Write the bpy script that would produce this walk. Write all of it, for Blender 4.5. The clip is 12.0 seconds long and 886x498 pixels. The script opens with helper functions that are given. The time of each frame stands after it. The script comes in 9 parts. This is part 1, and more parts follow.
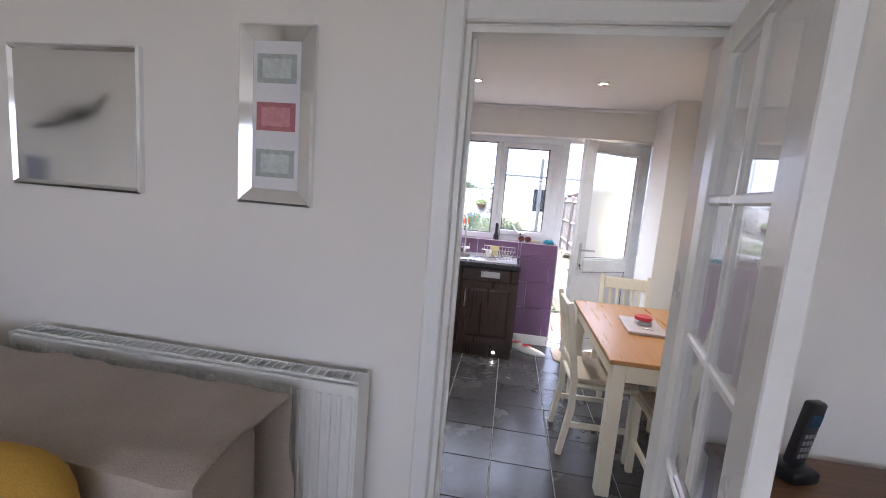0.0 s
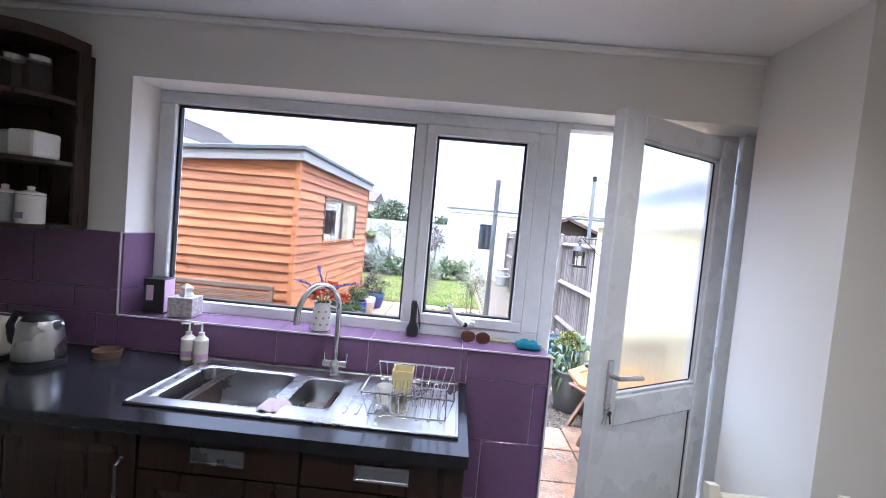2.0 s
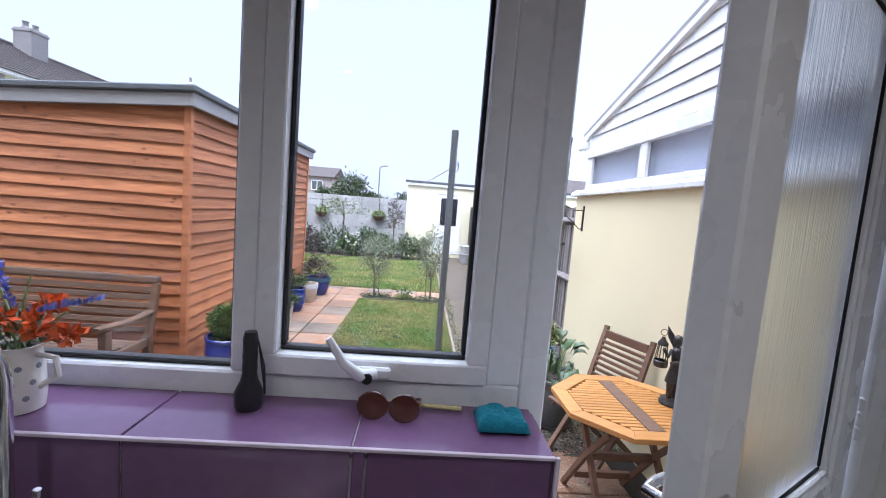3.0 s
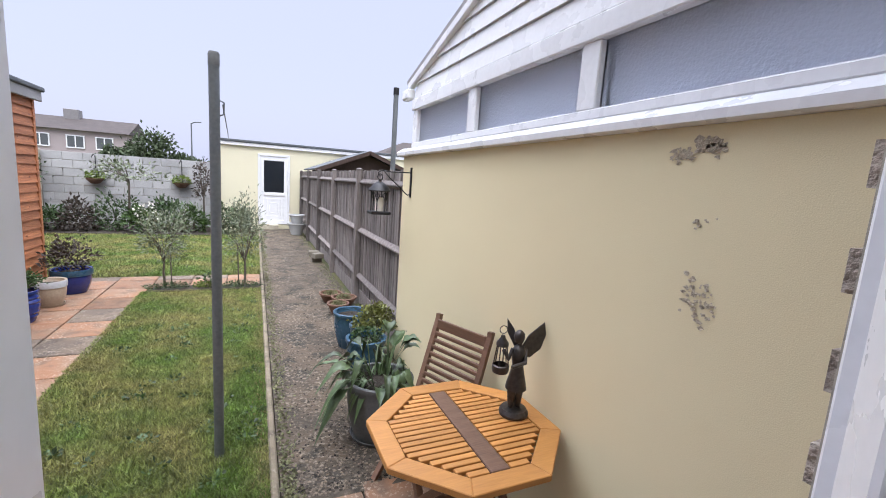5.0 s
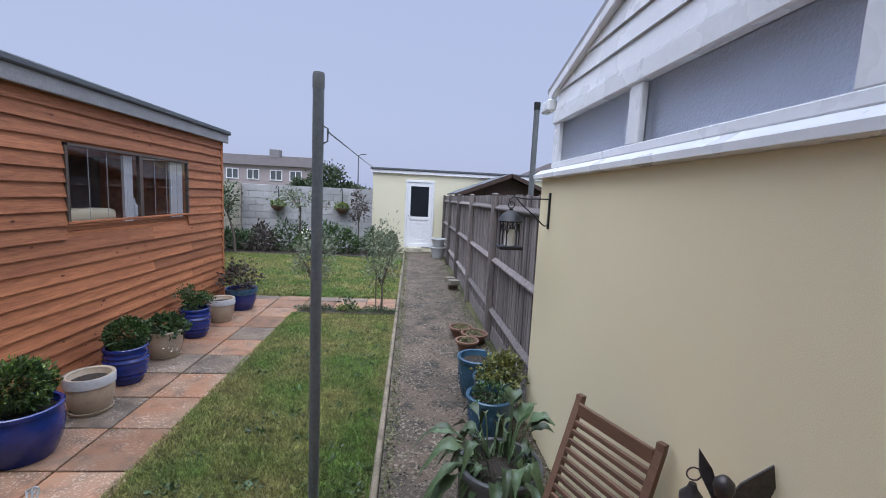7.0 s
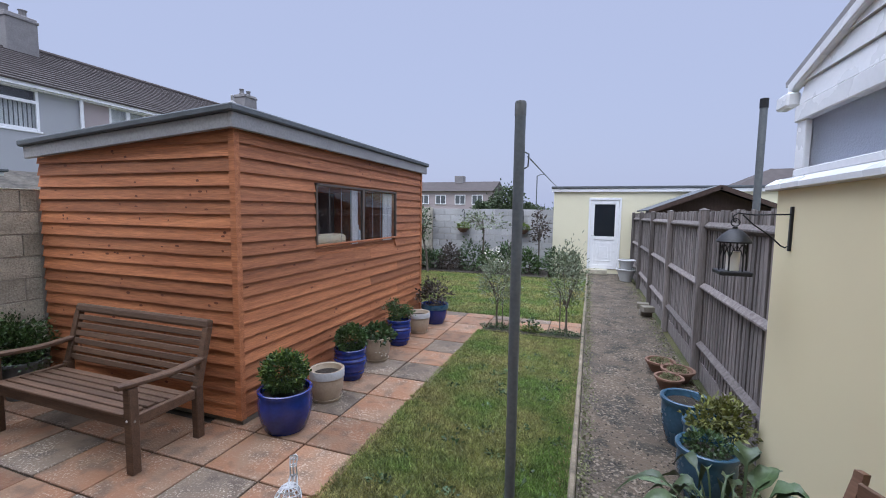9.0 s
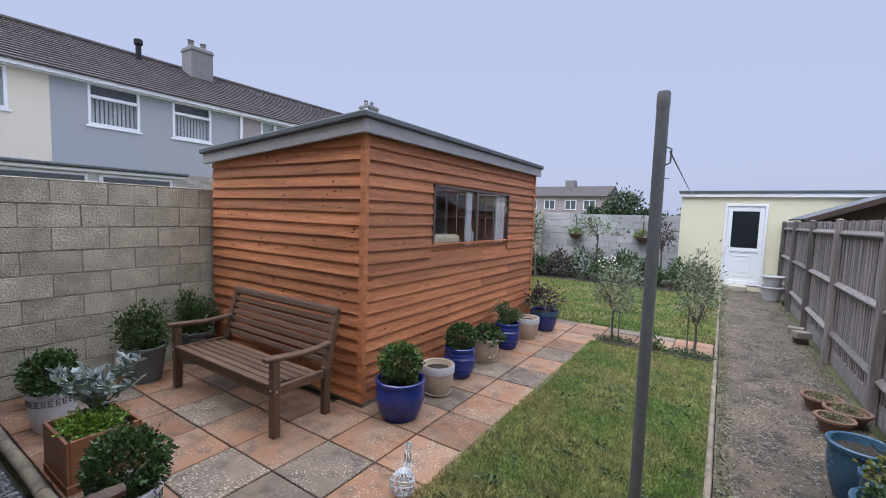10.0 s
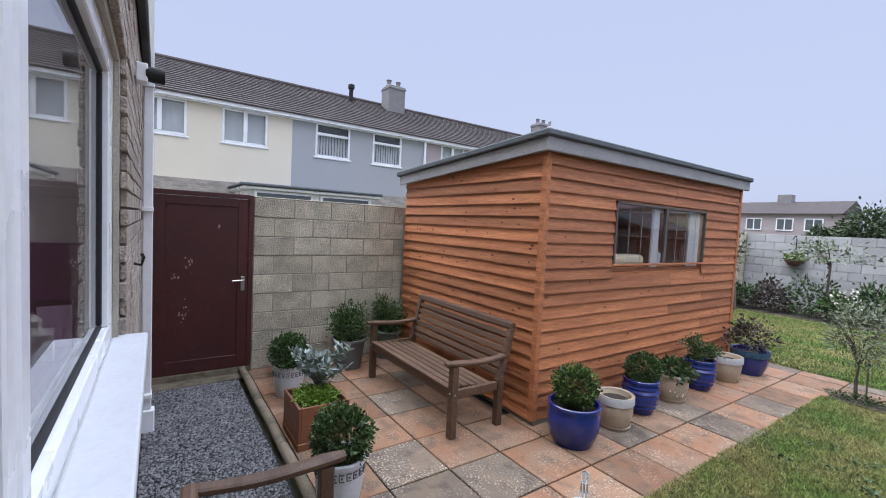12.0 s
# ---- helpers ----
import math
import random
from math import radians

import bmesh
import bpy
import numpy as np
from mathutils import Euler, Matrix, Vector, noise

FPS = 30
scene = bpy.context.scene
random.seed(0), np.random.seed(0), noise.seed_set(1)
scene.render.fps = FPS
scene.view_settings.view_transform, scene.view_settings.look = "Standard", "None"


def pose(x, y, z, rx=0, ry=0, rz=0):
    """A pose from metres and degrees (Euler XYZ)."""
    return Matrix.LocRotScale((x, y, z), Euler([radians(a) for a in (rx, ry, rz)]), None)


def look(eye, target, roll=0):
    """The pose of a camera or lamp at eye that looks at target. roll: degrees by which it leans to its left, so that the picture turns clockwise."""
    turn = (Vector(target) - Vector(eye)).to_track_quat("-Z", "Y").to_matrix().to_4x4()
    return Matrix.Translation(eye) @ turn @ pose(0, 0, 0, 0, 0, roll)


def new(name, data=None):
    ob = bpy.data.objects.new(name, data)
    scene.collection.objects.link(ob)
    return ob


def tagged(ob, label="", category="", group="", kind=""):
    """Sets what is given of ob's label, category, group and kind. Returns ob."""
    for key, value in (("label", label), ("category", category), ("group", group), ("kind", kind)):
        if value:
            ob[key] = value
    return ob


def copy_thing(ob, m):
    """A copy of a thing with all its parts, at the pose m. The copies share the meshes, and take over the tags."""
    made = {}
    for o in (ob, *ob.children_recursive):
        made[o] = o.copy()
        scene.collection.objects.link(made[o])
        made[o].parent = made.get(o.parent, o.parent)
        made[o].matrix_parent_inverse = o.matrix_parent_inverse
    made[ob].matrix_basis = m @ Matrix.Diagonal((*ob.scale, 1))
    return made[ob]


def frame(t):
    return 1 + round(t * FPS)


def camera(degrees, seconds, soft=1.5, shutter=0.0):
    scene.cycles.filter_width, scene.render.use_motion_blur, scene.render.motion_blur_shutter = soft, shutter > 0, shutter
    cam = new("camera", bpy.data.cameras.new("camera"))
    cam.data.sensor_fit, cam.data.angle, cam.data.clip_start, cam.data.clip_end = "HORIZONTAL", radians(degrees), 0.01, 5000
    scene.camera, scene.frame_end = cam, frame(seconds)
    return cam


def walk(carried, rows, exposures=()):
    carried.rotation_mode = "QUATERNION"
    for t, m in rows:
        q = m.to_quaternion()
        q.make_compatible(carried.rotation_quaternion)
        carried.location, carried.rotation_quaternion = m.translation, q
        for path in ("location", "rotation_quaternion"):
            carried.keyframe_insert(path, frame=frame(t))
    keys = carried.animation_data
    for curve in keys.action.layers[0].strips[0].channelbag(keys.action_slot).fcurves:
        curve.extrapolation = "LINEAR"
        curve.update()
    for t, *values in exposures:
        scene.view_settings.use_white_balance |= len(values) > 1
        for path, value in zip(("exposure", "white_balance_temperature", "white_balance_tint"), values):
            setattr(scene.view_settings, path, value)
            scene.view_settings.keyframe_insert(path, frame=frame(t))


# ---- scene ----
cam = camera(93.0, 12.0, soft=1.0)
PATH = [
    (0, (0.166, 0.032, 1.504), (-0.135, 1.991, 1.233), 4.6),
    (0.5, (0.163, 0.656, 1.516), (0.137, 2.64, 1.266), 5.8),
    (1, (0.201, 1.262, 1.53), (0.232, 3.25, 1.313), 6.5),
    (1.5, (0.194, 1.909, 1.568), (0.183, 3.904, 1.439), 5.8),
    (2, (0.205, 2.522, 1.566), (0.144, 4.519, 1.474), 5.2),
    (2.5, (0.255, 3.123, 1.541), (0.224, 5.119, 1.42), 4.4),
    (3, (0.373, 3.601, 1.506), (0.485, 5.590, 1.321), 4.6),
    (3.5, (0.486, 3.957, 1.517), (0.692, 5.925, 1.230), 6.6),
    (3.7, (0.506, 4.064, 1.524), (0.773, 6.026, 1.243), 6.2),
    (5.3, (0.871, 4.475, 1.533), (1.721, 6.26, 1.23), 3.8),
    (5.5, (0.916, 4.58, 1.552), (1.759, 6.369, 1.253), 3.9),
    (6, (0.982, 4.776, 1.552), (1.583, 6.661, 1.259), 3.4),
    (6.5, (1.05, 4.899, 1.578), (1.407, 6.849, 1.313), 3.2),
    (8.3, (0.997, 4.94, 1.598), (0.677, 6.905, 1.409), 1.4),
    (8.5, (0.982, 4.938, 1.606), (0.579, 6.888, 1.422), 1.4),
    (9, (0.939, 4.913, 1.597), (0.28, 6.793, 1.425), 0.8),
    (9.5, (0.894, 4.898, 1.576), (-0.017, 6.671, 1.412), 1.0),
    (10, (0.856, 4.882, 1.563), (-0.247, 6.542, 1.401), 1.9),
    (10.5, (0.832, 4.869, 1.555), (-0.448, 6.398, 1.397), 1.9),
    (11, (0.803, 4.823, 1.556), (-0.675, 6.163, 1.415), 2.2),
    (11.5, (0.793, 4.782, 1.559), (-0.829, 5.946, 1.44), 2.6),
    (12, (0.799, 4.77, 1.555), (-0.852, 5.893, 1.442), 2.8),
]
walk(cam, [(t, look(eye, target, roll)) for t, eye, target, roll in PATH],
     [(0.0, 3.05, 5950, 11), (0.5, 2.6, 5900, 11), (1.0, 2.45, 5950, 11), (1.5, 2.65, 5700, 9), (2.0, 2.55, 5500, 9), (2.5, 2.15, 5550, 9), (3.0, 1.4, 5700, 10), (3.5, 1.08, 6100, 10), (5.3, 0.72, 6300, 10), (6.0, 0.3, 5850, 9), (8.3, 0.27, 5750, 9), (9.5, 0.34, 5850, 9), (11.0, 0.5, 6000, 8), (12.0, 0.55, 6000, 8)])

# ---- world and light ----
world = bpy.data.worlds.new("overcast_sky")
scene.world = world
world.use_nodes = True
wn, wl = world.node_tree.nodes, world.node_tree.links
sky = wn.new("ShaderNodeTexSky")
sky.sky_type, sky.sun_disc = "NISHITA", False
sky.sun_elevation, sky.sun_rotation = radians(48), radians(150)
sky.air_density, sky.dust_density = 1.6, 4.0
wmul = wn.new("ShaderNodeVectorMath")
wmul.operation = "SCALE"
wmul.inputs["Scale"].default_value = 0.10
# an overcast sky: even and pale near the horizon, brighter towards the zenith
wtc = wn.new("ShaderNodeTexCoord")
wsep = wn.new("ShaderNodeSeparateXYZ")
wl.new(wtc.outputs["Generated"], wsep.inputs[0])
rise = wn.new("ShaderNodeMapRange")
rise.inputs["From Min"].default_value, rise.inputs["From Max"].default_value = 0.52, 1.0
rise.inputs["To Min"].default_value, rise.inputs["To Max"].default_value = 0.0, 1.0
wl.new(wsep.outputs[2], rise.inputs["Value"])
cloud = wn.new("ShaderNodeMix")
cloud.data_type = "RGBA"
cloud.inputs[6].default_value = (0.435, 0.455, 0.60, 1)
cloud.inputs[7].default_value = (4.3, 4.4, 5.0, 1)
wl.new(rise.outputs[0], cloud.inputs[0])
haze = wn.new("ShaderNodeMix")
haze.data_type = "RGBA"
haze.inputs[0].default_value = 0.88
wl.new(sky.outputs[0], wmul.inputs[0])
wl.new(wmul.outputs[0], haze.inputs[6])
wl.new(cloud.outputs[2], haze.inputs[7])
wl.new(haze.outputs[2], wn["Background"].inputs[0])
wn["Background"].inputs[1].default_value = 1.0

sun = new("sun", bpy.data.lights.new("sun", "SUN"))
sun.data.energy, sun.data.angle, sun.data.color = 1.5, radians(50), (1.0, 0.96, 0.9)
sun.matrix_world = look((-4, 0, 14), (0, 7, 0))

# ---- building blocks ----


def add_box(bm, x0, x1, y0, y1, z0, z1, m=None):
    vs = [bm.verts.new((x, y, z)) for x in (x0, x1) for y in (y0, y1) for z in (z0, z1)]
    for f in ((0, 1, 3, 2), (4, 6, 7, 5), (0, 4, 5, 1), (2, 3, 7, 6), (0, 2, 6, 4), (1, 5, 7, 3)):
        bm.faces.new([vs[i] for i in f])
    if m is not None:
        for v in vs:
            v.co = m @ v.co
    return vs


def box(x0, x1, y0, y1, z0, z1, m=None, bevel=0.0, segments=1):
    bm = bmesh.new()
    add_box(bm, min(x0, x1), max(x0, x1), min(y0, y1), max(y0, y1), min(z0, z1), max(z0, z1), m)
    if bevel:
        bmesh.ops.bevel(bm, geom=bm.edges[:], offset=bevel, segments=segments, affect="EDGES", profile=0.5)
    return bm


def boxes(rows, bevel=0.0):
    bm = bmesh.new()
    for r in rows:
        add_box(bm, *r)
    if bevel:
        bmesh.ops.bevel(bm, geom=bm.edges[:], offset=bevel, segments=1, affect="EDGES")
    return bm


def lathe(profile, seg=28, m=None, wobble=0.0, bm=None):
    """Turns (radius, height) rows about z."""
    bm = bm or bmesh.new()
    rings = []
    for r, z in profile:
        if r < 1e-5:
            rings.append([bm.verts.new((0, 0, z))])
        else:
            rings.append([bm.verts.new((r * math.cos(a) * (1 + wobble * math.sin(3 * a)), r * math.sin(a), z)) for a in (2 * math.pi * i / seg for i in range(seg))])
    for a, b in zip(rings, rings[1:]):
        for i in range(seg):
            j = (i + 1) % seg
            if len(a) == 1 and len(b) == 1:
                continue
            if len(a) == 1:
                bm.faces.new((a[0], b[j], b[i]))
            elif len(b) == 1:
                bm.faces.new((a[i], a[j], b[0]))
            else:
                bm.faces.new((a[i], a[j], b[j], b[i]))
    if m is not None:
        for ring in rings:
            for v in ring:
                v.co = m @ v.co
    return bm


def tube(points, r, seg=10, bm=None, closed=False, radii=None):
    bm = bm or bmesh.new()
    pts = [Vector(p) for p in points]
    rings, n = [], len(pts)
    up = None
    for i, p in enumerate(pts):
        if closed:
            d = pts[(i + 1) % n] - pts[i - 1]
        else:
            d = pts[min(i + 1, n - 1)] - pts[max(i - 1, 0)]
        d.normalize()
        if up is None:
            up = d.orthogonal().normalized()
        up = (up - d * up.dot(d)).normalized()
        w = d.cross(up)
        rr = radii[i] if radii else r
        rings.append([bm.verts.new(p + rr * (math.cos(a) * up + math.sin(a) * w)) for a in (2 * math.pi * k / seg for k in range(seg))])
    pairs = list(zip(rings, rings[1:])) + ([(rings[-1], rings[0])] if closed else [])
    for a, b in pairs:
        for i in range(seg):
            j = (i + 1) % seg
            bm.faces.new((a[i], a[j], b[j], b[i]))
    if not closed:
        bm.faces.new(rings[0][::-1])
        bm.faces.new(rings[-1])
    return bm


def arc(cx, cy, cz, r, a0, a1, n, plane="xz"):
    out = []
    for i in range(n + 1):
        a = radians(a0 + (a1 - a0) * i / n)
        u, v = r * math.cos(a), r * math.sin(a)
        out.append((cx + u, cy, cz + v) if plane == "xz" else (cx, cy + u, cz + v) if plane == "yz" else (cx + u, cy + v, cz))
    return out


def prism(outline, z0, z1, m=None, bm=None):
    """A slab between two heights over an outline of (x, y)."""
    bm = bm or bmesh.new()
    lo = [bm.verts.new((x, y, z0)) for x, y in outline]
    hi = [bm.verts.new((x, y, z1)) for x, y in outline]
    bm.faces.new(lo[::-1])
    bm.faces.new(hi)
    n = len(lo)
    for i in range(n):
        bm.faces.new((lo[i], lo[(i + 1) % n], hi[(i + 1) % n], hi[i]))
    if m is not None:
        for v in lo + hi:
            v.co = m @ v.co
    return bm


def mesh_of(name, bm, material, smooth=False):
    bmesh.ops.recalc_face_normals(bm, faces=bm.faces[:])
    me = bpy.data.meshes.new(name)
    bm.to_mesh(me)
    bm.free()
    for m in material if isinstance(material, (list, tuple)) else [material]:
        me.materials.append(m)
    if smooth:
        me.shade_smooth()
        me.set_sharp_from_angle(angle=radians(38))
    return me


def plate(us, vs, holes, w0, w1, axes):
    """One connected slab over the grid us x vs, without the cells that lie in a hole (u0, u1, v0, v1); axes says which way u, v and w run."""
    us, vs = sorted(set(us)), sorted(set(vs))
    bm, made = bmesh.new(), {}

    def vert(u, v, w):
        if (u, v, w) not in made:
            co = dict(zip(axes, (u, v, w)))
            made[(u, v, w)] = bm.verts.new((co["x"], co["y"], co["z"]))
        return made[(u, v, w)]

    def full(i, j):
        if not (0 <= i < len(us) - 1 and 0 <= j < len(vs) - 1):
            return False
        cu, cv = (us[i] + us[i + 1]) / 2, (vs[j] + vs[j + 1]) / 2
        return not any(a < cu < b and c < cv < d for a, b, c, d in holes)

    for i in range(len(us) - 1):
        for j in range(len(vs) - 1):
            if not full(i, j):
                continue
            a, b, c, d = us[i], us[i + 1], vs[j], vs[j + 1]
            for w in (w0, w1):
                bm.faces.new([vert(a, c, w), vert(b, c, w), vert(b, d, w), vert(a, d, w)])
            for (p, q, n) in (((a, c), (b, c), (i, j - 1)), ((a, d), (b, d), (i, j + 1)), ((a, c), (a, d), (i - 1, j)), ((b, c), (b, d), (i + 1, j))):
                if not full(*n):
                    bm.faces.new([vert(*p, w0), vert(*q, w0), vert(*q, w1), vert(*p, w1)])
    bmesh.ops.recalc_face_normals(bm, faces=bm.faces[:])
    return bm


def thing(name, bm, material, label="", category="", group="", kind="", m=None, smooth=False):
    ob = new(name, mesh_of(name, bm, material, smooth))
    if m is not None:
        ob.matrix_world = m
    return tagged(ob, label, category, group, kind)


def empty(name, m=None, label="", category="", group="", kind=""):
    ob = new(name)
    ob.empty_display_size = 0.1
    if m is not None:
        ob.matrix_world = m
    return tagged(ob, label, category, group, kind)


def part(name, bm, material, parent, label="", smooth=False, m=None):
    ob = new(name, mesh_of(name, bm, material, smooth))
    ob.parent = parent
    if m is not None:
        ob.matrix_basis = m
    return tagged(ob, label)


def piece(name, me, parent, m):
    """A piece that shares its mesh with its like."""
    ob = new(name, me)
    ob.parent = parent
    ob.matrix_basis = m
    return ob


def structure(name, bm, material, label, category="wall"):
    return thing(name, bm, material, label, category, kind="structure")


# ---- materials ----


def mat(name, colour, rough=0.6, metal=0.0, vary=0.12, scale=6.0, fine=60.0, bump=0.15, second=None, amount=0.5, island=0.0, spread=0.0, coat=0.0, grain=None, sharp=0.25, depth=0.004):
    """A surface of one colour with stains at one scale, grain at a finer one, relief, and a tone that differs from piece to piece."""
    m = bpy.data.materials.new(name)
    m.use_nodes = True
    nd, ln = m.node_tree.nodes, m.node_tree.links
    b = nd["Principled BSDF"]
    b.inputs["Metallic"].default_value = metal
    if coat:
        b.inputs["Coat Weight"].default_value = coat
    tc = nd.new("ShaderNodeTexCoord")
    vec = tc.outputs["Object"]
    info = nd.new("ShaderNodeObjectInfo")
    if spread or grain:
        off = nd.new("ShaderNodeVectorMath")
        off.operation = "ADD"
        sc = nd.new("ShaderNodeVectorMath")
        sc.operation = "SCALE"
        comb = nd.new("ShaderNodeCombineXYZ")
        for k in range(3):
            ln.new(info.outputs["Random"], comb.inputs[k])
        ln.new(comb.outputs[0], sc.inputs[0])
        sc.inputs["Scale"].default_value = 37.0
        ln.new(vec, off.inputs[0])
        ln.new(sc.outputs[0], off.inputs[1])
        vec = off.outputs[0]
    mp = nd.new("ShaderNodeMapping")
    if grain:
        mp.inputs["Scale"].default_value = grain
    ln.new(vec, mp.inputs["Vector"])
    big = nd.new("ShaderNodeTexNoise")
    big.inputs["Scale"].default_value = scale
    big.inputs["Detail"].default_value = 5
    small = nd.new("ShaderNodeTexNoise")
    small.inputs["Scale"].default_value = fine
    small.inputs["Detail"].default_value = 4
    ln.new(mp.outputs[0], big.inputs["Vector"])
    ln.new(mp.outputs[0], small.inputs["Vector"])
    ramp = nd.new("ShaderNodeMapRange")
    ramp.inputs["From Min"].default_value = 0.5 - sharp
    ramp.inputs["From Max"].default_value = 0.5 + sharp
    ln.new(big.outputs["Fac"], ramp.inputs["Value"])
    mix = nd.new("ShaderNodeMix")
    mix.data_type = "RGBA"
    c2 = second or tuple(min(1, c * (1 - vary * 2)) for c in colour)
    mix.inputs[6].default_value = (*colour, 1)
    mix.inputs[7].default_value = (*c2, 1)
    mulf = nd.new("ShaderNodeMath")
    mulf.operation = "MULTIPLY"
    mulf.inputs[1].default_value = amount
    ln.new(ramp.outputs[0], mulf.inputs[0])
    ln.new(mulf.outputs[0], mix.inputs[0])
    hsv = nd.new("ShaderNodeHueSaturation")
    ln.new(mix.outputs[2], hsv.inputs["Color"])
    val = nd.new("ShaderNodeMapRange")
    val.inputs["From Min"].default_value, val.inputs["From Max"].default_value = 0.25, 0.75
    val.inputs["To Min"].default_value, val.inputs["To Max"].default_value = 1 - vary, 1 + vary
    ln.new(small.outputs["Fac"], val.inputs["Value"])
    last = val.outputs[0]
    if spread or island:
        src = info.outputs["Random"]
        if island:
            src = nd.new("ShaderNodeNewGeometry").outputs["Random Per Island"]
        s2 = nd.new("ShaderNodeMapRange")
        k = spread or island
        s2.inputs["To Min"].default_value, s2.inputs["To Max"].default_value = 1 - k, 1 + k
        ln.new(src, s2.inputs["Value"])
        mm = nd.new("ShaderNodeMath")
        mm.operation = "MULTIPLY"
        ln.new(last, mm.inputs[0])
        ln.new(s2.outputs[0], mm.inputs[1])
        last = mm.outputs[0]
    ln.new(last, hsv.inputs["Value"])
    ln.new(hsv.outputs[0], b.inputs["Base Color"])
    rr = nd.new("ShaderNodeMapRange")
    rr.inputs["To Min"].default_value, rr.inputs["To Max"].default_value = max(0.02, rough - 0.1), min(1, rough + 0.1)
    ln.new(big.outputs["Fac"], rr.inputs["Value"])
    ln.new(rr.outputs[0], b.inputs["Roughness"])
    if bump:
        bp = nd.new("ShaderNodeBump")
        bp.inputs["Strength"].default_value = bump
        bp.inputs["Distance"].default_value = depth
        ln.new(small.outputs["Fac"], bp.inputs["Height"])
        ln.new(bp.outputs[0], b.inputs["Normal"])
    return m


def glass(name, colour=(1, 1, 1), rough=0.0, bump=0.0, grain=(1, 1, 1), scale=40.0, clear=0.97):
    """A thin pane: mostly clear, with a Fresnel gloss."""
    m = bpy.data.materials.new(name)
    m.use_nodes = True
    nd, ln = m.node_tree.nodes, m.node_tree.links
    nd.remove(nd["Principled BSDF"])
    out = nd["Material Output"]
    gl = nd.new("ShaderNodeBsdfGlossy")
    gl.inputs["Roughness"].default_value = 0.01
    if bump:
        tr = nd.new("ShaderNodeBsdfRefraction")
        tr.inputs["IOR"].default_value = 1.12
        tr.inputs["Roughness"].default_value = rough
        tr.inputs["Color"].default_value = (*colour, 1)
        tc = nd.new("ShaderNodeTexCoord")
        mp = nd.new("ShaderNodeMapping")
        mp.inputs["Scale"].default_value = grain
        nz = nd.new("ShaderNodeTexNoise")
        nz.inputs["Scale"].default_value = scale
        bp = nd.new("ShaderNodeBump")
        bp.inputs["Strength"].default_value = bump
        bp.inputs["Distance"].default_value = 0.01
        ln.new(tc.outputs["Object"], mp.inputs["Vector"])
        ln.new(mp.outputs[0], nz.inputs["Vector"])
        ln.new(nz.outputs["Fac"], bp.inputs["Height"])
        ln.new(bp.outputs[0], tr.inputs["Normal"])
        ln.new(bp.outputs[0], gl.inputs["Normal"])
    else:
        tr = nd.new("ShaderNodeBsdfTransparent")
        tr.inputs["Color"].default_value = (*[c * clear for c in colour], 1)
    fr = nd.new("ShaderNodeLayerWeight")
    pw = nd.new("ShaderNodeMath")
    pw.operation = "POWER"
    pw.inputs[1].default_value = 4.0
    ml = nd.new("ShaderNodeMath")
    ml.operation = "MULTIPLY_ADD"
    ml.inputs[1].default_value, ml.inputs[2].default_value = 0.85, 0.035
    ln.new(fr.outputs["Facing"], pw.inputs[0])
    ln.new(pw.outputs[0], ml.inputs[0])
    mx = nd.new("ShaderNodeMixShader")
    ln.new(ml.outputs[0], mx.inputs[0])
    ln.new(tr.outputs[0], mx.inputs[1])
    ln.new(gl.outputs[0], mx.inputs[2])
    ln.new(mx.outputs[0], out.inputs[0])
    return m


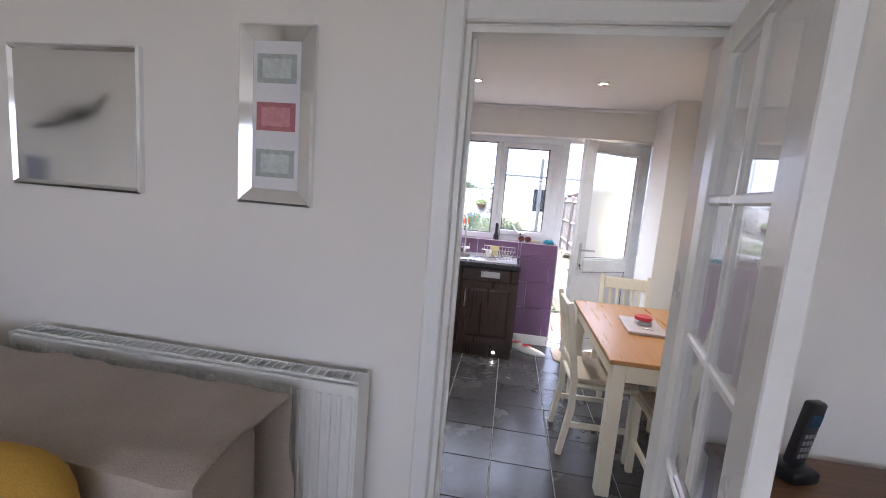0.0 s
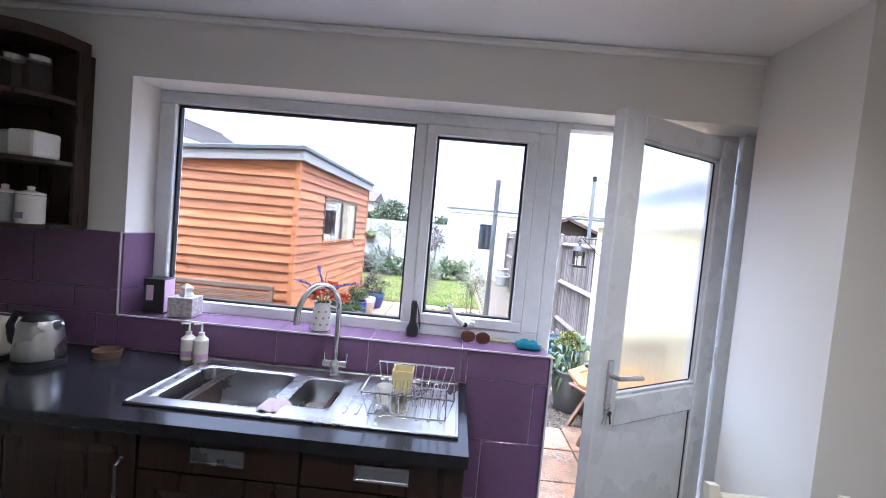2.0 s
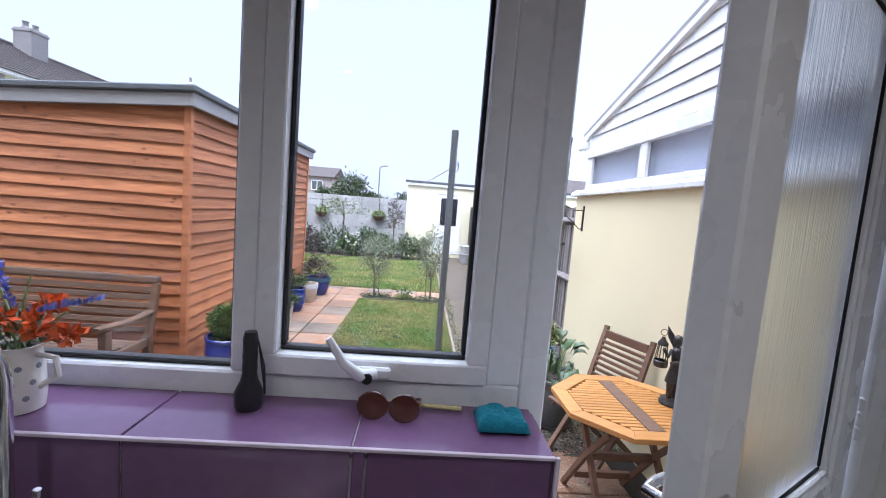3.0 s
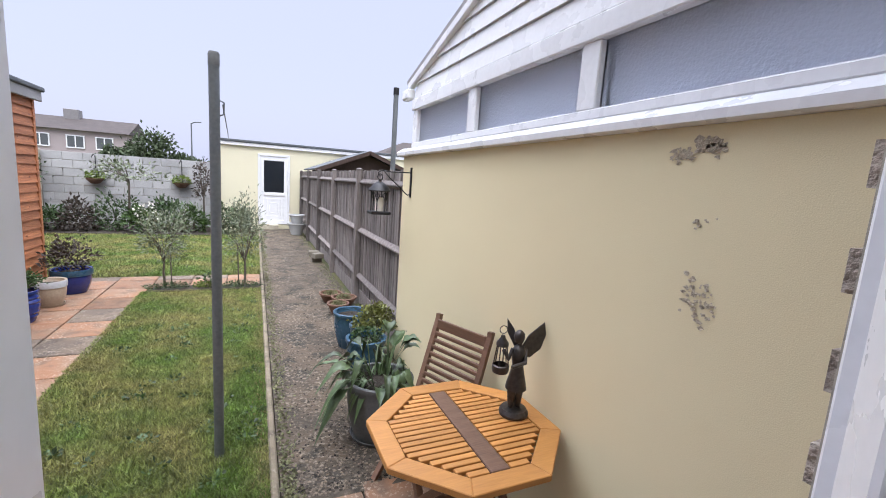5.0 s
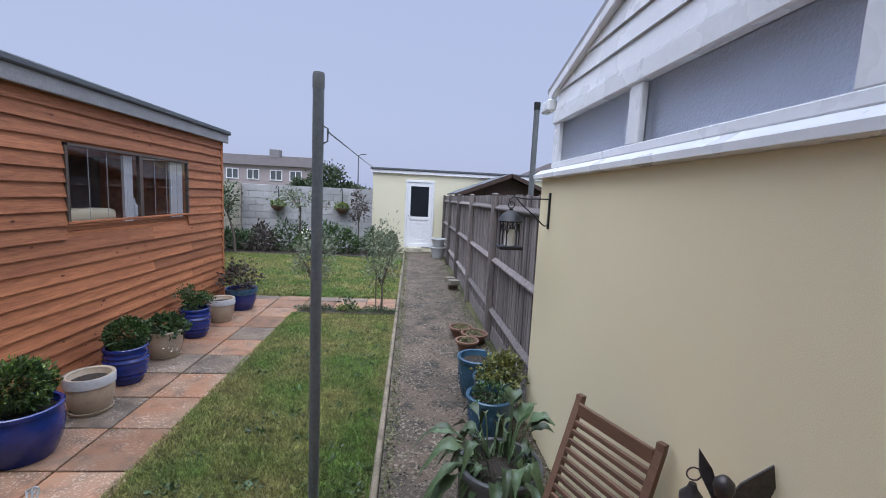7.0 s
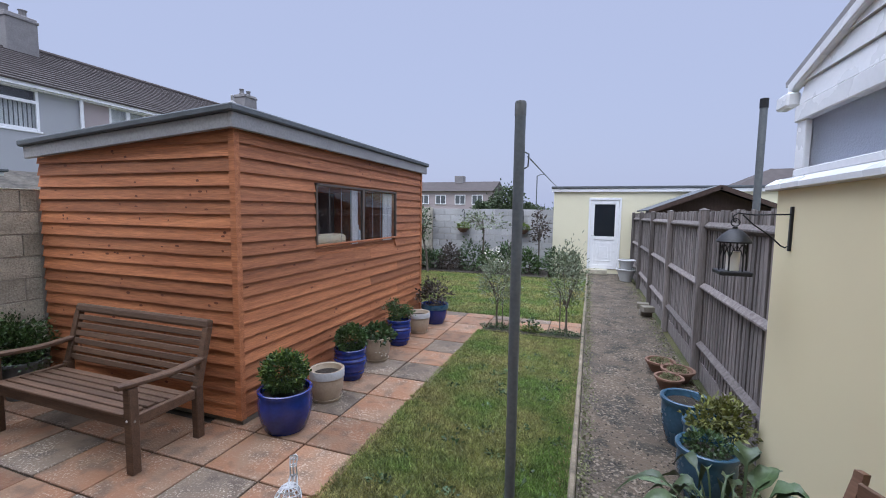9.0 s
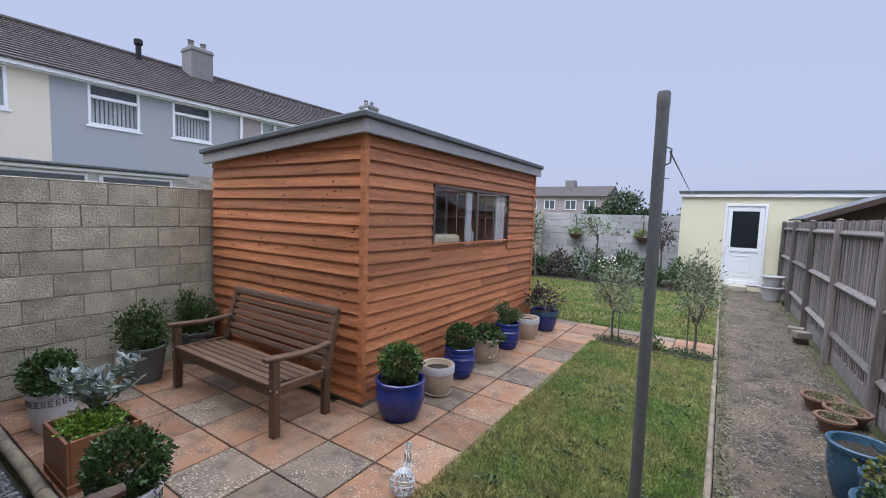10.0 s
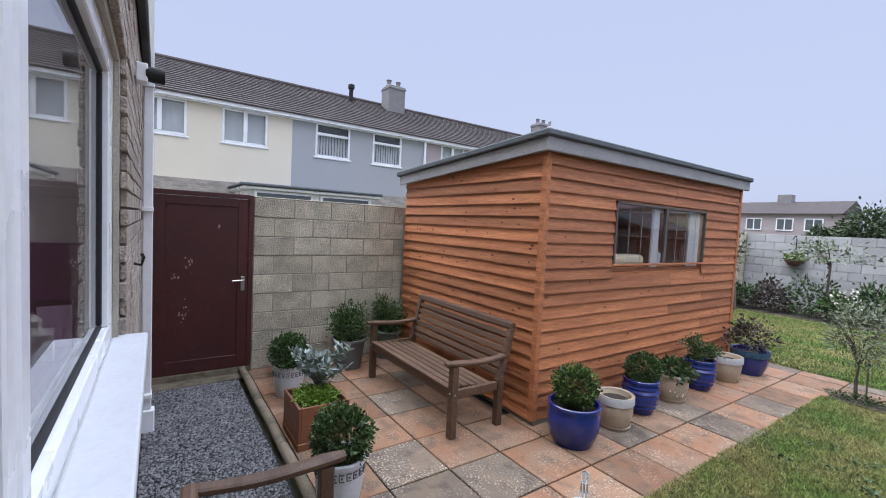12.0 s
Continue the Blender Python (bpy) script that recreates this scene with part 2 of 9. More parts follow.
def weathered(name, base, tan, stain, speck, rough=0.85, scale=3.0, specks=0.5, spread=0.2, depth=0.006, grain=60.0, stains=0.65):
    """Old paving: two tones in blotches, dark stains, pale grit showing through, and a tone that differs from slab to slab."""
    m = bpy.data.materials.new(name)
    m.use_nodes = True
    nd, ln = m.node_tree.nodes, m.node_tree.links
    b = nd["Principled BSDF"]
    b.inputs["Roughness"].default_value = rough
    tc, info = nd.new("ShaderNodeTexCoord"), nd.new("ShaderNodeObjectInfo")
    off = nd.new("ShaderNodeVectorMath")
    off.operation = "MULTIPLY_ADD"
    off.inputs[1].default_value = (41.0, 23.0, 17.0)
    ln.new(info.outputs["Random"], off.inputs[0])
    ln.new(tc.outputs["Object"], off.inputs[2])

    def layer(sc, lo, hi, detail=5.0):
        nz, mr = nd.new("ShaderNodeTexNoise"), nd.new("ShaderNodeMapRange")
        nz.inputs["Scale"].default_value, nz.inputs["Detail"].default_value = sc, detail
        mr.inputs["From Min"].default_value, mr.inputs["From Max"].default_value = lo, hi
        ln.new(off.outputs[0], nz.inputs["Vector"])
        ln.new(nz.outputs["Fac"], mr.inputs["Value"])
        return nz.outputs["Fac"], mr.outputs[0]

    def blend(fac, amount, a, colour):
        mul, mx = nd.new("ShaderNodeMath"), nd.new("ShaderNodeMix")
        mul.operation, mul.inputs[1].default_value = "MULTIPLY", amount
        ln.new(fac, mul.inputs[0])
        mx.data_type = "RGBA"
        ln.new(mul.outputs[0], mx.inputs[0])
        if isinstance(a, tuple):
            mx.inputs[6].default_value = (*a, 1)
        else:
            ln.new(a, mx.inputs[6])
        mx.inputs[7].default_value = (*colour, 1)
        return mx.outputs[2]

    _, blotch = layer(scale, 0.42, 0.60)
    _, dark = layer(scale * 2.3, 0.50, 0.66)
    grit, pale = layer(grain, 0.54, 0.63, 3.0)
    _, where = layer(scale * 1.4, 0.40, 0.62)
    both = nd.new("ShaderNodeMath")
    both.operation = "MULTIPLY"
    ln.new(pale, both.inputs[0])
    ln.new(where, both.inputs[1])
    col = blend(blotch, 0.8, base, tan)
    col = blend(dark, stains, col, stain)
    col = blend(both.outputs[0], specks, col, speck)
    hsv, tone = nd.new("ShaderNodeHueSaturation"), nd.new("ShaderNodeMapRange")
    tone.inputs["To Min"].default_value, tone.inputs["To Max"].default_value = 1 - spread, 1 + spread
    ln.new(info.outputs["Random"], tone.inputs["Value"])
    ln.new(tone.outputs[0], hsv.inputs["Value"])
    ln.new(col, hsv.inputs["Color"])
    ln.new(hsv.outputs[0], b.inputs["Base Color"])
    bp = nd.new("ShaderNodeBump")
    bp.inputs["Strength"].default_value, bp.inputs["Distance"].default_value = 0.9, depth
    ln.new(grit, bp.inputs["Height"])
    ln.new(bp.outputs[0], b.inputs["Normal"])
    return m


def glow(name, colour, power):
    m = bpy.data.materials.new(name)
    m.use_nodes = True
    b = m.node_tree.nodes["Principled BSDF"]
    b.inputs["Base Color"].default_value = (*colour, 1)
    b.inputs["Emission Color"].default_value = (*colour, 1)
    b.inputs["Emission Strength"].default_value = power
    return m


WALL_PAINT = mat("wall_paint", (0.84, 0.815, 0.77), 0.7, vary=0.02, scale=2, fine=220, bump=0.06)
CEILING_PAINT = mat("ceiling_paint", (0.88, 0.865, 0.84), 0.8, vary=0.02, scale=2, fine=180, bump=0.05)
GLOSS_WHITE = mat("white_gloss_paint", (0.82, 0.82, 0.80), 0.3, vary=0.02, scale=3, fine=90, bump=0.03)
UPVC = mat("white_plastic", (0.80, 0.81, 0.83), 0.28, vary=0.03, scale=4, fine=40, bump=0.0)
SILL_BOARD = mat("greyed_white_sill", (0.56, 0.57, 0.60), 0.45, vary=0.06, scale=4, fine=60, bump=0.05, second=(0.48, 0.48, 0.49))
RUBBER = mat("black_rubber", (0.015, 0.015, 0.017), 0.6, vary=0.1)
FLOOR_TILE = mat("slate_floor_tile", (0.042, 0.040, 0.041), 0.24, vary=0.2, scale=4, fine=26, bump=0.25, second=(0.080, 0.076, 0.075), amount=0.35, spread=0.22)
GROUT_GREY = mat("floor_grout", (0.34, 0.33, 0.32), 0.85, vary=0.1, fine=150)
PURPLE_TILE = mat("purple_wall_tile", (0.16, 0.085, 0.17), 0.13, vary=0.08, scale=3, fine=30, bump=0.02, spread=0.06, second=(0.19, 0.11, 0.20))
GROUT_LILAC = mat("lilac_grout", (0.62, 0.53, 0.60), 0.8, vary=0.06)
CARPET = mat("beige_carpet", (0.33, 0.28, 0.22), 0.95, vary=0.15, scale=5, fine=300, bump=0.5)
DARK_WOOD = mat("dark_walnut_front", (0.024, 0.0125, 0.0085), 0.3, vary=0.25, scale=3, fine=14, bump=0.06, second=(0.050, 0.026, 0.017), amount=0.8, grain=(9, 9, 0.6))
BRICK = mat("pale_brick", (0.34, 0.285, 0.235), 0.95, vary=0.35, scale=9, fine=55, bump=1.0, second=(0.44, 0.385, 0.33), spread=0.16, depth=0.022)
MORTAR = mat("mortar", (0.40, 0.37, 0.31), 0.95, vary=0.2, fine=120, bump=0.7)
BLOCK = mat("concrete_block", (0.56, 0.515, 0.405), 0.95, vary=0.3, scale=5, fine=70, bump=1.0, second=(0.31, 0.285, 0.215), amount=0.8, spread=0.12, sharp=0.18, depth=0.016)
BLOCK_PALE = mat("pale_concrete_block", (0.40, 0.40, 0.40), 0.95, vary=0.14, scale=3, fine=60, bump=0.8, second=(0.27, 0.27, 0.27), spread=0.15)
RENDER_CREAM = mat("cream_wall_render", (0.765, 0.678, 0.435), 0.92, vary=0.04, scale=1.4, fine=260, bump=0.3, second=(0.69, 0.605, 0.39), amount=0.5, depth=0.002)
CREAM_PALE = mat("pale_yellow_render", (0.72, 0.68, 0.50), 0.9, vary=0.04, scale=1.5, fine=150, bump=0.3)
CEDAR = mat("cedar_cladding", (0.465, 0.182, 0.074), 0.65, vary=0.32, scale=2.4, fine=17, bump=0.7, second=(0.225, 0.072, 0.029), amount=0.7, spread=0.24, grain=(9, 0.5, 9), sharp=0.2)
CEDAR_X = mat("cedar_cladding_end", (0.465, 0.182, 0.074), 0.65, vary=0.32, scale=2.4, fine=17, bump=0.7, second=(0.225, 0.072, 0.029), amount=0.7, spread=0.24, grain=(0.5, 9, 9), sharp=0.2)
KNOT = mat("dark_timber_knot", (0.150, 0.044, 0.018), 0.6, vary=0.2)
GREY_TRIM = mat("grey_weathered_trim", (0.31, 0.305, 0.31), 0.7, vary=0.16, scale=5, fine=50, bump=0.2, second=(0.20, 0.195, 0.195))
FELT = mat("mineral_roof_felt", (0.10, 0.11, 0.12), 0.9, vary=0.2, scale=6, fine=200, bump=0.6)
FENCE_WOOD = mat("weathered_fence_board", (0.215, 0.19, 0.18), 0.9, vary=0.28, scale=3, fine=20, bump=0.7, second=(0.095, 0.08, 0.075), amount=0.85, spread=0.32, grain=(10, 10, 0.6), sharp=0.18)
GRASS_SOIL = mat("mown_lawn", (0.038, 0.052, 0.014), 0.95, vary=0.3, scale=1.3, fine=70, bump=0.9, second=(0.14, 0.12, 0.05), amount=0.75, depth=0.02)
SLAB_TERRA = weathered("terracotta_paving", (0.235, 0.118, 0.062), (0.215, 0.140, 0.090), (0.100, 0.070, 0.048), (0.42, 0.33, 0.25), specks=0.65, spread=0.25)
SLAB_GREY = weathered("grey_paving", (0.128, 0.098, 0.072), (0.170, 0.124, 0.084), (0.055, 0.043, 0.033), (0.40, 0.34, 0.27), specks=0.85, spread=0.3)
SLAB_BED = mat("sandy_joint", (0.030, 0.024, 0.018), 0.95, vary=0.3, fine=140, bump=0.5)
PATH_CONCRETE = weathered("mossy_concrete_path", (0.060, 0.048, 0.035), (0.115, 0.086, 0.058), (0.022, 0.021, 0.016), (0.24, 0.20, 0.155), 0.95, scale=2.6, specks=0.9, spread=0.0, depth=0.02, grain=30.0, stains=0.9)
PATH_KERB = weathered("mossy_kerb", (0.21, 0.17, 0.12), (0.13, 0.112, 0.072), (0.055, 0.048, 0.03), (0.33, 0.29, 0.23), 0.95, scale=3.0, spread=0.1)
KERB = mat("kerb_concrete", (0.19, 0.17, 0.135), 0.9, vary=0.2, fine=90, bump=0.6)
GRAVEL = mat("grey_gravel", (0.185, 0.183, 0.19), 0.85, vary=0.2, scale=20, fine=200, bump=0.5, island=0.85)
GRAVEL_BED = mat("dark_gravel_bed", (0.022, 0.022, 0.022), 0.95, vary=0.3, scale=20, fine=90, bump=0.8)
SOIL = mat("dark_soil", (0.035, 0.026, 0.018), 0.95, vary=0.3, scale=12, fine=80, bump=0.9, depth=0.02)
RED_PAINT = mat("oxblood_door_paint", (0.070, 0.0155, 0.0155), 0.45, vary=0.15, scale=2.5, fine=22, bump=0.2, second=(0.042, 0.012, 0.012), amount=0.8)
CHIPPED = mat("flaked_paint_spot", (0.35, 0.28, 0.26), 0.8)
PAPER_WHITE = mat("pale_net_fabric", (0.62, 0.63, 0.65), 0.95, vary=0.06, scale=3, fine=60, bump=0.1)
CLEAR = glass("clear_glass")
REEDED = glass("reeded_glass", (0.97, 0.985, 0.975), 0.30, 0.30, (70, 70, 1.6), 2.4)
FROSTED = glass("frosted_glass", (0.92, 0.94, 0.97), 0.3, 0.4, (1, 1, 1), 90)
MIRROR = mat("mirror_silver", (0.86, 0.87, 0.87), 0.05, metal=1.0, vary=0.0, bump=0.0)
STEEL = mat("brushed_steel", (0.56, 0.56, 0.56), 0.28, metal=1.0, vary=0.05, scale=5, fine=60, bump=0.02)
CHROME = mat("chrome", (0.75, 0.75, 0.76), 0.14, metal=1.0, vary=0.02, bump=0.0)
GALV = mat("galvanised_pole", (0.15, 0.165, 0.175), 0.5, metal=0.3, vary=0.15, scale=8, fine=50, bump=0.15)
BLACK_IRON = mat("black_iron", (0.02, 0.02, 0.022), 0.5, metal=0.4, vary=0.2, fine=80, bump=0.3)
LAMP_GLOW = glow("spotlight_glow", (1.0, 0.86, 0.62), 9.0)
PLINTH_GLOW = glow("plinth_light_glow", (1.0, 0.95, 0.85), 7.0)

# ---- the setting ----
G = -0.20      # patio, path and lawn
CEIL = 2.40

# lounge and kitchen floors, with the slab under them
structure("floor_lounge", box(-3.2, 2.1, -3.2, 1.40, -0.20, 0.0), CARPET, "beige carpet on the lounge floor", "floor")
floor = structure("floor_kitchen", box(-2.3, 1.88, 1.40, 4.37, -0.20, -0.006), GROUT_GREY, "dark slate-look tiles with pale grout lines", "floor")

# lounge: wall with the doorway, side walls, back wall with a window
structure("wall_south_kitchen", plate([-3.2, -0.02, 0.72, 2.1], [0, 2.0, CEIL], [(-0.02, 0.72, 0, 2.0)], 1.35, 1.46, "xzy"), WALL_PAINT, "off-white painted wall between lounge and kitchen")
structure("wall_west_lounge", box(-3.3, -3.2, -3.3, 1.46, 0, CEIL), WALL_PAINT, "plain off-white lounge wall")
structure("wall_east_lounge", box(2.1, 2.2, -3.3, 1.46, 0, CEIL), WALL_PAINT, "plain off-white lounge wall")
structure("wall_south_lounge", boxes([(-3.2, -1.9, -3.3, -3.2, 0, CEIL), (1.2, 2.1, -3.3, -3.2, 0, CEIL), (-1.9, 1.2, -3.3, -3.2, 0, 0.8), (-1.9, 1.2, -3.3, -3.2, 2.15, CEIL)]), WALL_PAINT, "off-white lounge wall round a wide window")
structure("ceiling_lounge", box(-3.3, 2.2, -3.3, 1.46, CEIL, CEIL + 0.1), CEILING_PAINT, "plain white lounge ceiling", "ceiling")

# kitchen
structure("ceiling_kitchen", boxes([(-2.4, 1.98, 1.46, 4.37, CEIL, CEIL + 0.1)]), CEILING_PAINT, "white kitchen ceiling with recessed spotlights", "ceiling")
structure("wall_east_kitchen", box(1.88, 1.98, 1.46, 4.37, -0.2, CEIL), WALL_PAINT, "warm white kitchen wall")
structure("wall_pier", box(1.432, 1.88, 3.90, 4.37, 0, CEIL), WALL_PAINT, "white boxed pier beside the back door")
structure("wall_west_kitchen", box(-2.4, -2.3, 1.46, 4.37, -0.2, CEIL), WALL_PAINT, "white wall behind the kitchen units")
structure("wall_north", boxes([
    (-4.4, -1.29, 4.37, 4.62, -0.3, 2.62), (-1.29, 0.65, 4.37, 4.62, -0.3, 1.03), (1.53, 2.05, 4.37, 4.62, -0.3, 2.62),
    (-1.29, 1.53, 4.37, 4.62, 2.12, 2.62), (0.65, 1.53, 4.37, 4.62, -0.3, -0.02)]), WALL_PAINT, "thick white outer wall with window and door openings")
structure("wall_upper_storey", box(-4.4, 5.0, 4.30, 4.66, 2.62, 5.3), CREAM_PALE, "cream rendered upper wall of the house")
structure("roof_house", box(-4.6, 5.2, -3.6, 4.95, 5.3, 5.45), FELT, "dark eaves of the house", "roof")
structure("wall_house_end", box(-4.4, -4.3, -3.3, 4.36, -0.3, 5.3), CREAM_PALE, "plain rendered end wall of the house")
structure("ground", box(-150, 150, 4.0, 300, -0.60, -0.27), GRASS_SOIL, "grass and earth out to the horizon", "ground")
structure("ground_front", box(-150, 150, -150, 4.0, -0.60, -0.30), PATH_CONCRETE, "plain ground in front of the house", "ground")

# garden surfaces
structure("lawn", boxes([(-0.62, 0.86, 6.45, 11.36, -0.27, G - 0.005), (-4.3, 0.86, 12.12, 16.9, -0.27, G - 0.005)]), GRASS_SOIL, "mown lawn, green with dry yellow patches", "lawn")
structure("garden_path", box(0.92, 2.06, 6.45, 18.7, -0.27, G), PATH_CONCRETE, "worn mossy concrete path along the fence", "path")
structure("path_kerb", box(0.868, 0.912, 6.45, 18.7, -0.27, G + 0.02, bevel=0.01), PATH_KERB, "raised concrete edging between lawn and path", "kerb")
patio = structure("patio", boxes([(-4.3, -0.62, 5.62, 12.12, -0.27, G - 0.02), (-0.62, 2.05, 4.62, 6.45, -0.27, G - 0.02), (-0.62, 0.86, 11.36, 12.12, -0.27, G - 0.02)]), SLAB_BED, "terracotta and grey paving slabs with dark joints", "patio")
structure("gravel_bed", box(-4.3, -0.62, 4.62, 5.52, -0.27, G - 0.03), GRAVEL_BED, "dark bed of the gravel strip beside the house", "gravel")
structure("flower_bed", boxes([(-4.3, -0.2, 16.9, 18.7, -0.27, G + 0.02), (-0.55, 0.86, 11.1, 11.40, -0.27, G + 0.01)]), SOIL, "dark soil beds at the lawn's edges", "flower bed")

# boundary walls, garage
wall_w = structure("wall_garden_west", box(-4.50, -4.31, 5.66, 18.75, -0.3, 1.76), MORTAR, "weathered concrete block garden wall")
wall_f = structure("wall_garden_far", box(-4.5, -0.2, 18.78, 18.95, -0.3, 1.74), MORTAR, "pale concrete block wall behind the far bed")
garage = empty("garage", None, "pale yellow rendered garage with a flat roof", "garage")
part("front_wall", plate([-0.2, 0.86, 1.79, 9.0], [-0.3, -0.08, 2.12, 2.36], [(0.86, 1.79, -0.08, 2.12)], 18.75, 18.9, "xzy"), CREAM_PALE, garage)
part("wall", box(-0.2, -0.05, 18.9, 24, -0.3, 2.36), CREAM_PALE, garage)
part("wall", box(8.85, 9.0, 18.9, 24, -0.3, 2.36), CREAM_PALE, garage)
part("wall", box(-0.2, 9.0, 23.9, 24, -0.3, 2.36), CREAM_PALE, garage)
part("roof", box(-0.28, 9.1, 18.65, 24.1, 2.40, 2.47, bevel=0.01), FELT, garage, "dark felt flat roof")
part("fascia", box(-0.26, 9.1, 18.68, 18.745, 2.30, 2.395), UPVC, garage, "white fascia board")

# ---- window and back door of the kitchen ----
FRONT, BACK = 4.618, 4.545   # outer and inner faces of the frames


def ring(x0, x1, z0, z1, w, y0, y1):
    """Four bars round an opening, joined into one bevelled frame."""
    bm = boxes([(x0, x1, y0, y1, z0, z0 + w), (x0, x1, y0, y1, z1 - w, z1), (x0, x0 + w, y0, y1, z0 + w, z1 - w), (x1 - w, x1, y0, y1, z0 + w, z1 - w)], 0.004)
    return bm


def pane(name, x0, x1, z0, z1, y, material, parent, t=0.012):
    ob = part(name, box(x0, x1, y - t / 2, y + t / 2, z0, z1), material, parent, "clear window glass")
    ob.visible_shadow = False
    return ob


win = empty("window_1", None, "white plastic kitchen window with a wide pane and a narrow casement", "window", kind="structure")
part("window_frame", boxes([(-1.29, 0.63, BACK, FRONT, 1.034, 1.105), (-1.29, 0.63, BACK, FRONT, 2.06, 2.12), (-1.29, -1.21, BACK, FRONT, 1.105, 2.06), (-0.035, 0.020, BACK, FRONT, 1.105, 2.06), (0.550, 0.63, BACK, FRONT, 1.105, 2.06)], 0.005), UPVC, win)
part("casement", ring(0.021, 0.549, 1.106, 2.059, 0.048, BACK - 0.012, FRONT - 0.004), UPVC, win)
part("gasket", ring(-1.211, -0.034, 1.104, 2.061, 0.012, 4.568, 4.598), RUBBER, win, "black rubber gasket; on the door leaf, painted edge shade")
part("gasket", ring(0.068, 0.502, 1.153, 2.012, 0.011, 4.568, 4.598), RUBBER, win, "black rubber gasket; on the door leaf, painted edge shade")
pane("pane", -1.207, -0.038, 1.108, 2.057, 4.583, CLEAR, win)
pane("pane", 0.072, 0.498, 1.157, 2.008, 4.583, CLEAR, win)
hb = box(0.250, 0.330, BACK - 0.030, BACK - 0.0125, 1.117, 1.142, bevel=0.005)
part("handle_plate", hb, UPVC, win, "white handle plate")
hl = tube([(0.295, BACK - 0.03, 1.13), (0.265, BACK - 0.05, 1.132), (0.23, BACK - 0.058, 1.16), (0.195, BACK - 0.06, 1.215)], 0.011, 10, radii=[0.013, 0.014, 0.011, 0.008])
part("handle", hl, UPVC, win, "white curved lever handle, turned", smooth=True)
part("handle_lock", lathe([(0, -0.012), (0.011, -0.012), (0.012, 0), (0, 0)], 14, pose(0.28, BACK - 0.058, 1.128, 90, 0, 0)), RUBBER, win, "black key lock")
part("window_sill", box(-1.36, 0.70, FRONT + 0.001, FRONT + 0.122, 1.000, 1.040, bevel=0.008, segments=2), SILL_BOARD, win, "grey-white outer sill board")

# fixed frame round the back door, and the open leaf
df = empty("door_frame_1", None, "white plastic frame of the open back door", "door frame", kind="structure")
part("jamb", box(0.6302, 0.695, BACK, FRONT, -0.02, 2.12, bevel=0.005), UPVC, df)
part("jamb", box(1.474, 1.53, BACK - 0.03, FRONT, -0.02, 2.12, bevel=0.004), UPVC, df)
part("head", box(0.70, 1.473, BACK, FRONT, 2.09, 2.12, bevel=0.004), UPVC, df)
part("threshold", box(0.70, 1.473, BACK, FRONT, -0.02, 0.03, bevel=0.006), UPVC, df, "white raised threshold")
structure("door_step", box(0.62, 1.55, 4.655, 5.02, -0.27, -0.03, bevel=0.015), KERB, "low concrete step outside the back door", "step")

LEAF = pose(1.441, 4.587, 0, 0, 0, 180 + 30.7)
leaf = empty("door_1", LEAF, "white plastic back door, open inwards, reeded glass above", "door", kind="structure")
L, T = 0.785, 0.058
GA, GB = 0.13, 0.668     # the glass along the leaf
part("leaf_frame", boxes([(0, GA, 0, T, 0.035, 2.085), (GB, L, 0, T, 0.035, 2.085), (GA, GB, 0, T, 1.992, 2.085), (GA, GB, 0, T, 0.84, 0.962), (GA, GB, 0, T, 0.035, 0.15)], 0.006), UPVC, leaf)
part("lower_panel", box(GA + 0.001, GB - 0.001, 0.016, T - 0.016, 0.151, 0.839), UPVC, leaf)
part("panel_seam", ring(GA + 0.001, GB - 0.001, 0.151, 0.839, 0.004, T - 0.016, T - 0.012), RUBBER, leaf, "dark joint round the lower panel")
part("glazing_bead", ring(GA + 0.0005, GB - 0.0005, 0.9625, 1.9915, 0.016, 0.034, T - 0.008), UPVC, leaf)
dp = part("pane", box(GA + 0.003, GB - 0.003, 0.023, 0.033, 0.965, 1.989), REEDED, leaf, "reeded obscure glass")
dp.visible_shadow = False
# black ring drawn in for the shade line along the glass edge
part("gasket", ring(GA + 0.016, GB - 0.016, 0.978, 1.976, 0.005, 0.034, 0.040), RUBBER, leaf, "black rubber gasket; on the door leaf, painted edge shade")
hx = L - 0.058
for y0, s in ((T, 1), (0, -1)):
    part("handle_plate", box(hx - 0.016, hx + 0.016, y0, y0 + s * 0.012, 0.90, 1.12, bevel=0.004), STEEL, leaf, "satin metal back plate")
    part("handle", tube([(hx, y0 + s * 0.01, 1.06), (hx, y0 + s * 0.05, 1.06), (hx - 0.03, y0 + s * 0.055, 1.06), (hx - 0.13, y0 + s * 0.055, 1.052)], 0.010, 10), STEEL, leaf, "satin metal lever handle", smooth=True)
for z in (0.30, 1.08, 1.95):
    part("hinge", boxes([(-0.034, 0.004, T - 0.002, T + 0.016, z - 0.055, z - 0.020), (-0.034, 0.004, T - 0.002, T + 0.018, z - 0.018, z + 0.018), (-0.034, 0.004, T - 0.002, T + 0.016, z + 0.020, z + 0.055)], 0.005), UPVC, leaf, "white hinge")
keys = thing("key_bunch", tube(arc(0, 0, 0, 0.014, 0, 360, 14)[:-1], 0.0016, 6, closed=True), STEEL, "small bunch of keys hanging from the back door", "keys", m=LEAF @ pose(hx, T + 0.016, 0.935, 0, 0, 180))
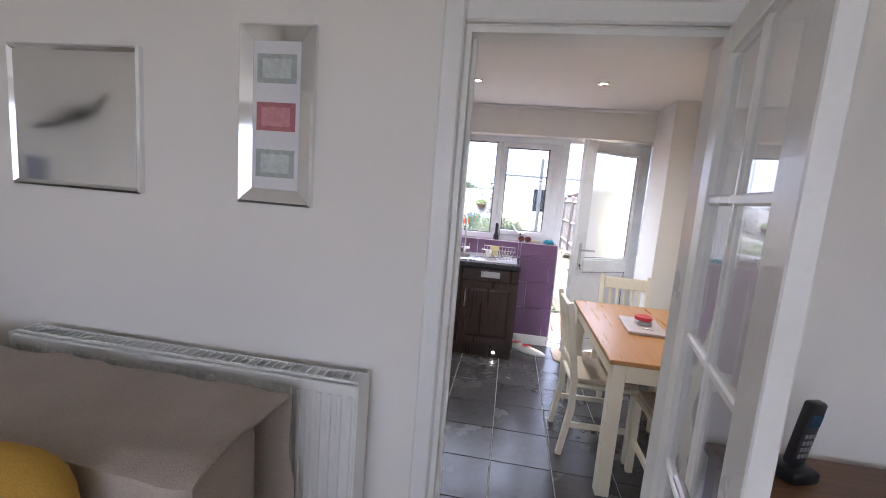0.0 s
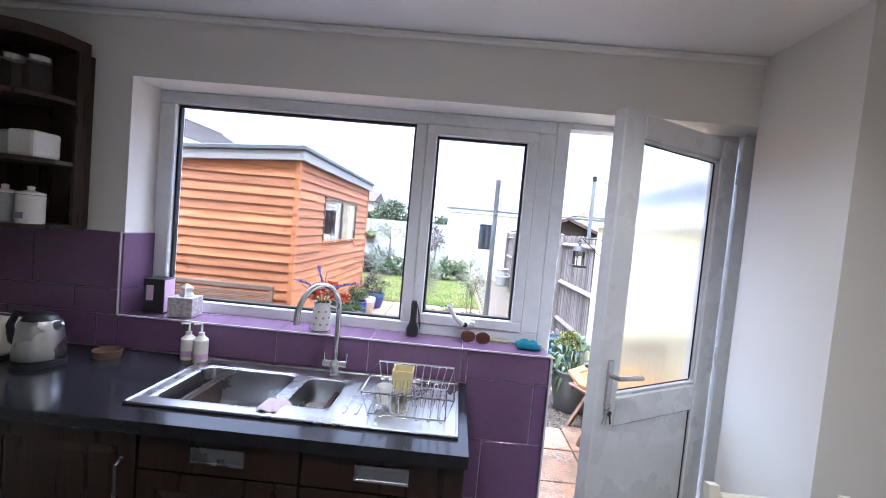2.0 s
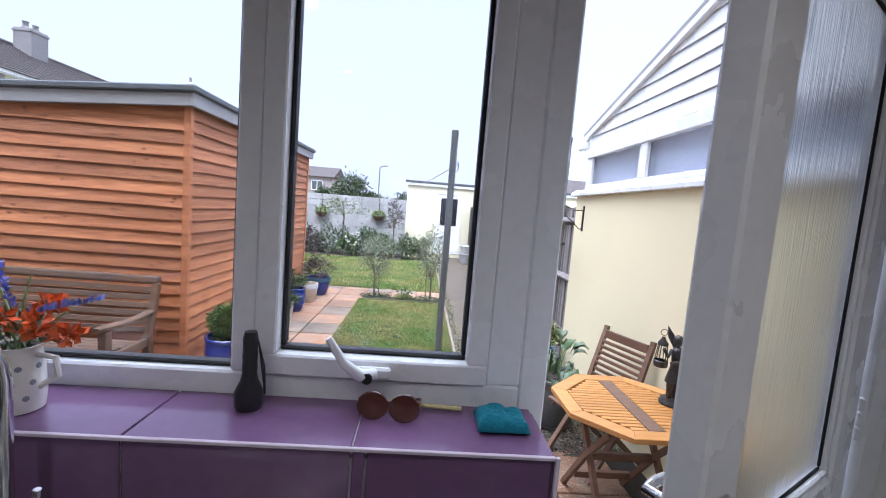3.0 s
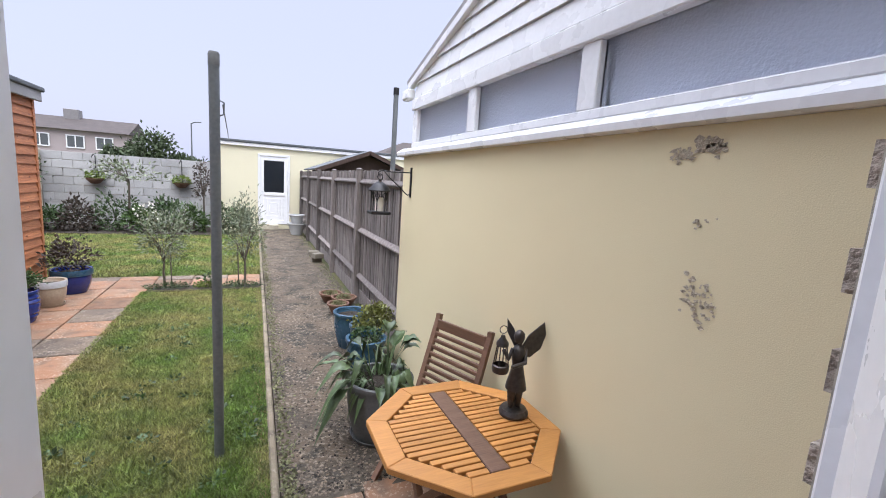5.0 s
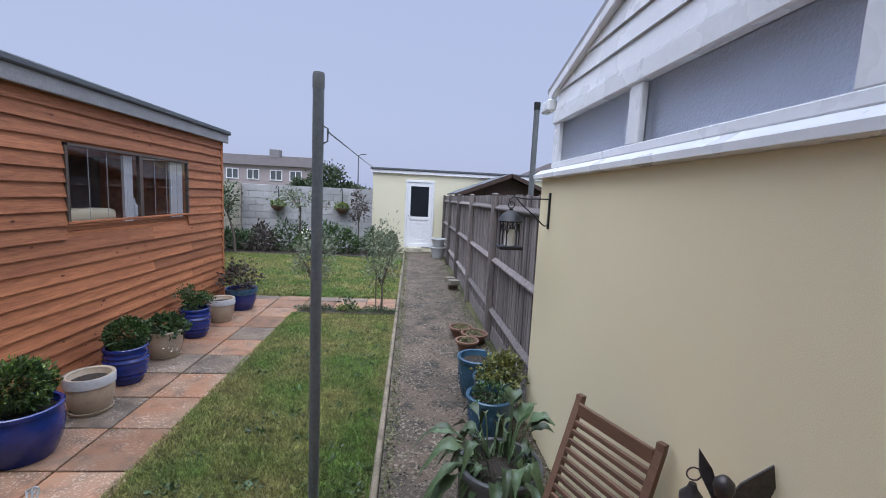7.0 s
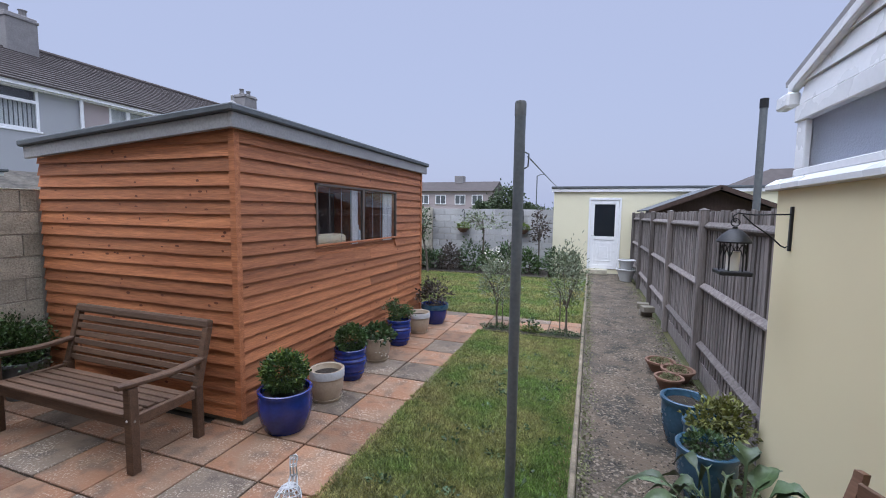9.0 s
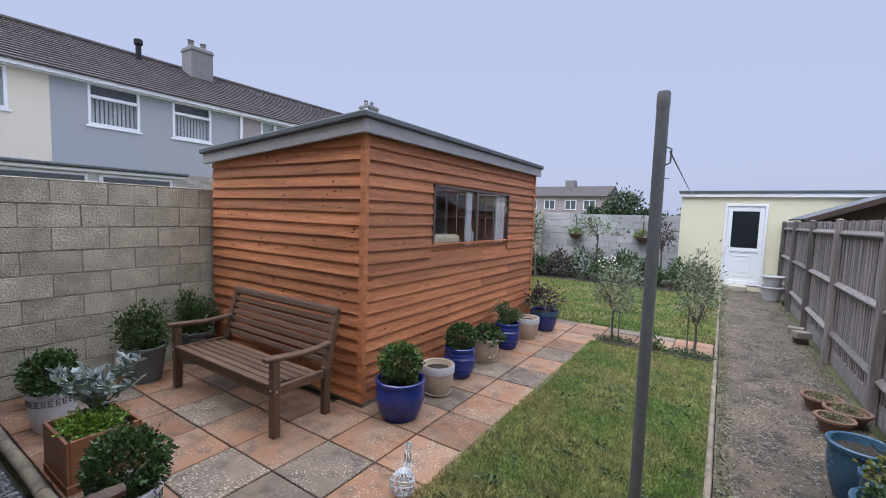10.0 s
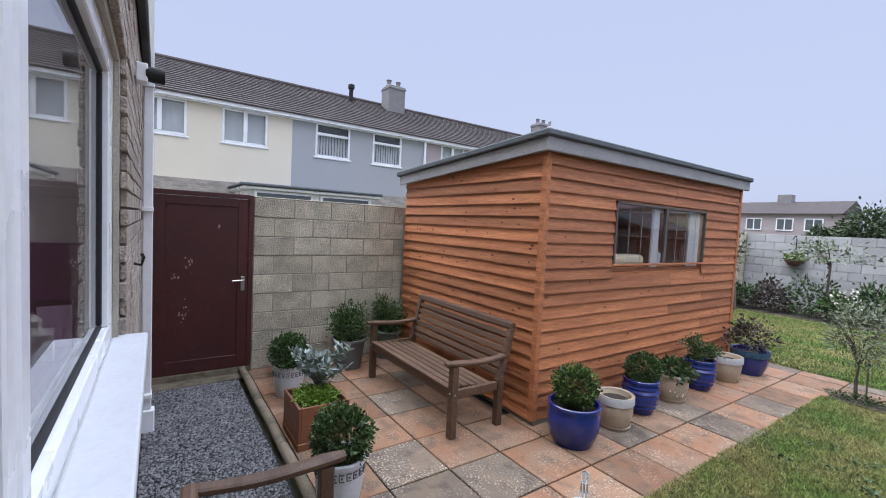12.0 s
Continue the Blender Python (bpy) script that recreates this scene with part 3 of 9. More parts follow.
for k in (-14, 6, 22):
    kb = lathe([(0, -0.001), (0.011, -0.001), (0.011, 0.001), (0, 0.001)], 12, pose(0, 0, -0.026, 90, 0, 0))
    add_box(kb, -0.004, 0.004, -0.001, 0.001, -0.070, -0.034)
    part("key", kb, STEEL if k > 0 else RUBBER, keys, m=pose(0, 0.002 * k / 14, 0, 0, k, 0))

# tiled inner sill, tile faces and the tiled wall end are laid as pieces further down

# brick facing outside: bedding coat
structure("wall_facing", plate([-4.29, -1.31, 0.63, 1.53, 2.05], [-0.27, 1.0, 2.13, 2.62], [(-1.31, 0.63, 1.0, 2.13), (0.63, 1.53, -0.27, 2.13)], 4.622, 4.640, "xzy"), MORTAR, "mortar between pale bricks of the house wall")
structure("trim_eaves", box(-4.4, 2.05, 4.665, 4.715, 2.62, 2.72, bevel=0.008), RUBBER, "dark band between brick and rendered storey", "trim")

# ---- conservatory wall next door ----
con = empty("conservatory", None, "neighbour's conservatory with cream rendered wall and white plastic windows", "conservatory")
part("wall", box(2.05, 2.25, 4.66, 8.15, -0.3, 1.764), RENDER_CREAM, con)
part("end_wall", box(2.25, 5.6, 7.95, 8.15, -0.3, 1.764), RENDER_CREAM, con)
bm = bmesh.new()
prof = [(2.03, 1.765), (2.0, 1.770), (1.998, 1.798), (2.053, 1.835), (2.2, 1.835), (2.2, 1.765)]
lo = [bm.verts.new((x, 4.66, z)) for x, z in prof]
hi = [bm.verts.new((x, 8.22, z)) for x, z in prof]
bm.faces.new(lo), bm.faces.new(hi)
for i in range(len(prof)):
    bm.faces.new((lo[i], lo[(i + 1) % 6], hi[(i + 1) % 6], hi[i]))
part("window_sill", bm, UPVC, con, "white projecting window sill")
mull = [7.92, 6.86, 5.81, 4.75]
for y in mull:
    part("mullion", box(2.055, 2.125, y - 0.055, y + 0.055, 1.878, 2.15, bevel=0.005), UPVC, con)
part("lower_rail", box(2.052, 2.13, 4.66, 7.975, 1.836, 1.878, bevel=0.005), UPVC, con)
part("upper_rail", box(2.04, 2.14, 4.66, 7.98, 2.15, 2.245, bevel=0.006), UPVC, con)
for a, b in zip(mull, mull[1:]):
    gp = part("pane", box(2.085, 2.097, b + 0.055, a - 0.055, 1.878, 2.15), FROSTED, con, "obscure glass")
# added blind; its pale tint paints the sky reflected in the panes
part("blind", box(2.135, 2.145, 4.7, 7.95, 1.86, 2.24), mat("sky_tinted_sheet", (0.78, 0.79, 0.85), 0.9, vary=0.1, scale=2), con, "added pale sheet behind the glass, tinted for reflected sky")
# gable of white shiplap boards under a raking verge
SLOPE = 0.28
for i in range(9):
    z = 2.252 + i * 0.118
    y1 = min(7.97, 8.03 - (z - 2.345) / SLOPE)
    y2 = min(7.97, 8.03 - (z + 0.118 - 2.345) / SLOPE)
    if y1 < 4.9:
        break
    y2 = max(y2, 4.67)
    g = bmesh.new()
    f0 = [g.verts.new(v) for v in ((2.052, 4.66, z), (2.052, y1, z), (2.066, y2, z + 0.112), (2.066, 4.66, z + 0.112))]
    f1 = [g.verts.new(v) for v in ((2.12, 4.66, z), (2.12, y1, z), (2.12, y2, z + 0.112), (2.12, 4.66, z + 0.112))]
    g.faces.new(f0), g.faces.new(f1[::-1])
    for k in range(4):
        g.faces.new((f0[k], f0[(k + 1) % 4], f1[(k + 1) % 4], f1[k]))
    part("board", g, UPVC, con)
part("gable_core", prism([(4.66, 2.25), (7.95, 2.25), (7.95, 2.34), (4.66, 2.34 + 3.3 * SLOPE)], -0.04, 0.04, Matrix(((0, 0, 1, 2.17), (1, 0, 0, 0), (0, 1, 0, 0), (0, 0, 0, 1)))), UPVC, con)
ang = math.degrees(math.atan(SLOPE))
part("verge", box(-0.02, 0.03, -3.6, 0.02, -0.015, 0.045, pose(2.045, 8.045, 2.355, -ang, 0, 0), bevel=0.006), UPVC, con, "white raking verge board")
part("roof", box(0.0, 3.6, -3.6, 0.05, 0.047, 0.08, pose(2.03, 8.045, 2.355, -ang, 0, 0)), GREY_TRIM, con, "pale translucent roof sheet")
part("gutter_end", box(2.0, 2.07, 7.99, 8.15, 2.25, 2.335, bevel=0.012), UPVC, con, "white gutter end")
# flaked patches on the render
BARE = mat("bare_blockwork", (0.43, 0.375, 0.29), 0.95, vary=0.35, scale=20, fine=120, bump=1.0, second=(0.58, 0.50, 0.36), depth=0.01)


def flake(cy, cz, w, h, n, seed, big=0.0):
    rnd = random.Random(seed)
    f = bmesh.new()
    for i in range(n):
        r = 0.003 + 0.009 * rnd.random() + (big if i < n // 5 else 0)
        y, z = cy + rnd.gauss(0, w / 3), cz + rnd.gauss(0, h / 3)
        k = rnd.randint(7, 10)
        vs = [f.verts.new((2.0495 - 0.002 - 0.0004 * (i % 7), y + r * rnd.uniform(0.5, 1.25) * math.cos(2 * math.pi * j / k), z + r * rnd.uniform(0.4, 0.9) * math.sin(2 * math.pi * j / k))) for j in range(k)]
        f.faces.new(vs)
    ob = part("flaked_patch", f, BARE, con, "patch where the render has flaked to bare block")
    return tagged(ob, kind="stuff")


flake(5.22, 1.70, 0.065, 0.04, 44, 3, 0.013)
flake(5.31, 1.675, 0.065, 0.03, 40, 4, 0.004)
flake(5.20, 1.235, 0.085, 0.10, 70, 5, 0.0)
flake(5.22, 1.47, 0.05, 0.03, 8, 6)

# ---- timber shed ----
SX0, SX1, SY0, SY1 = -4.24, -1.74, 7.54, 11.46
shed = empty("garden_shed", None, "cedar-clad garden shed with a shallow felt roof", "shed")
part("frame", box(SX0 + 0.03, SX1 - 0.03, SY0 + 0.03, SY1 - 0.03, G + 0.04, 1.16), CEDAR, shed)
part("frame", boxes([(SX0 + 0.03, SX1 - 0.03, SY0 + 0.03, 8.60, 1.16, 2.1), (SX0 + 0.03, SX1 - 0.03, 10.47, SY1 - 0.03, 1.16, 2.1), (SX0 + 0.03, -2.8, 8.60, 10.47, 1.16, 2.1), (-2.8, SX1 - 0.03, 8.60, 10.47, 1.87, 2.1)]), CEDAR, shed)
part("base", box(SX0, SX1, SY0 + 0.02, SY1, G, G + 0.04), KERB, shed, "concrete base slab")
WX0, WX1, WZ0, WZ1 = 8.585, 10.48, 1.215, 1.885   # window along y, and its heights
PITCH = 0.1145
rows = int((2.26 - G - 0.05) / PITCH) + 1


def board_mesh(name, length, along, material, seed):
    """A waney feather-edged board: thick at its uneven lower edge."""
    rnd = random.Random(seed)
    b = bmesh.new()
    n = max(2, int(length / 0.16))
    prev = None
    for i in range(n + 1):
        s = length * i / n
        dz = 0.005 * noise.noise((s * 1.7, seed * 3.1, 0)) + rnd.uniform(-0.001, 0.001)
        prof = ((0.0, 0.136), (-0.004, 0.136), (-0.029, dz), (-0.025, dz + 0.001), (-0.016, dz + 0.014), (-0.002, dz + 0.014))
        cur = [b.verts.new((u, s, z) if along == "y" else (s, u, z)) for u, z in prof]
        if prev:
            for k in range(6):
                b.faces.new((prev[k], prev[(k + 1) % 6], cur[(k + 1) % 6], cur[k]))
        else:
            b.faces.new(cur)
        prev = cur
    b.faces.new(prev[::-1])
    return mesh_of(name, b, material)


for i in range(rows):
    z = G + 0.045 + i * PITCH
    if z > 2.2:
        break
    # long side, facing +x: mirrored profile; interrupted by the window
    spans = [(SY0, SY1)]
    if z + 0.13 > WZ0 and z < WZ1 - 0.03:
        spans = [(SY0, WX0), (WX1, SY1)]
    elif i % 3 == 1:
        spans = [(SY0, SY0 + 2.2), (SY0 + 2.203, SY1)]
    elif i % 3 == 2:
        spans = [(SY0, SY0 + 3.0), (SY0 + 3.003, SY1)]
    for a, b_ in spans:
        me = board_mesh("board", b_ - a, "y", CEDAR, i * 7 + int(a * 3))
        piece("board", me, shed, Matrix.Translation((SX1 - 0.03, a, z)) @ Matrix.Diagonal((-1, 1, 1, 1)))
    me = board_mesh("board", SX1 - SX0, "x", CEDAR_X, i * 5 + 100)
    piece("board", me, shed, Matrix.Translation((SX0, SY0 + 0.03, z)))
part("corner_post", box(SX1 - 0.055, SX1 + 0.005, SY0 - 0.005, SY0 + 0.055, G + 0.04, 2.25, bevel=0.004), CEDAR_X, shed)
part("corner_post", box(SX1 - 0.05, SX1 + 0.003, SY1 - 0.05, SY1 + 0.003, G + 0.04, 2.24, bevel=0.004), CEDAR_X, shed)
rndk = random.Random(8)
kb = bmesh.new()
for i in range(150):
    side = rndk.random() < 0.5
    row = rndk.randint(0, rows - 2)
    z = G + 0.045 + row * PITCH + rndk.uniform(0.025, 0.09)
    lean = 0.0205 * (1 - (z - (G + 0.045 + row * PITCH)) / 0.136)
    r1, r2 = rndk.uniform(0.008, 0.026), rndk.uniform(0.006, 0.014)
    if side:
        y = rndk.uniform(SY0 + 0.1, SY1 - 0.1)
        if WX0 - 0.05 < y < WX1 + 0.05 and WZ0 - 0.1 < z < WZ1 + 0.1:
            continue
        vs = [kb.verts.new((SX1 - 0.0215 + lean + 0.0005, y + r1 * math.cos(a), z + r2 * math.sin(a))) for a in (0, 0.8, 1.6, 2.4, 3.1, 3.9, 4.7, 5.5)]
    else:
        x = rndk.uniform(SX0 + 0.1, SX1 - 0.1)
        vs = [kb.verts.new((x + r1 * math.cos(a), SY0 + 0.0215 - lean - 0.0005, z + r2 * math.sin(a))) for a in (0, 0.8, 1.6, 2.4, 3.1, 3.9, 4.7, 5.5)]
    kb.faces.new(vs)
tagged(part("knot", kb, KNOT, shed, "dark knots in the boards"), kind="stuff")
nh = bmesh.new()
for row in range(1, rows - 2):
    z = G + 0.045 + row * PITCH + 0.032
    for y in (SY0 + 0.06, SY0 + 0.95, SY0 + 1.9, SY0 + 2.95, SY1 - 0.08):
        if WX0 - 0.05 < y < WX1 + 0.05 and WZ0 - 0.1 < z < WZ1 + 0.1:
            continue
        lathe([(0, 0.0), (0.0045, 0.0), (0.004, 0.002), (0, 0.0025)], 6, pose(SX1 - 0.0095, y + rndk.uniform(-0.01, 0.01), z, 0, 90, 0), bm=nh)
    for x in (SX0 + 0.5, SX0 + 1.3, SX1 - 0.09):
        lathe([(0, 0.0), (0.0045, 0.0), (0.004, 0.002), (0, 0.0025)], 6, pose(x + rndk.uniform(-0.01, 0.01), SY0 + 0.0095, z, 90, 0, 0), bm=nh)
tagged(part("nail_head", nh, KNOT, shed, "rusty nail heads along the boards"), kind="stuff")
# roof falls to the west
fall = math.degrees(math.atan(0.16 / 2.5))
part("roof", box(SX0 - 0.10, SX1 + 0.09, SY0 - 0.10, SY1 + 0.09, 0.0, 0.06, pose(SX1, 0, 2.345, 0, -fall, 0) @ Matrix.Translation((-SX1, 0, 0)), bevel=0.012), FELT, shed, "grey mineral felt roof")
part("fascia", box(SX1 + 0.02, SX1 + 0.06, SY0 - 0.07, SY1 + 0.06, 2.23, 2.352, bevel=0.006), GREY_TRIM, shed, "grey fascia board")
part("fascia", box(SX0 - 0.07, SX1 + 0.018, SY0 - 0.066, SY0 - 0.026, -0.115, 0.0, pose(SX1, 0, 2.344, 0, -fall, 0) @ Matrix.Translation((-SX1, 0, 0)), bevel=0.006), GREY_TRIM, shed, "grey fascia board")
part("finial", lathe([(0, 0), (0.03, 0), (0.03, 0.03), (0.012, 0.05), (0.012, 0.09), (0, 0.10)], 12, pose(SX1 - 0.02, SY0 + 0.02, 2.40)), GREY_TRIM, shed, "small roof vent cap", smooth=True)
sw = part("window", box(SX1 - 0.02, SX1 + 0.006, WX0, WX1, WZ0 + 0.008, WZ0 + 0.03, bevel=0.003), CEDAR, shed, "two-pane shed window in dark frame")
WFRAME = mat("dark_bronze_frame", (0.10, 0.075, 0.06), 0.5, vary=0.1)
part("window_frame", boxes([(SX1 - 0.03, SX1 + 0.006, WX0, WX0 + 0.028, WZ0 + 0.03, WZ1), (SX1 - 0.03, SX1 + 0.006, WX1 - 0.028, WX1, WZ0 + 0.03, WZ1), (SX1 - 0.03, SX1 + 0.006, WX0, WX1, WZ1 - 0.026, WZ1), (SX1 - 0.03, SX1 + 0.006, 9.52, 9.57, WZ0 + 0.03, WZ1 - 0.026)], 0.003), WFRAME, sw)
for a, b_ in ((WX0 + 0.028, 9.52), (9.57, WX1 - 0.028)):
    gp = part("pane", box(SX1 - 0.018, SX1 - 0.010, a, b_, WZ0 + 0.03, WZ1 - 0.026), CLEAR, sw, "clear glass with leaded strips")
    for k in range(1, 4):
        y = a + (b_ - a) * k / 4
        part("glazing_strip", box(SX1 - 0.010, SX1 - 0.007, y - 0.0025, y + 0.0025, WZ0 + 0.03, WZ1 - 0.026), GREY_TRIM, sw)
# lining grey imitates the dim, sky-reflecting look of the pane
INSIDE = mat("dimmed_shed_lining", (0.16, 0.15, 0.15), 0.9, vary=0.2, scale=3)
part("lining", boxes([(-2.79, -2.78, 8.61, 10.46, 1.17, 1.86)]), INSIDE, shed, "grey sheet inside the shed, coloured for the dim reflecting pane")
for a, b_ in ((9.36, 9.50), (10.18, 10.44)):
    part("curtain", boxes([(SX1 - 0.075 - 0.008 * (k % 2), SX1 - 0.055, a + (b_ - a) * k / 6, a + (b_ - a) * (k + 0.9) / 6, 1.2, 1.85) for k in range(6)]), PAPER_WHITE, shed, "pale curtain drawn to the side")
part("window_board", box(-2.1, SX1 - 0.035, 8.61, 10.46, 1.165, 1.20), CEDAR, shed, "inner sill")
thing("cushion", box(-2.09, -1.85, 8.7, 9.35, 1.20, 1.33, bevel=0.05, segments=3), mat("cream_fabric", (0.62, 0.55, 0.38), 0.95, vary=0.1, fine=200), "cream cushion on the shed's inner sill", "cushion", smooth=True)
for k, (y, h, c) in enumerate(((9.63, 0.17, (0.75, 0.75, 0.72)), (9.72, 0.22, (0.55, 0.6, 0.65)), (9.80, 0.15, (0.7, 0.66, 0.6)))):
    b = lathe([(0, 0), (0.033, 0), (0.035, 0.02), (0.035, h * 0.65), (0.014, h * 0.8), (0.014, h), (0, h)], 16, pose(-1.93, y, 1.20))
    thing("bottle", b, mat("bottle_plastic", c, 0.3, vary=0.03), "pale plastic bottle on the shed's inner sill", "bottle", "bottles in the shed", smooth=True)

# ---- fence beside the path ----
fence = empty("fence", None, "weathered grey close-board fence with posts and rails", "fence")
FX = 2.20
posts = [8.19, 10.32, 12.42, 14.45, 16.55, 18.6]
for y in posts:
    b = box(FX - 0.115, FX - 0.035, y - 0.04, y + 0.04, -0.27, 1.66, bevel=0.006)
    part("post", b, FENCE_WOOD, fence)
    part("post_cap", lathe([(0.060, 0), (0.062, 0.012), (0, 0.03)], 4, pose(FX - 0.075, y, 1.66, 0, 0, 45)), FENCE_WOOD, fence)
for a, b_ in zip(posts, posts[1:]):
    for z in (0.16, 0.82, 1.50):
        rb = prism([(FX - 0.034, -0.045), (FX - 0.080, -0.012), (FX - 0.080, 0.004), (FX - 0.034, 0.045)], a + 0.04, b_ - 0.04)
        for v in rb.verts:
            v.co = Vector((v.co.x, v.co.z, v.co.y + z + 0.015 * math.sin(3 * v.co.z)))
        part("rail", rb, FENCE_WOOD, fence)
part("gravel_board", box(FX - 0.03, FX - 0.005, 8.2, 18.7, -0.25, -0.05), FENCE_WOOD, fence)
pal = [mesh_of("slat", boxes([(0, 0.014, 0, 0.056 + 0.006 * k, 0, 1.69)], 0.002), FENCE_WOOD) for k in range(3)]
rndf = random.Random(11)
i, y = 0, 8.2
while y < 18.65:
    piece("slat", pal[i % 3], fence, pose(FX - 0.034 + 0.0205 * (i % 2) + rndf.uniform(0, 0.004), y, -0.04 + rndf.uniform(-0.014, 0.014), rndf.uniform(-0.3, 0.3), rndf.uniform(-0.2, 0.2), rndf.uniform(-1, 1)))
    y += 0.046
    i += 1

# ---- garden materials ----
TEAK = mat("oiled_teak", (0.50, 0.235, 0.065), 0.45, vary=0.12, scale=3, fine=18, bump=0.12, second=(0.36, 0.15, 0.04), spread=0.12, grain=(0.8, 8, 8))
TEAK_DARK = mat("weathered_hardwood", (0.17, 0.092, 0.055), 0.6, vary=0.2, scale=3, fine=20, bump=0.25, second=(0.10, 0.058, 0.04), spread=0.15, grain=(0.7, 8, 8))
BENCH_WOOD = mat("bench_hardwood", (0.125, 0.070, 0.040), 0.6, vary=0.3, scale=3, fine=20, bump=0.5, second=(0.058, 0.034, 0.022), amount=0.7, spread=0.22, grain=(0.7, 8, 8))
BLUE_GLAZE = mat("cobalt_glaze", (0.012, 0.030, 0.20), 0.2, vary=0.2, scale=4, fine=30, bump=0.08, second=(0.006, 0.014, 0.09), coat=0.3)
TEAL_GLAZE = mat("slate_blue_glaze", (0.035, 0.085, 0.135), 0.28, vary=0.2, scale=4, fine=30, bump=0.08, second=(0.02, 0.045, 0.08))
BEIGE_GLAZE = mat("beige_stoneware", (0.42, 0.34, 0.25), 0.4, vary=0.12, scale=4, fine=50, bump=0.1, second=(0.33, 0.26, 0.19))
PALE_RIM = mat("pale_rim_glaze", (0.50, 0.51, 0.52), 0.4, vary=0.12, scale=6, fine=50)
WHITE_GLAZE = mat("white_glazed_pot", (0.58, 0.60, 0.62), 0.3, vary=0.08, scale=4, fine=40, bump=0.05)
PLASTIC_GREY = mat("grey_plastic_pot", (0.12, 0.125, 0.125), 0.6, vary=0.15, scale=5, fine=60, bump=0.2)
TERRACOTTA = mat("terracotta_clay", (0.17, 0.090, 0.058), 0.85, vary=0.25, scale=6, fine=60, bump=0.3, second=(0.10, 0.072, 0.055))
PLANTER_WOOD = mat("stained_planter_board", (0.20, 0.078, 0.032), 0.6, vary=0.22, scale=3, fine=22, bump=0.3, second=(0.11, 0.045, 0.02), grain=(0.8, 8, 8), spread=0.15)
BOX_LEAF = mat("box_leaf", (0.038, 0.078, 0.018), 0.45, vary=0.1, scale=9, island=0.65, bump=0.0, second=(0.062, 0.100, 0.025))
BOX_TIP = mat("box_leaf_young", (0.13, 0.185, 0.030), 0.5, vary=0.1, scale=9, island=0.4, bump=0.0)
OLIVE_LEAF = mat("olive_leaf", (0.125, 0.150, 0.085), 0.6, vary=0.1, scale=8, island=0.5, bump=0.0, second=(0.20, 0.22, 0.16))
SILVER_LEAF = mat("silver_leaf", (0.23, 0.27, 0.25), 0.8, vary=0.1, scale=8, island=0.5, bump=0.0)
HERB_LEAF = mat("lime_herb_leaf", (0.16, 0.27, 0.025), 0.55, vary=0.1, scale=9, island=0.4, bump=0.0)
DEEP_LEAF = mat("deep_green_leaf", (0.036, 0.072, 0.022), 0.5, vary=0.1, scale=7, island=0.6, bump=0.0, second=(0.066, 0.10, 0.034))
LILY_LEAF = mat("broad_arum_leaf", (0.062, 0.105, 0.042), 0.42, vary=0.25, scale=7, fine=45, island=0.45, bump=0.2, second=(0.12, 0.155, 0.075), amount=0.5)
LILY_STEM = mat("lily_stem", (0.20, 0.30, 0.10), 0.5, vary=0.15, scale=8)
DARK_LEAF = mat("purple_brown_leaf", (0.062, 0.040, 0.036), 0.6, vary=0.1, scale=7, island=0.5, bump=0.0, second=(0.05, 0.06, 0.035))
TREE_LEAF = mat("distant_tree_leaf", (0.060, 0.085, 0.040), 0.8, vary=0.1, scale=4, island=0.4, bump=0.0)
BARK = mat("grey_bark", (0.12, 0.10, 0.08), 0.9, vary=0.25, scale=12, fine=60, bump=0.6)
BLOOM = mat("pale_bloom", (0.75, 0.72, 0.66), 0.8, vary=0.05, island=0.15)
GRASS_BLADE = mat("grass_blade", (0.106, 0.172, 0.028), 0.7, vary=0.42, scale=1.9, fine=13, island=0.6, bump=0.0, second=(0.255, 0.225, 0.080), amount=0.85, sharp=0.14)
YELLOW_LEAF = mat("yellow_green_leaf", (0.16, 0.165, 0.040), 0.5, vary=0.1, scale=9, island=0.55, bump=0.0, second=(0.075, 0.10, 0.03))
MOSS = mat("moss_tuft", (0.16, 0.165, 0.08), 0.95, vary=0.2, island=0.3)


def leaf_mesh(name, places, length, width, material, rnd, up=0.3, droop=0.0):
    """One mesh of many folded leaves, at (place, outward way) rows."""
    verts, faces = [], []
    for p, way in places:
        d = Vector((way[0] + rnd.gauss(0, 0.55), way[1] + rnd.gauss(0, 0.55), way[2] + rnd.gauss(0, 0.55) + up)).normalized()
        s = d.cross(Vector((rnd.gauss(0, 1), rnd.gauss(0, 1), rnd.gauss(0, 1)))).normalized()
        n = d.cross(s)
        l, w = length * rnd.uniform(0.65, 1.3), width * rnd.uniform(0.7, 1.3)
        p = Vector(p)
        k = len(verts)
        mid = p + d * l * 0.5
        tip = p + d * l - Vector((0, 0, droop * l))
        verts += [p, mid + s * w * 0.5 + n * w * 0.12, tip, mid - s * w * 0.5 + n * w * 0.12]
        faces += [(k, k + 1, k + 2), (k, k + 2, k + 3)]
    me = bpy.data.meshes.new(name)
    me.from_pydata(verts, [], faces)
    me.materials.append(material)
    me.update()
    return me


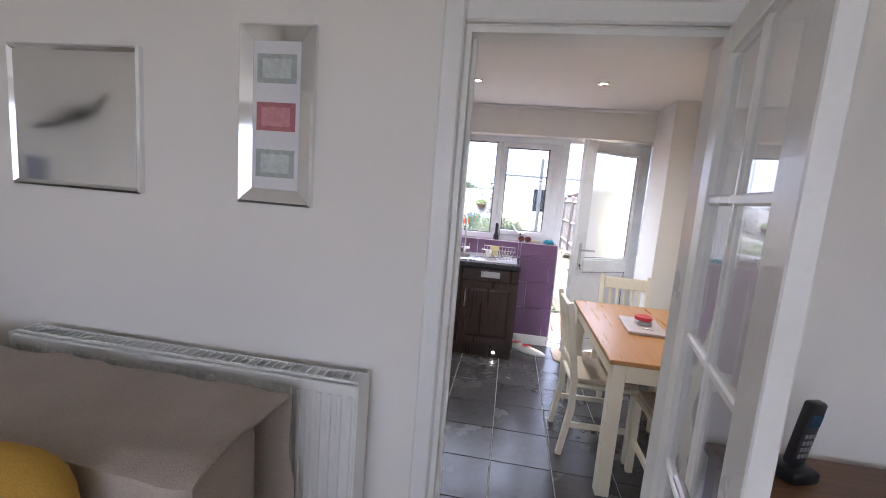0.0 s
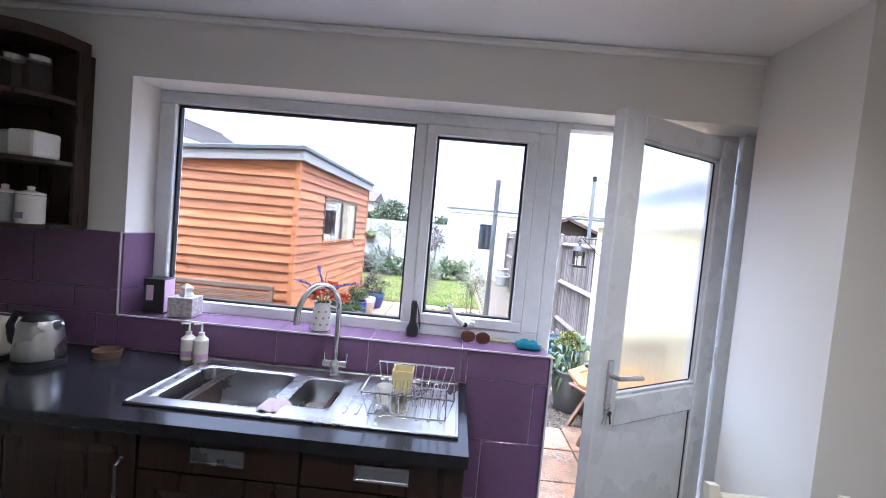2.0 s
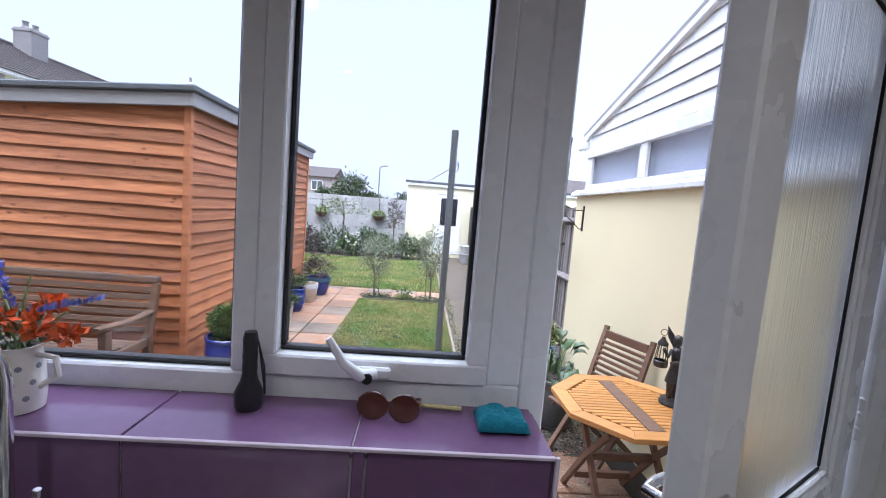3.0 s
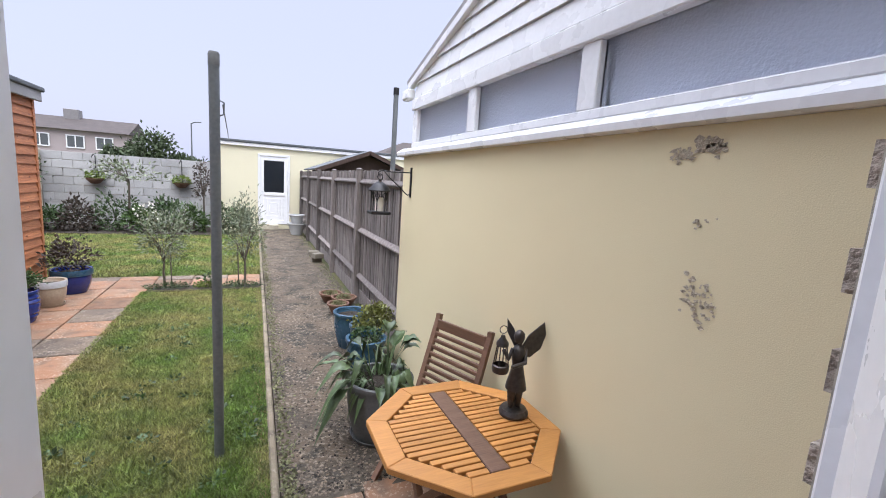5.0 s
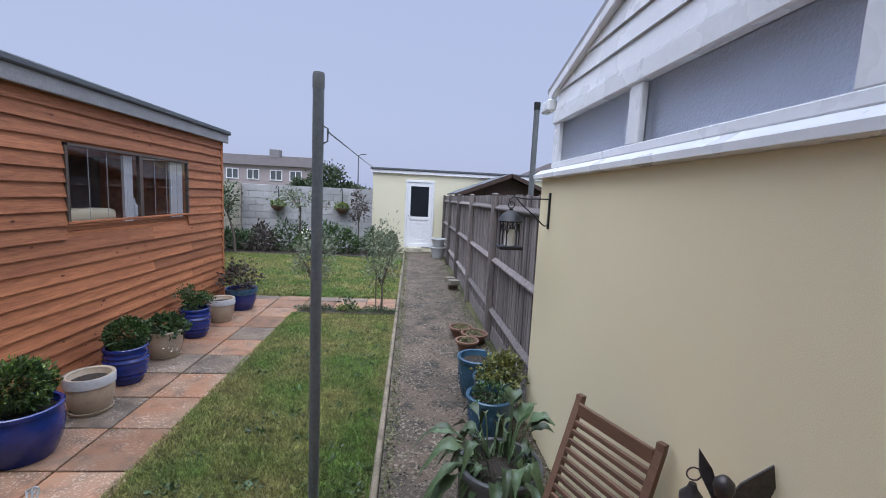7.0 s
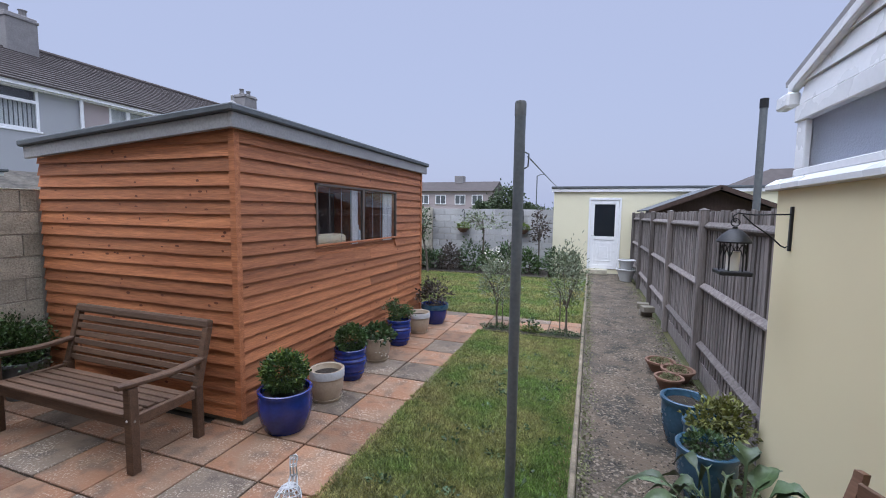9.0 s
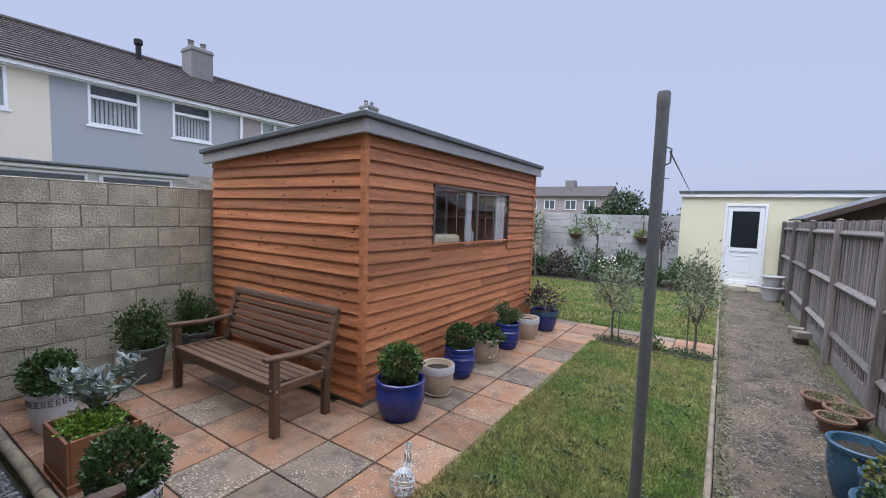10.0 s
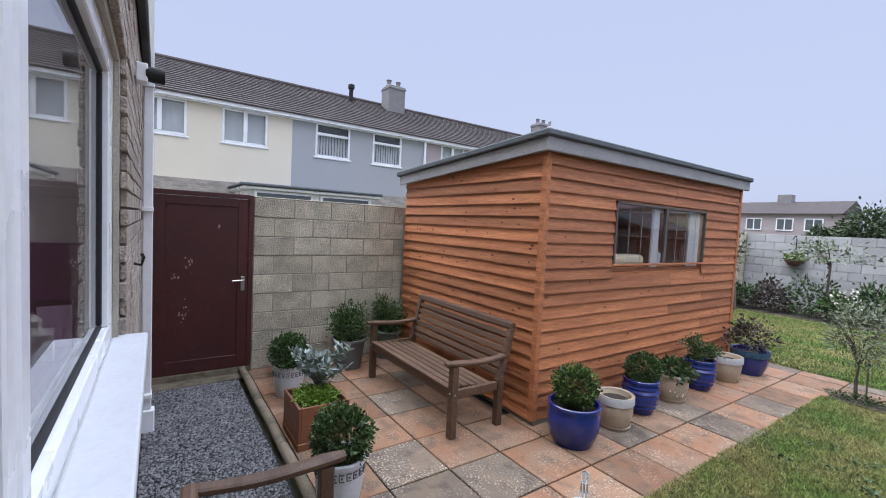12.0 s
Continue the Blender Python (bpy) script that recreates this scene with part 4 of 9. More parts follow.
def crown(parent, name, centre, radii, n, length, width, material, seed, shell=0.55, clumps=0, up=0.3, flat_top=0.0, label=""):
    """Leaves in an uneven ball: clumps and gaps come from noise in the outline."""
    rnd = random.Random(seed)
    places = []
    heads = [Vector((rnd.gauss(0, 1), rnd.gauss(0, 1), rnd.gauss(0, 1))).normalized() * rnd.uniform(0.35, 0.85) for _ in range(clumps)]
    while len(places) < n:
        if clumps:
            c = rnd.choice(heads)
            q = c + Vector((rnd.gauss(0, 0.17), rnd.gauss(0, 0.17), rnd.gauss(0, 0.17)))
            way = q.normalized() * 0.7 + (q - c)
        else:
            u = Vector((rnd.gauss(0, 1), rnd.gauss(0, 1), rnd.gauss(0, 1))).normalized()
            r = (shell + (1 - shell) * rnd.random() ** 0.5) * (0.86 + 0.22 * noise.noise(u * 2.1 + Vector((seed, 0, 0))) + 0.10 * noise.noise(u * 6 + Vector((0, seed, 0))))
            q, way = u * r, u
        places.append(((centre[0] + q.x * radii[0], centre[1] + q.y * radii[1], centre[2] + q.z * radii[2]), way))
    ob = new(name, leaf_mesh(name, places, length, width, material, rnd, up))
    ob.parent = parent
    return tagged(ob, label, kind="stuff")


def pot_body(parent, r_base, r_top, h, material, lip=0.012, belly=0.0, ribs=0, saucer=False, rim_material=None, z0=0.0, ribbed_rows=0):
    prof = [(0, z0 + 0.004), (r_base, z0 + 0.004)]
    steps = 14
    for i in range(steps + 1):
        f = i / steps
        r = r_base + (r_top - r_base) * f + belly * math.sin(math.pi * f)
        if ribbed_rows:
            r += 0.006 * math.sin(2 * math.pi * ribbed_rows * f)
        prof.append((r, z0 + 0.004 + (h - 0.035) * f))
    prof += [(r_top + lip, z0 + h - 0.03), (r_top + lip, z0 + h - 0.006), (r_top + lip * 0.4, z0 + h), (r_top - 0.012, z0 + h - 0.004), (r_top - 0.022, z0 + h - 0.05), (r_top - 0.03, z0 + h - 0.06), (0, z0 + h - 0.06)]
    b = lathe(prof, 40)
    if ribs:
        for v in b.verts:
            a = math.atan2(v.co.y, v.co.x)
            if z0 + 0.03 < v.co.z < z0 + h * 0.72 and (v.co.x ** 2 + v.co.y ** 2) > (r_base * 0.8) ** 2:
                k = 1 + 0.012 * math.cos(ribs * a)
                v.co.x *= k
                v.co.y *= k
    body = part("pot", b, material, parent, smooth=True)
    part("soil", lathe([(0, z0 + h - 0.045), (r_top * 0.5, z0 + h - 0.047), (r_top - 0.018, z0 + h - 0.052)], 20), SOIL, body, "dark potting soil")
    if rim_material:
        part("rim_band", lathe([(r_top + lip + 0.002, z0 + h - 0.075), (r_top + lip + 0.003, z0 + h - 0.05), (r_top + lip + 0.003, z0 + h - 0.008), (r_top + lip + 0.0005, z0 + h + 0.001)], 40), rim_material, body, "pale glazed rim band", smooth=True)
    if saucer:
        part("saucer", lathe([(0, z0 - 0.0), (r_base + 0.015, z0), (r_base + 0.03, z0 + 0.03), (r_base + 0.022, z0 + 0.03), (r_base + 0.012, z0 + 0.01), (0, z0 + 0.01)], 30), material, body, "matching saucer", smooth=True)
    return body


def pot_plant(x, y, label, category="potted plant", group="", z=G):
    return empty("potted_plant" if category == "potted plant" else "plant_pot", pose(x, y, z), label, category, group)


# ---- pots along the shed ----
ROW = "pots along the shed"
p = pot_plant(-1.39, 7.66, "cobalt blue ribbed pot with a clipped box ball", group=ROW)
pot_body(p, 0.16, 0.205, 0.345, BLUE_GLAZE, belly=0.03, ribs=44)
crown(p, "foliage", (0, 0, 0.47), (0.205, 0.205, 0.185), 3000, 0.032, 0.019, BOX_LEAF, 1)
crown(p, "young_foliage", (0, 0, 0.49), (0.205, 0.205, 0.17), 700, 0.026, 0.014, BOX_TIP, 2, shell=0.85)
p = pot_plant(-1.395, 8.25, "empty beige stoneware pot with a pale rim", "plant pot", ROW)
pot_body(p, 0.115, 0.15, 0.30, BEIGE_GLAZE, belly=0.02, rim_material=PALE_RIM, saucer=True)
p = pot_plant(-1.46, 8.77, "dark blue glazed pot with a box ball", group=ROW)
pot_body(p, 0.12, 0.16, 0.34, BLUE_GLAZE, belly=0.03, ribbed_rows=6)
crown(p, "foliage", (0, 0, 0.43), (0.185, 0.185, 0.175), 2200, 0.032, 0.019, BOX_LEAF, 3)
p = pot_plant(-1.47, 9.38, "beige stoneware pot with trailing variegated leaves", group=ROW)
pot_body(p, 0.12, 0.165, 0.29, BEIGE_GLAZE, belly=0.02, saucer=True)
crown(p, "foliage", (0, 0, 0.32), (0.22, 0.22, 0.12), 330, 0.07, 0.05, DEEP_LEAF, 4, shell=0.4, up=0.0)
crown(p, "bloom_cluster", (0.10, -0.08, 0.14), (0.07, 0.07, 0.10), 30, 0.022, 0.02, BLOOM, 5, shell=0.5)
p = pot_plant(-1.48, 10.03, "dark blue glazed pot with an airy box shrub", group=ROW)
pot_body(p, 0.12, 0.155, 0.35, BLUE_GLAZE, belly=0.03, ribbed_rows=6)
crown(p, "foliage", (0, 0, 0.45), (0.19, 0.19, 0.17), 1600, 0.03, 0.018, BOX_LEAF, 6, clumps=26)
p = pot_plant(-1.45, 10.66, "empty pale beige pot with a blue-grey rim", "plant pot", ROW)
pot_body(p, 0.115, 0.16, 0.31, BEIGE_GLAZE, belly=0.02, rim_material=PALE_RIM, saucer=True)
p = pot_plant(-1.42, 11.27, "wide blue pot with a purple-brown leafy shrub", group=ROW)
pot_body(p, 0.15, 0.21, 0.32, BLUE_GLAZE, belly=0.02, rim_material=TEAL_GLAZE)
crown(p, "foliage", (0, 0, 0.48), (0.30, 0.30, 0.24), 750, 0.055, 0.026, DARK_LEAF, 7, clumps=26)

# ---- pots by the garden wall ----
WALLPOTS = "pots by the block wall"


def key_band(parent, r, z, h):
    """A raised band of small square meander blocks round a pot."""
    b = bmesh.new()
    n = 22
    for i in range(n):
        a = 2 * math.pi * i / n
        m = pose(0, 0, 0, 0, 0, math.degrees(a)) @ pose(r, 0, z)
        w = 2 * math.pi * r / n * 0.36
        add_box(b, -0.003, 0.003, -w, w, 0, 0.005, m)
        add_box(b, -0.003, 0.003, -w, w, h - 0.005, h, m)
        add_box(b, -0.003, 0.003, -w, -w + 0.005, 0.005, h - 0.005, m)
        add_box(b, -0.003, 0.003, -w * 0.2, w * 0.5, h * 0.35, h * 0.6, m)
    tagged(part("pattern_band", b, PLASTIC_GREY, parent, "dark Greek key band"), kind="stuff")


for (x, y, seed, rb, s) in ((-3.42, 5.86, 21, 0.145, 1.0), (-1.62, 5.72, 22, 0.15, 1.0)):
    p = pot_plant(x, y, "white glazed pot with a dark key-pattern band and box ball", group=WALLPOTS)
    b = pot_body(p, rb * 0.8, rb, 0.31, WHITE_GLAZE, belly=0.01)
    key_band(b, rb * 0.985 + 0.005, 0.215, 0.045)
    crown(p, "foliage", (0, 0, 0.42), (0.21 * s, 0.21 * s, 0.21 * s), 3400, 0.03, 0.018, BOX_LEAF, seed)
for (x, y, seed, rt) in ((-3.92, 6.68, 23, 0.19), (-4.08, 7.26, 24, 0.17), (-3.93, 5.95, 25, 0.15)):
    p = pot_plant(x, y, "grey plastic pot with an upright box shrub", group=WALLPOTS)
    pot_body(p, rt * 0.78, rt, 0.36, PLASTIC_GREY, lip=0.016)
    if seed != 25:
        crown(p, "foliage", (0, 0, 0.52), (0.25, 0.25, 0.29), 2600, 0.036, 0.02, BOX_LEAF, seed, clumps=44)

pl = empty("wooden_planter", pose(-2.52, 5.85, G), "stained timber planter with lime herbs and a silver shrub", "planter")
for nm, r in (("side_board", (-0.22, 0.22, -0.20, -0.18, 0.06, 0.33)), ("side_board", (-0.22, 0.22, 0.18, 0.20, 0.06, 0.33)), ("end_board", (-0.22, -0.20, -0.179, 0.179, 0.06, 0.33)), ("end_board", (0.20, 0.22, -0.179, 0.179, 0.06, 0.33))):
    part(nm, box(*r, bevel=0.003), PLANTER_WOOD, pl)
part("plinth", box(-0.225, 0.225, -0.205, 0.205, 0.0, 0.06, bevel=0.006), PLANTER_WOOD, pl)
part("soil", box(-0.199, 0.199, -0.179, 0.179, 0.07, 0.29), SOIL, pl)
crown(pl, "herb_mat", (0.04, -0.02, 0.33), (0.22, 0.20, 0.09), 1500, 0.022, 0.017, HERB_LEAF, 31, shell=0.2, label="lime green creeping herb")
st = bmesh.new()
rnds = random.Random(5)
sp = []
for i in range(20):
    a, ln_ = rnds.uniform(0, 6.28), rnds.uniform(0.16, 0.36)
    dx, dy = math.cos(a) * rnds.uniform(0.10, 0.34), math.sin(a) * rnds.uniform(0.05, 0.26)
    tip = Vector((-0.09 + dx, 0.05 + dy, 0.32 + ln_))
    mid = Vector((-0.09 + dx * 0.35, 0.05 + dy * 0.35, 0.32 + ln_ * 0.6))
    tube([(-0.09, 0.05, 0.30), mid, tip], 0.004, 5, st)
    for k in range(26):
        f = k / 26
        q = mid.lerp(tip, f) if k > 5 else Vector((-0.09, 0.05, 0.30)).lerp(mid, 0.4 + f * 2)
        aa = k * 2.4
        sp.append((q, (math.cos(aa), math.sin(aa), 0.5)))
tagged(part("stems", st, LILY_STEM, pl), kind="stuff")
sl = new("silver_shrub", leaf_mesh("silver_shrub", sp, 0.07, 0.03, SILVER_LEAF, rnds, 0.3))
sl.parent = pl
tagged(sl, "silver-grey leaved shrub", kind="stuff")
for (x, y, z) in ((-0.24, 0.02, 0.60), (0.02, 0.14, 0.68)):
    part("flower_spike", lathe([(0, 0), (0.014, 0.01), (0.010, 0.05), (0, 0.07)], 8, pose(x, y, z, 20, 30, 0)), BLOOM, pl, "white flower spike")
for k, (x0, x1) in enumerate(((-4.26, -3.30), (-3.29, -2.40), (-2.39, -1.50), (-1.49, -0.64))):
    part_ = thing("edging_log", tube([(x0, 5.565, G + 0.03), ((x0 + x1) / 2, 5.57, G + 0.033), (x1, 5.565, G + 0.03)], 0.038, 12), PATH_KERB, "half-buried rounded concrete edging beside the gravel", "edging", "edging between gravel and patio", smooth=True)

# ---- bench ----


def garden_bench(name, m, width, label, category="bench", slats=6):
    bench = empty(name, m, label, category)
    w = width / 2
    for s in (-1, 1):
        x = s * (w - 0.035)
        part("front_leg", box(x - 0.032, x + 0.032, -0.03, 0.035, 0, 0.60, bevel=0.006), BENCH_WOOD, bench)
        part("back_leg", boxes([(x - 0.03, x + 0.03, 0.47, 0.535, 0, 0.42)], 0.006), BENCH_WOOD, bench)
        part("back_upright", box(x - 0.028, x + 0.028, 0, 0.055, 0, 0.06 + 0.07 * slats, pose(0, 0.475, 0.40, -14, 0, 0), bevel=0.006), BENCH_WOOD, bench)
        ab, rings_ = bmesh.new(), []
        for k in range(13):
            f = k / 12
            yc, zc = -0.085 + 0.645 * f, 0.616 + 0.012 * math.cos(f * 5.2)
            hw = (0.024, 0.036, 0.041)[min(k, 2)] - 0.014 * max(0, f - 0.3)
            rings_.append([ab.verts.new((x + u * hw, yc, zc + w)) for u, w in ((-1, -0.009), (-0.8, -0.017), (0.8, -0.017), (1, -0.009), (1, 0.009), (0.75, 0.017), (-0.75, 0.017), (-1, 0.009))])
        for ra, rb in zip(rings_, rings_[1:]):
            for k in range(8):
                ab.faces.new((ra[k], ra[(k + 1) % 8], rb[(k + 1) % 8], rb[k]))
        ab.faces.new(rings_[0][::-1]), ab.faces.new(rings_[-1])
        part("armrest", ab, BENCH_WOOD, bench, smooth=True)
        part("side_rail", box(x - 0.02, x + 0.02, 0.036, 0.469, 0.33, 0.40, bevel=0.004), BENCH_WOOD, bench)
        part("bolt", lathe([(0, 0), (0.009, 0), (0.007, 0.005), (0, 0.006)], 10, pose(x, -0.03, 0.38, 90, 0, 0)), STEEL, bench, "steel bolt head")
        part("bolt", lathe([(0, 0), (0.009, 0), (0.007, 0.005), (0, 0.006)], 10, pose(x + s * 0.031, 0.0, 0.37, 0, s * 90, 0)), STEEL, bench, "steel bolt head")
    part("front_rail", box(-w + 0.069, w - 0.069, -0.02, 0.02, 0.32, 0.40, bevel=0.005), BENCH_WOOD, bench)
    n = 6
    for i in range(n):
        y = -0.035 + i * 0.085
        part("seat_slat", box(-w + 0.07, w - 0.07, y, y + 0.058, 0.402 - 0.008 * i, 0.424 - 0.008 * i, bevel=0.004), BENCH_WOOD, bench)
    for i in range(slats):
        z = 0.045 + i * 0.070
        part("back_slat", box(-w + 0.065, w - 0.065, 0.012, 0.032, z, z + 0.048, pose(0, 0.475, 0.40, -14, 0, 0), bevel=0.004), BENCH_WOOD, bench)
    part("top_rail", box(-w + 0.01, w - 0.01, -0.004, 0.058, 0.045 + 0.07 * slats, 0.12 + 0.07 * slats, pose(0, 0.475, 0.40, -14, 0, 0), bevel=0.018, segments=2), BENCH_WOOD, bench)
    return bench


garden_bench("garden_bench", pose(-2.70, 6.79, G, 0, 0, 0), 1.62, "weathered hardwood slatted bench against the shed")
garden_bench("garden_armchair", pose(-0.778, 5.414, G, 0, 0, 174.8), 0.66, "weathered low-backed hardwood armchair below the window", "armchair", slats=2)

# ---- octagonal table, chair, fairy figure, lily pot ----
tb = empty("garden_table", pose(1.635, 5.87, G), "oiled teak octagonal folding table with slatted top", "table")
AP, TZ = 0.40, 0.69


def octagon(a):
    r = a / math.cos(math.pi / 8)
    return [(r * math.cos(math.pi / 8 + math.pi / 4 * k), r * math.sin(math.pi / 8 + math.pi / 4 * k)) for k in range(8)]


outer, inner = octagon(AP), octagon(AP - 0.085)
for k in range(8):
    q = [outer[k], outer[(k + 1) % 8], inner[(k + 1) % 8], inner[k]]
    fr = prism(q, TZ - 0.028, TZ)
    bmesh.ops.bevel(fr, geom=fr.edges[:], offset=0.003, segments=1, affect="EDGES")
    part("rim_board", fr, TEAK, tb)
part("centre_board", box(-0.042, 0.042, -AP + 0.088, AP - 0.088, TZ - 0.026, TZ - 0.001, bevel=0.003), TEAK_DARK, tb)
yy = -AP + 0.092
while yy < AP - 0.11:
    y1 = yy + 0.027
    half = AP - 0.088 - max(0, max(abs(yy), abs(y1)) - (AP - 0.085) * math.tan(math.pi / 8))
    for s in (-1, 1):
        part("slat", box(s * 0.046, s * half, yy, y1, TZ - 0.022, TZ - 0.002, bevel=0.002), TEAK, tb)
    yy += 0.0345
for s in (-1, 1):
    part("batten", box(s * 0.20 - 0.02, s * 0.20 + 0.02, -0.30, 0.30, TZ - 0.06, TZ - 0.029), TEAK_DARK, tb)
    for d in (-1, 1):
        part("leg", tube([(s * 0.20 + d * 0.012, d * 0.26, TZ - 0.06), (s * 0.20 + d * 0.012, 0, 0.36), (s * 0.20 + d * 0.012, -d * 0.27, 0.02), (s * 0.20 + d * 0.012, -d * 0.275, 0.0)], 0.021, 4), TEAK_DARK, tb)
part("cross_rail", box(-0.18, 0.18, -0.215, -0.185, 0.10, 0.14), TEAK_DARK, tb)
part("cross_rail", box(-0.18, 0.18, 0.185, 0.215, 0.10, 0.14), TEAK_DARK, tb)
part("cross_rail", box(-0.18, 0.18, -0.015, 0.015, 0.34, 0.38), TEAK_DARK, tb)


def folding_chair(m, label):
    ch = empty("folding_chair", m, label, "chair", "garden chairs")
    for s in (-1, 1):
        x = s * 0.205
        part("back_upright", tube([(x, -0.24, 0.0), (x, 0.06, 0.44), (x, 0.22, 0.94), (x, 0.225, 0.97)], 0.022, 4), TEAK_DARK, ch)
        part("rear_leg", tube([(x * 0.86, 0.30, 0.0), (x * 0.86, -0.16, 0.42)], 0.02, 4), TEAK_DARK, ch)
        part("seat_rail", box(x * 0.78 - 0.014, x * 0.78 + 0.014, -0.28, 0.12, 0.40, 0.435), TEAK_DARK, ch)
    for i in range(10):
        z = 0.50 + i * 0.042
        y = 0.06 + (z - 0.44) * 0.32
        part("back_slat", box(-0.19, 0.19, y - 0.008, y + 0.008, z, z + (0.026 if i < 9 else 0.065), bevel=0.003), TEAK_DARK, ch)
    for i in range(9):
        y = -0.30 + i * 0.045
        part("seat_slat", box(-0.185, 0.185, y, y + 0.034, 0.437, 0.455, bevel=0.003), TEAK_DARK, ch)
    return ch


folding_chair(pose(1.725, 6.42, G, 0, 0, -68) @ Matrix.Diagonal((1, 1, 0.955, 1)), "brown hardwood folding chair with slatted back by the wall")

# dark figure of a winged fairy: one plain shape
BRONZE = mat("dark_bronze", (0.055, 0.050, 0.050), 0.42, metal=0.6, vary=0.3, scale=14, fine=60, bump=0.3, second=(0.10, 0.085, 0.075))
fg = lathe([(0, 0), (0.062, 0), (0.064, 0.012), (0.055, 0.028), (0, 0.034)], 22)
lathe([(0.012, 0.03), (0.016, 0.06), (0.020, 0.10), (0.018, 0.13)], 12, pose(-0.016, 0, 0), bm=fg)
lathe([(0.012, 0.03), (0.016, 0.06), (0.020, 0.10), (0.018, 0.13)], 12, pose(0.016, 0.006, 0), bm=fg)
lathe([(0.046, 0.115), (0.044, 0.13), (0.034, 0.17), (0.024, 0.215), (0.029, 0.25), (0.031, 0.275), (0.022, 0.295), (0.010, 0.303), (0.010, 0.315), (0, 0.316)], 16, bm=fg)
lathe([(0, 0.308), (0.018, 0.315), (0.024, 0.335), (0.022, 0.352), (0.010, 0.364), (0, 0.366)], 14, pose(-0.004, 0, 0), bm=fg)
tube([(-0.028, 0, 0.285), (-0.05, -0.02, 0.25), (-0.075, -0.03, 0.29)], 0.009, 8, fg)
tube([(0.028, 0, 0.285), (0.02, -0.035, 0.24), (-0.04, -0.05, 0.225)], 0.009, 8, fg)
for pts in (((0.0, 0.022, 0.255), (0.05, 0.04, 0.33), (0.12, 0.05, 0.385), (0.13, 0.05, 0.33), (0.11, 0.045, 0.27), (0.06, 0.035, 0.235)), ((0.0, 0.022, 0.26), (-0.045, 0.04, 0.34), (-0.05, 0.045, 0.40), (-0.02, 0.035, 0.36), (0.0, 0.03, 0.31))):
    a_ = [fg.verts.new(q) for q in pts]
    b_ = [fg.verts.new((q[0], q[1] + 0.006, q[2])) for q in pts]
    fg.faces.new(a_), fg.faces.new(b_[::-1])
    for i in range(len(pts)):
        fg.faces.new((a_[i], a_[(i + 1) % len(pts)], b_[(i + 1) % len(pts)], b_[i]))
LX, LY, LZ = -0.085, -0.035, 0.20
lathe([(0, 0), (0.032, 0), (0.036, 0.012), (0.036, 0.03), (0.030, 0.034)], 14, pose(LX, LY, LZ), bm=fg)
for k in range(6):
    a = k * math.pi / 3
    tube([(LX + 0.032 * math.cos(a), LY + 0.032 * math.sin(a), LZ + 0.03), (LX + 0.021 * math.cos(a), LY + 0.021 * math.sin(a), LZ + 0.115)], 0.0025, 5, fg)
lathe([(0.026, 0.112), (0.026, 0.124), (0.012, 0.142), (0.008, 0.155), (0, 0.156)], 14, pose(LX, LY, LZ), bm=fg)
tube(arc(LX, LY, LZ + 0.178, 0.016, 0, 360, 12)[:-1], 0.002, 5, fg, closed=True)
thing("fairy_statue", fg, BRONZE, "dark bronze winged fairy figure holding a lantern, on the table", "statue", m=pose(1.90, 5.885, G + TZ, 0, 0, -18) @ Matrix.Diagonal((1.08, 1.08, 1.12, 1)), smooth=True)

# lily-leaved plant in a ribbed pot
lp = pot_plant(1.57, 6.97, "large ribbed grey pot with drooping arum leaves", group="pots along the path")
pot_body(lp, 0.165, 0.215, 0.42, PLASTIC_GREY, lip=0.012, belly=0.02, ribbed_rows=7, saucer=True)


def blade(bm, base, tip, height, width, rnd):
    """A stem that bends over into a broad arrow-shaped leaf with a wavy edge."""
    base, tip = Vector(base), Vector(tip)
    flat = Vector((tip.x - base.x, tip.y - base.y, 0))
    side = Vector((-flat.y, flat.x, 0)).normalized()
    twist = rnd.uniform(-0.5, 0.5)
    side = (side + Vector((0, 0, twist))).normalized()
    n, start = 13, rnd.uniform(0.36, 0.5)
    prev = None
    for i in range(n + 1):
        f = i / n
        q = base.lerp(tip, f) + Vector((0, 0, height * math.sin(math.pi * min(1, f * 0.95))))
        g = (f - start) / (1 - start)
        w = 0.005 if g < 0 else width * (min(1, g / 0.16) ** 0.6) * max(0.02, 1 - max(0, g - 0.16) / 0.84) ** 0.85
        lift = Vector((0, 0, w * 0.45 + w * 0.25 * math.sin(g * 11 + twist * 9)))
        cur = [bm.verts.new(q + side * w + lift), bm.verts.new(q + side * w * 0.5 + lift * 0.35), bm.verts.new(q), bm.verts.new(q - side * w * 0.5 + lift * 0.35), bm.verts.new(q - side * w + lift)]
        if prev:
            for k in range(4):
                bm.faces.new((prev[k], prev[k + 1], cur[k + 1], cur[k]))
        prev = cur


rl = random.Random(17)
lb = bmesh.new()
for i in range(74):
    a = rl.uniform(0, 6.28)
    reach = rl.uniform(0.20, 0.50)
    if math.cos(a) > 0.3:
        reach *= 0.62
    blade(lb, (0.11 * math.cos(a + rl.gauss(0, 0.5)), 0.11 * math.sin(a), 0.38), (reach * math.cos(a), reach * math.sin(a), 0.27 + rl.uniform(-0.20, 0.16)), rl.uniform(0.05, 0.22), rl.uniform(0.026, 0.050), rl)
for i in range(7):
    a = rl.uniform(-1.2, 1.9)
    blade(lb, (0.05, 0.02, 0.38), (0.05 + 0.22 * math.cos(a), 0.20 * math.sin(a), 0.56 + rl.uniform(0, 0.14)), rl.uniform(0.08, 0.2), 0.058, rl)
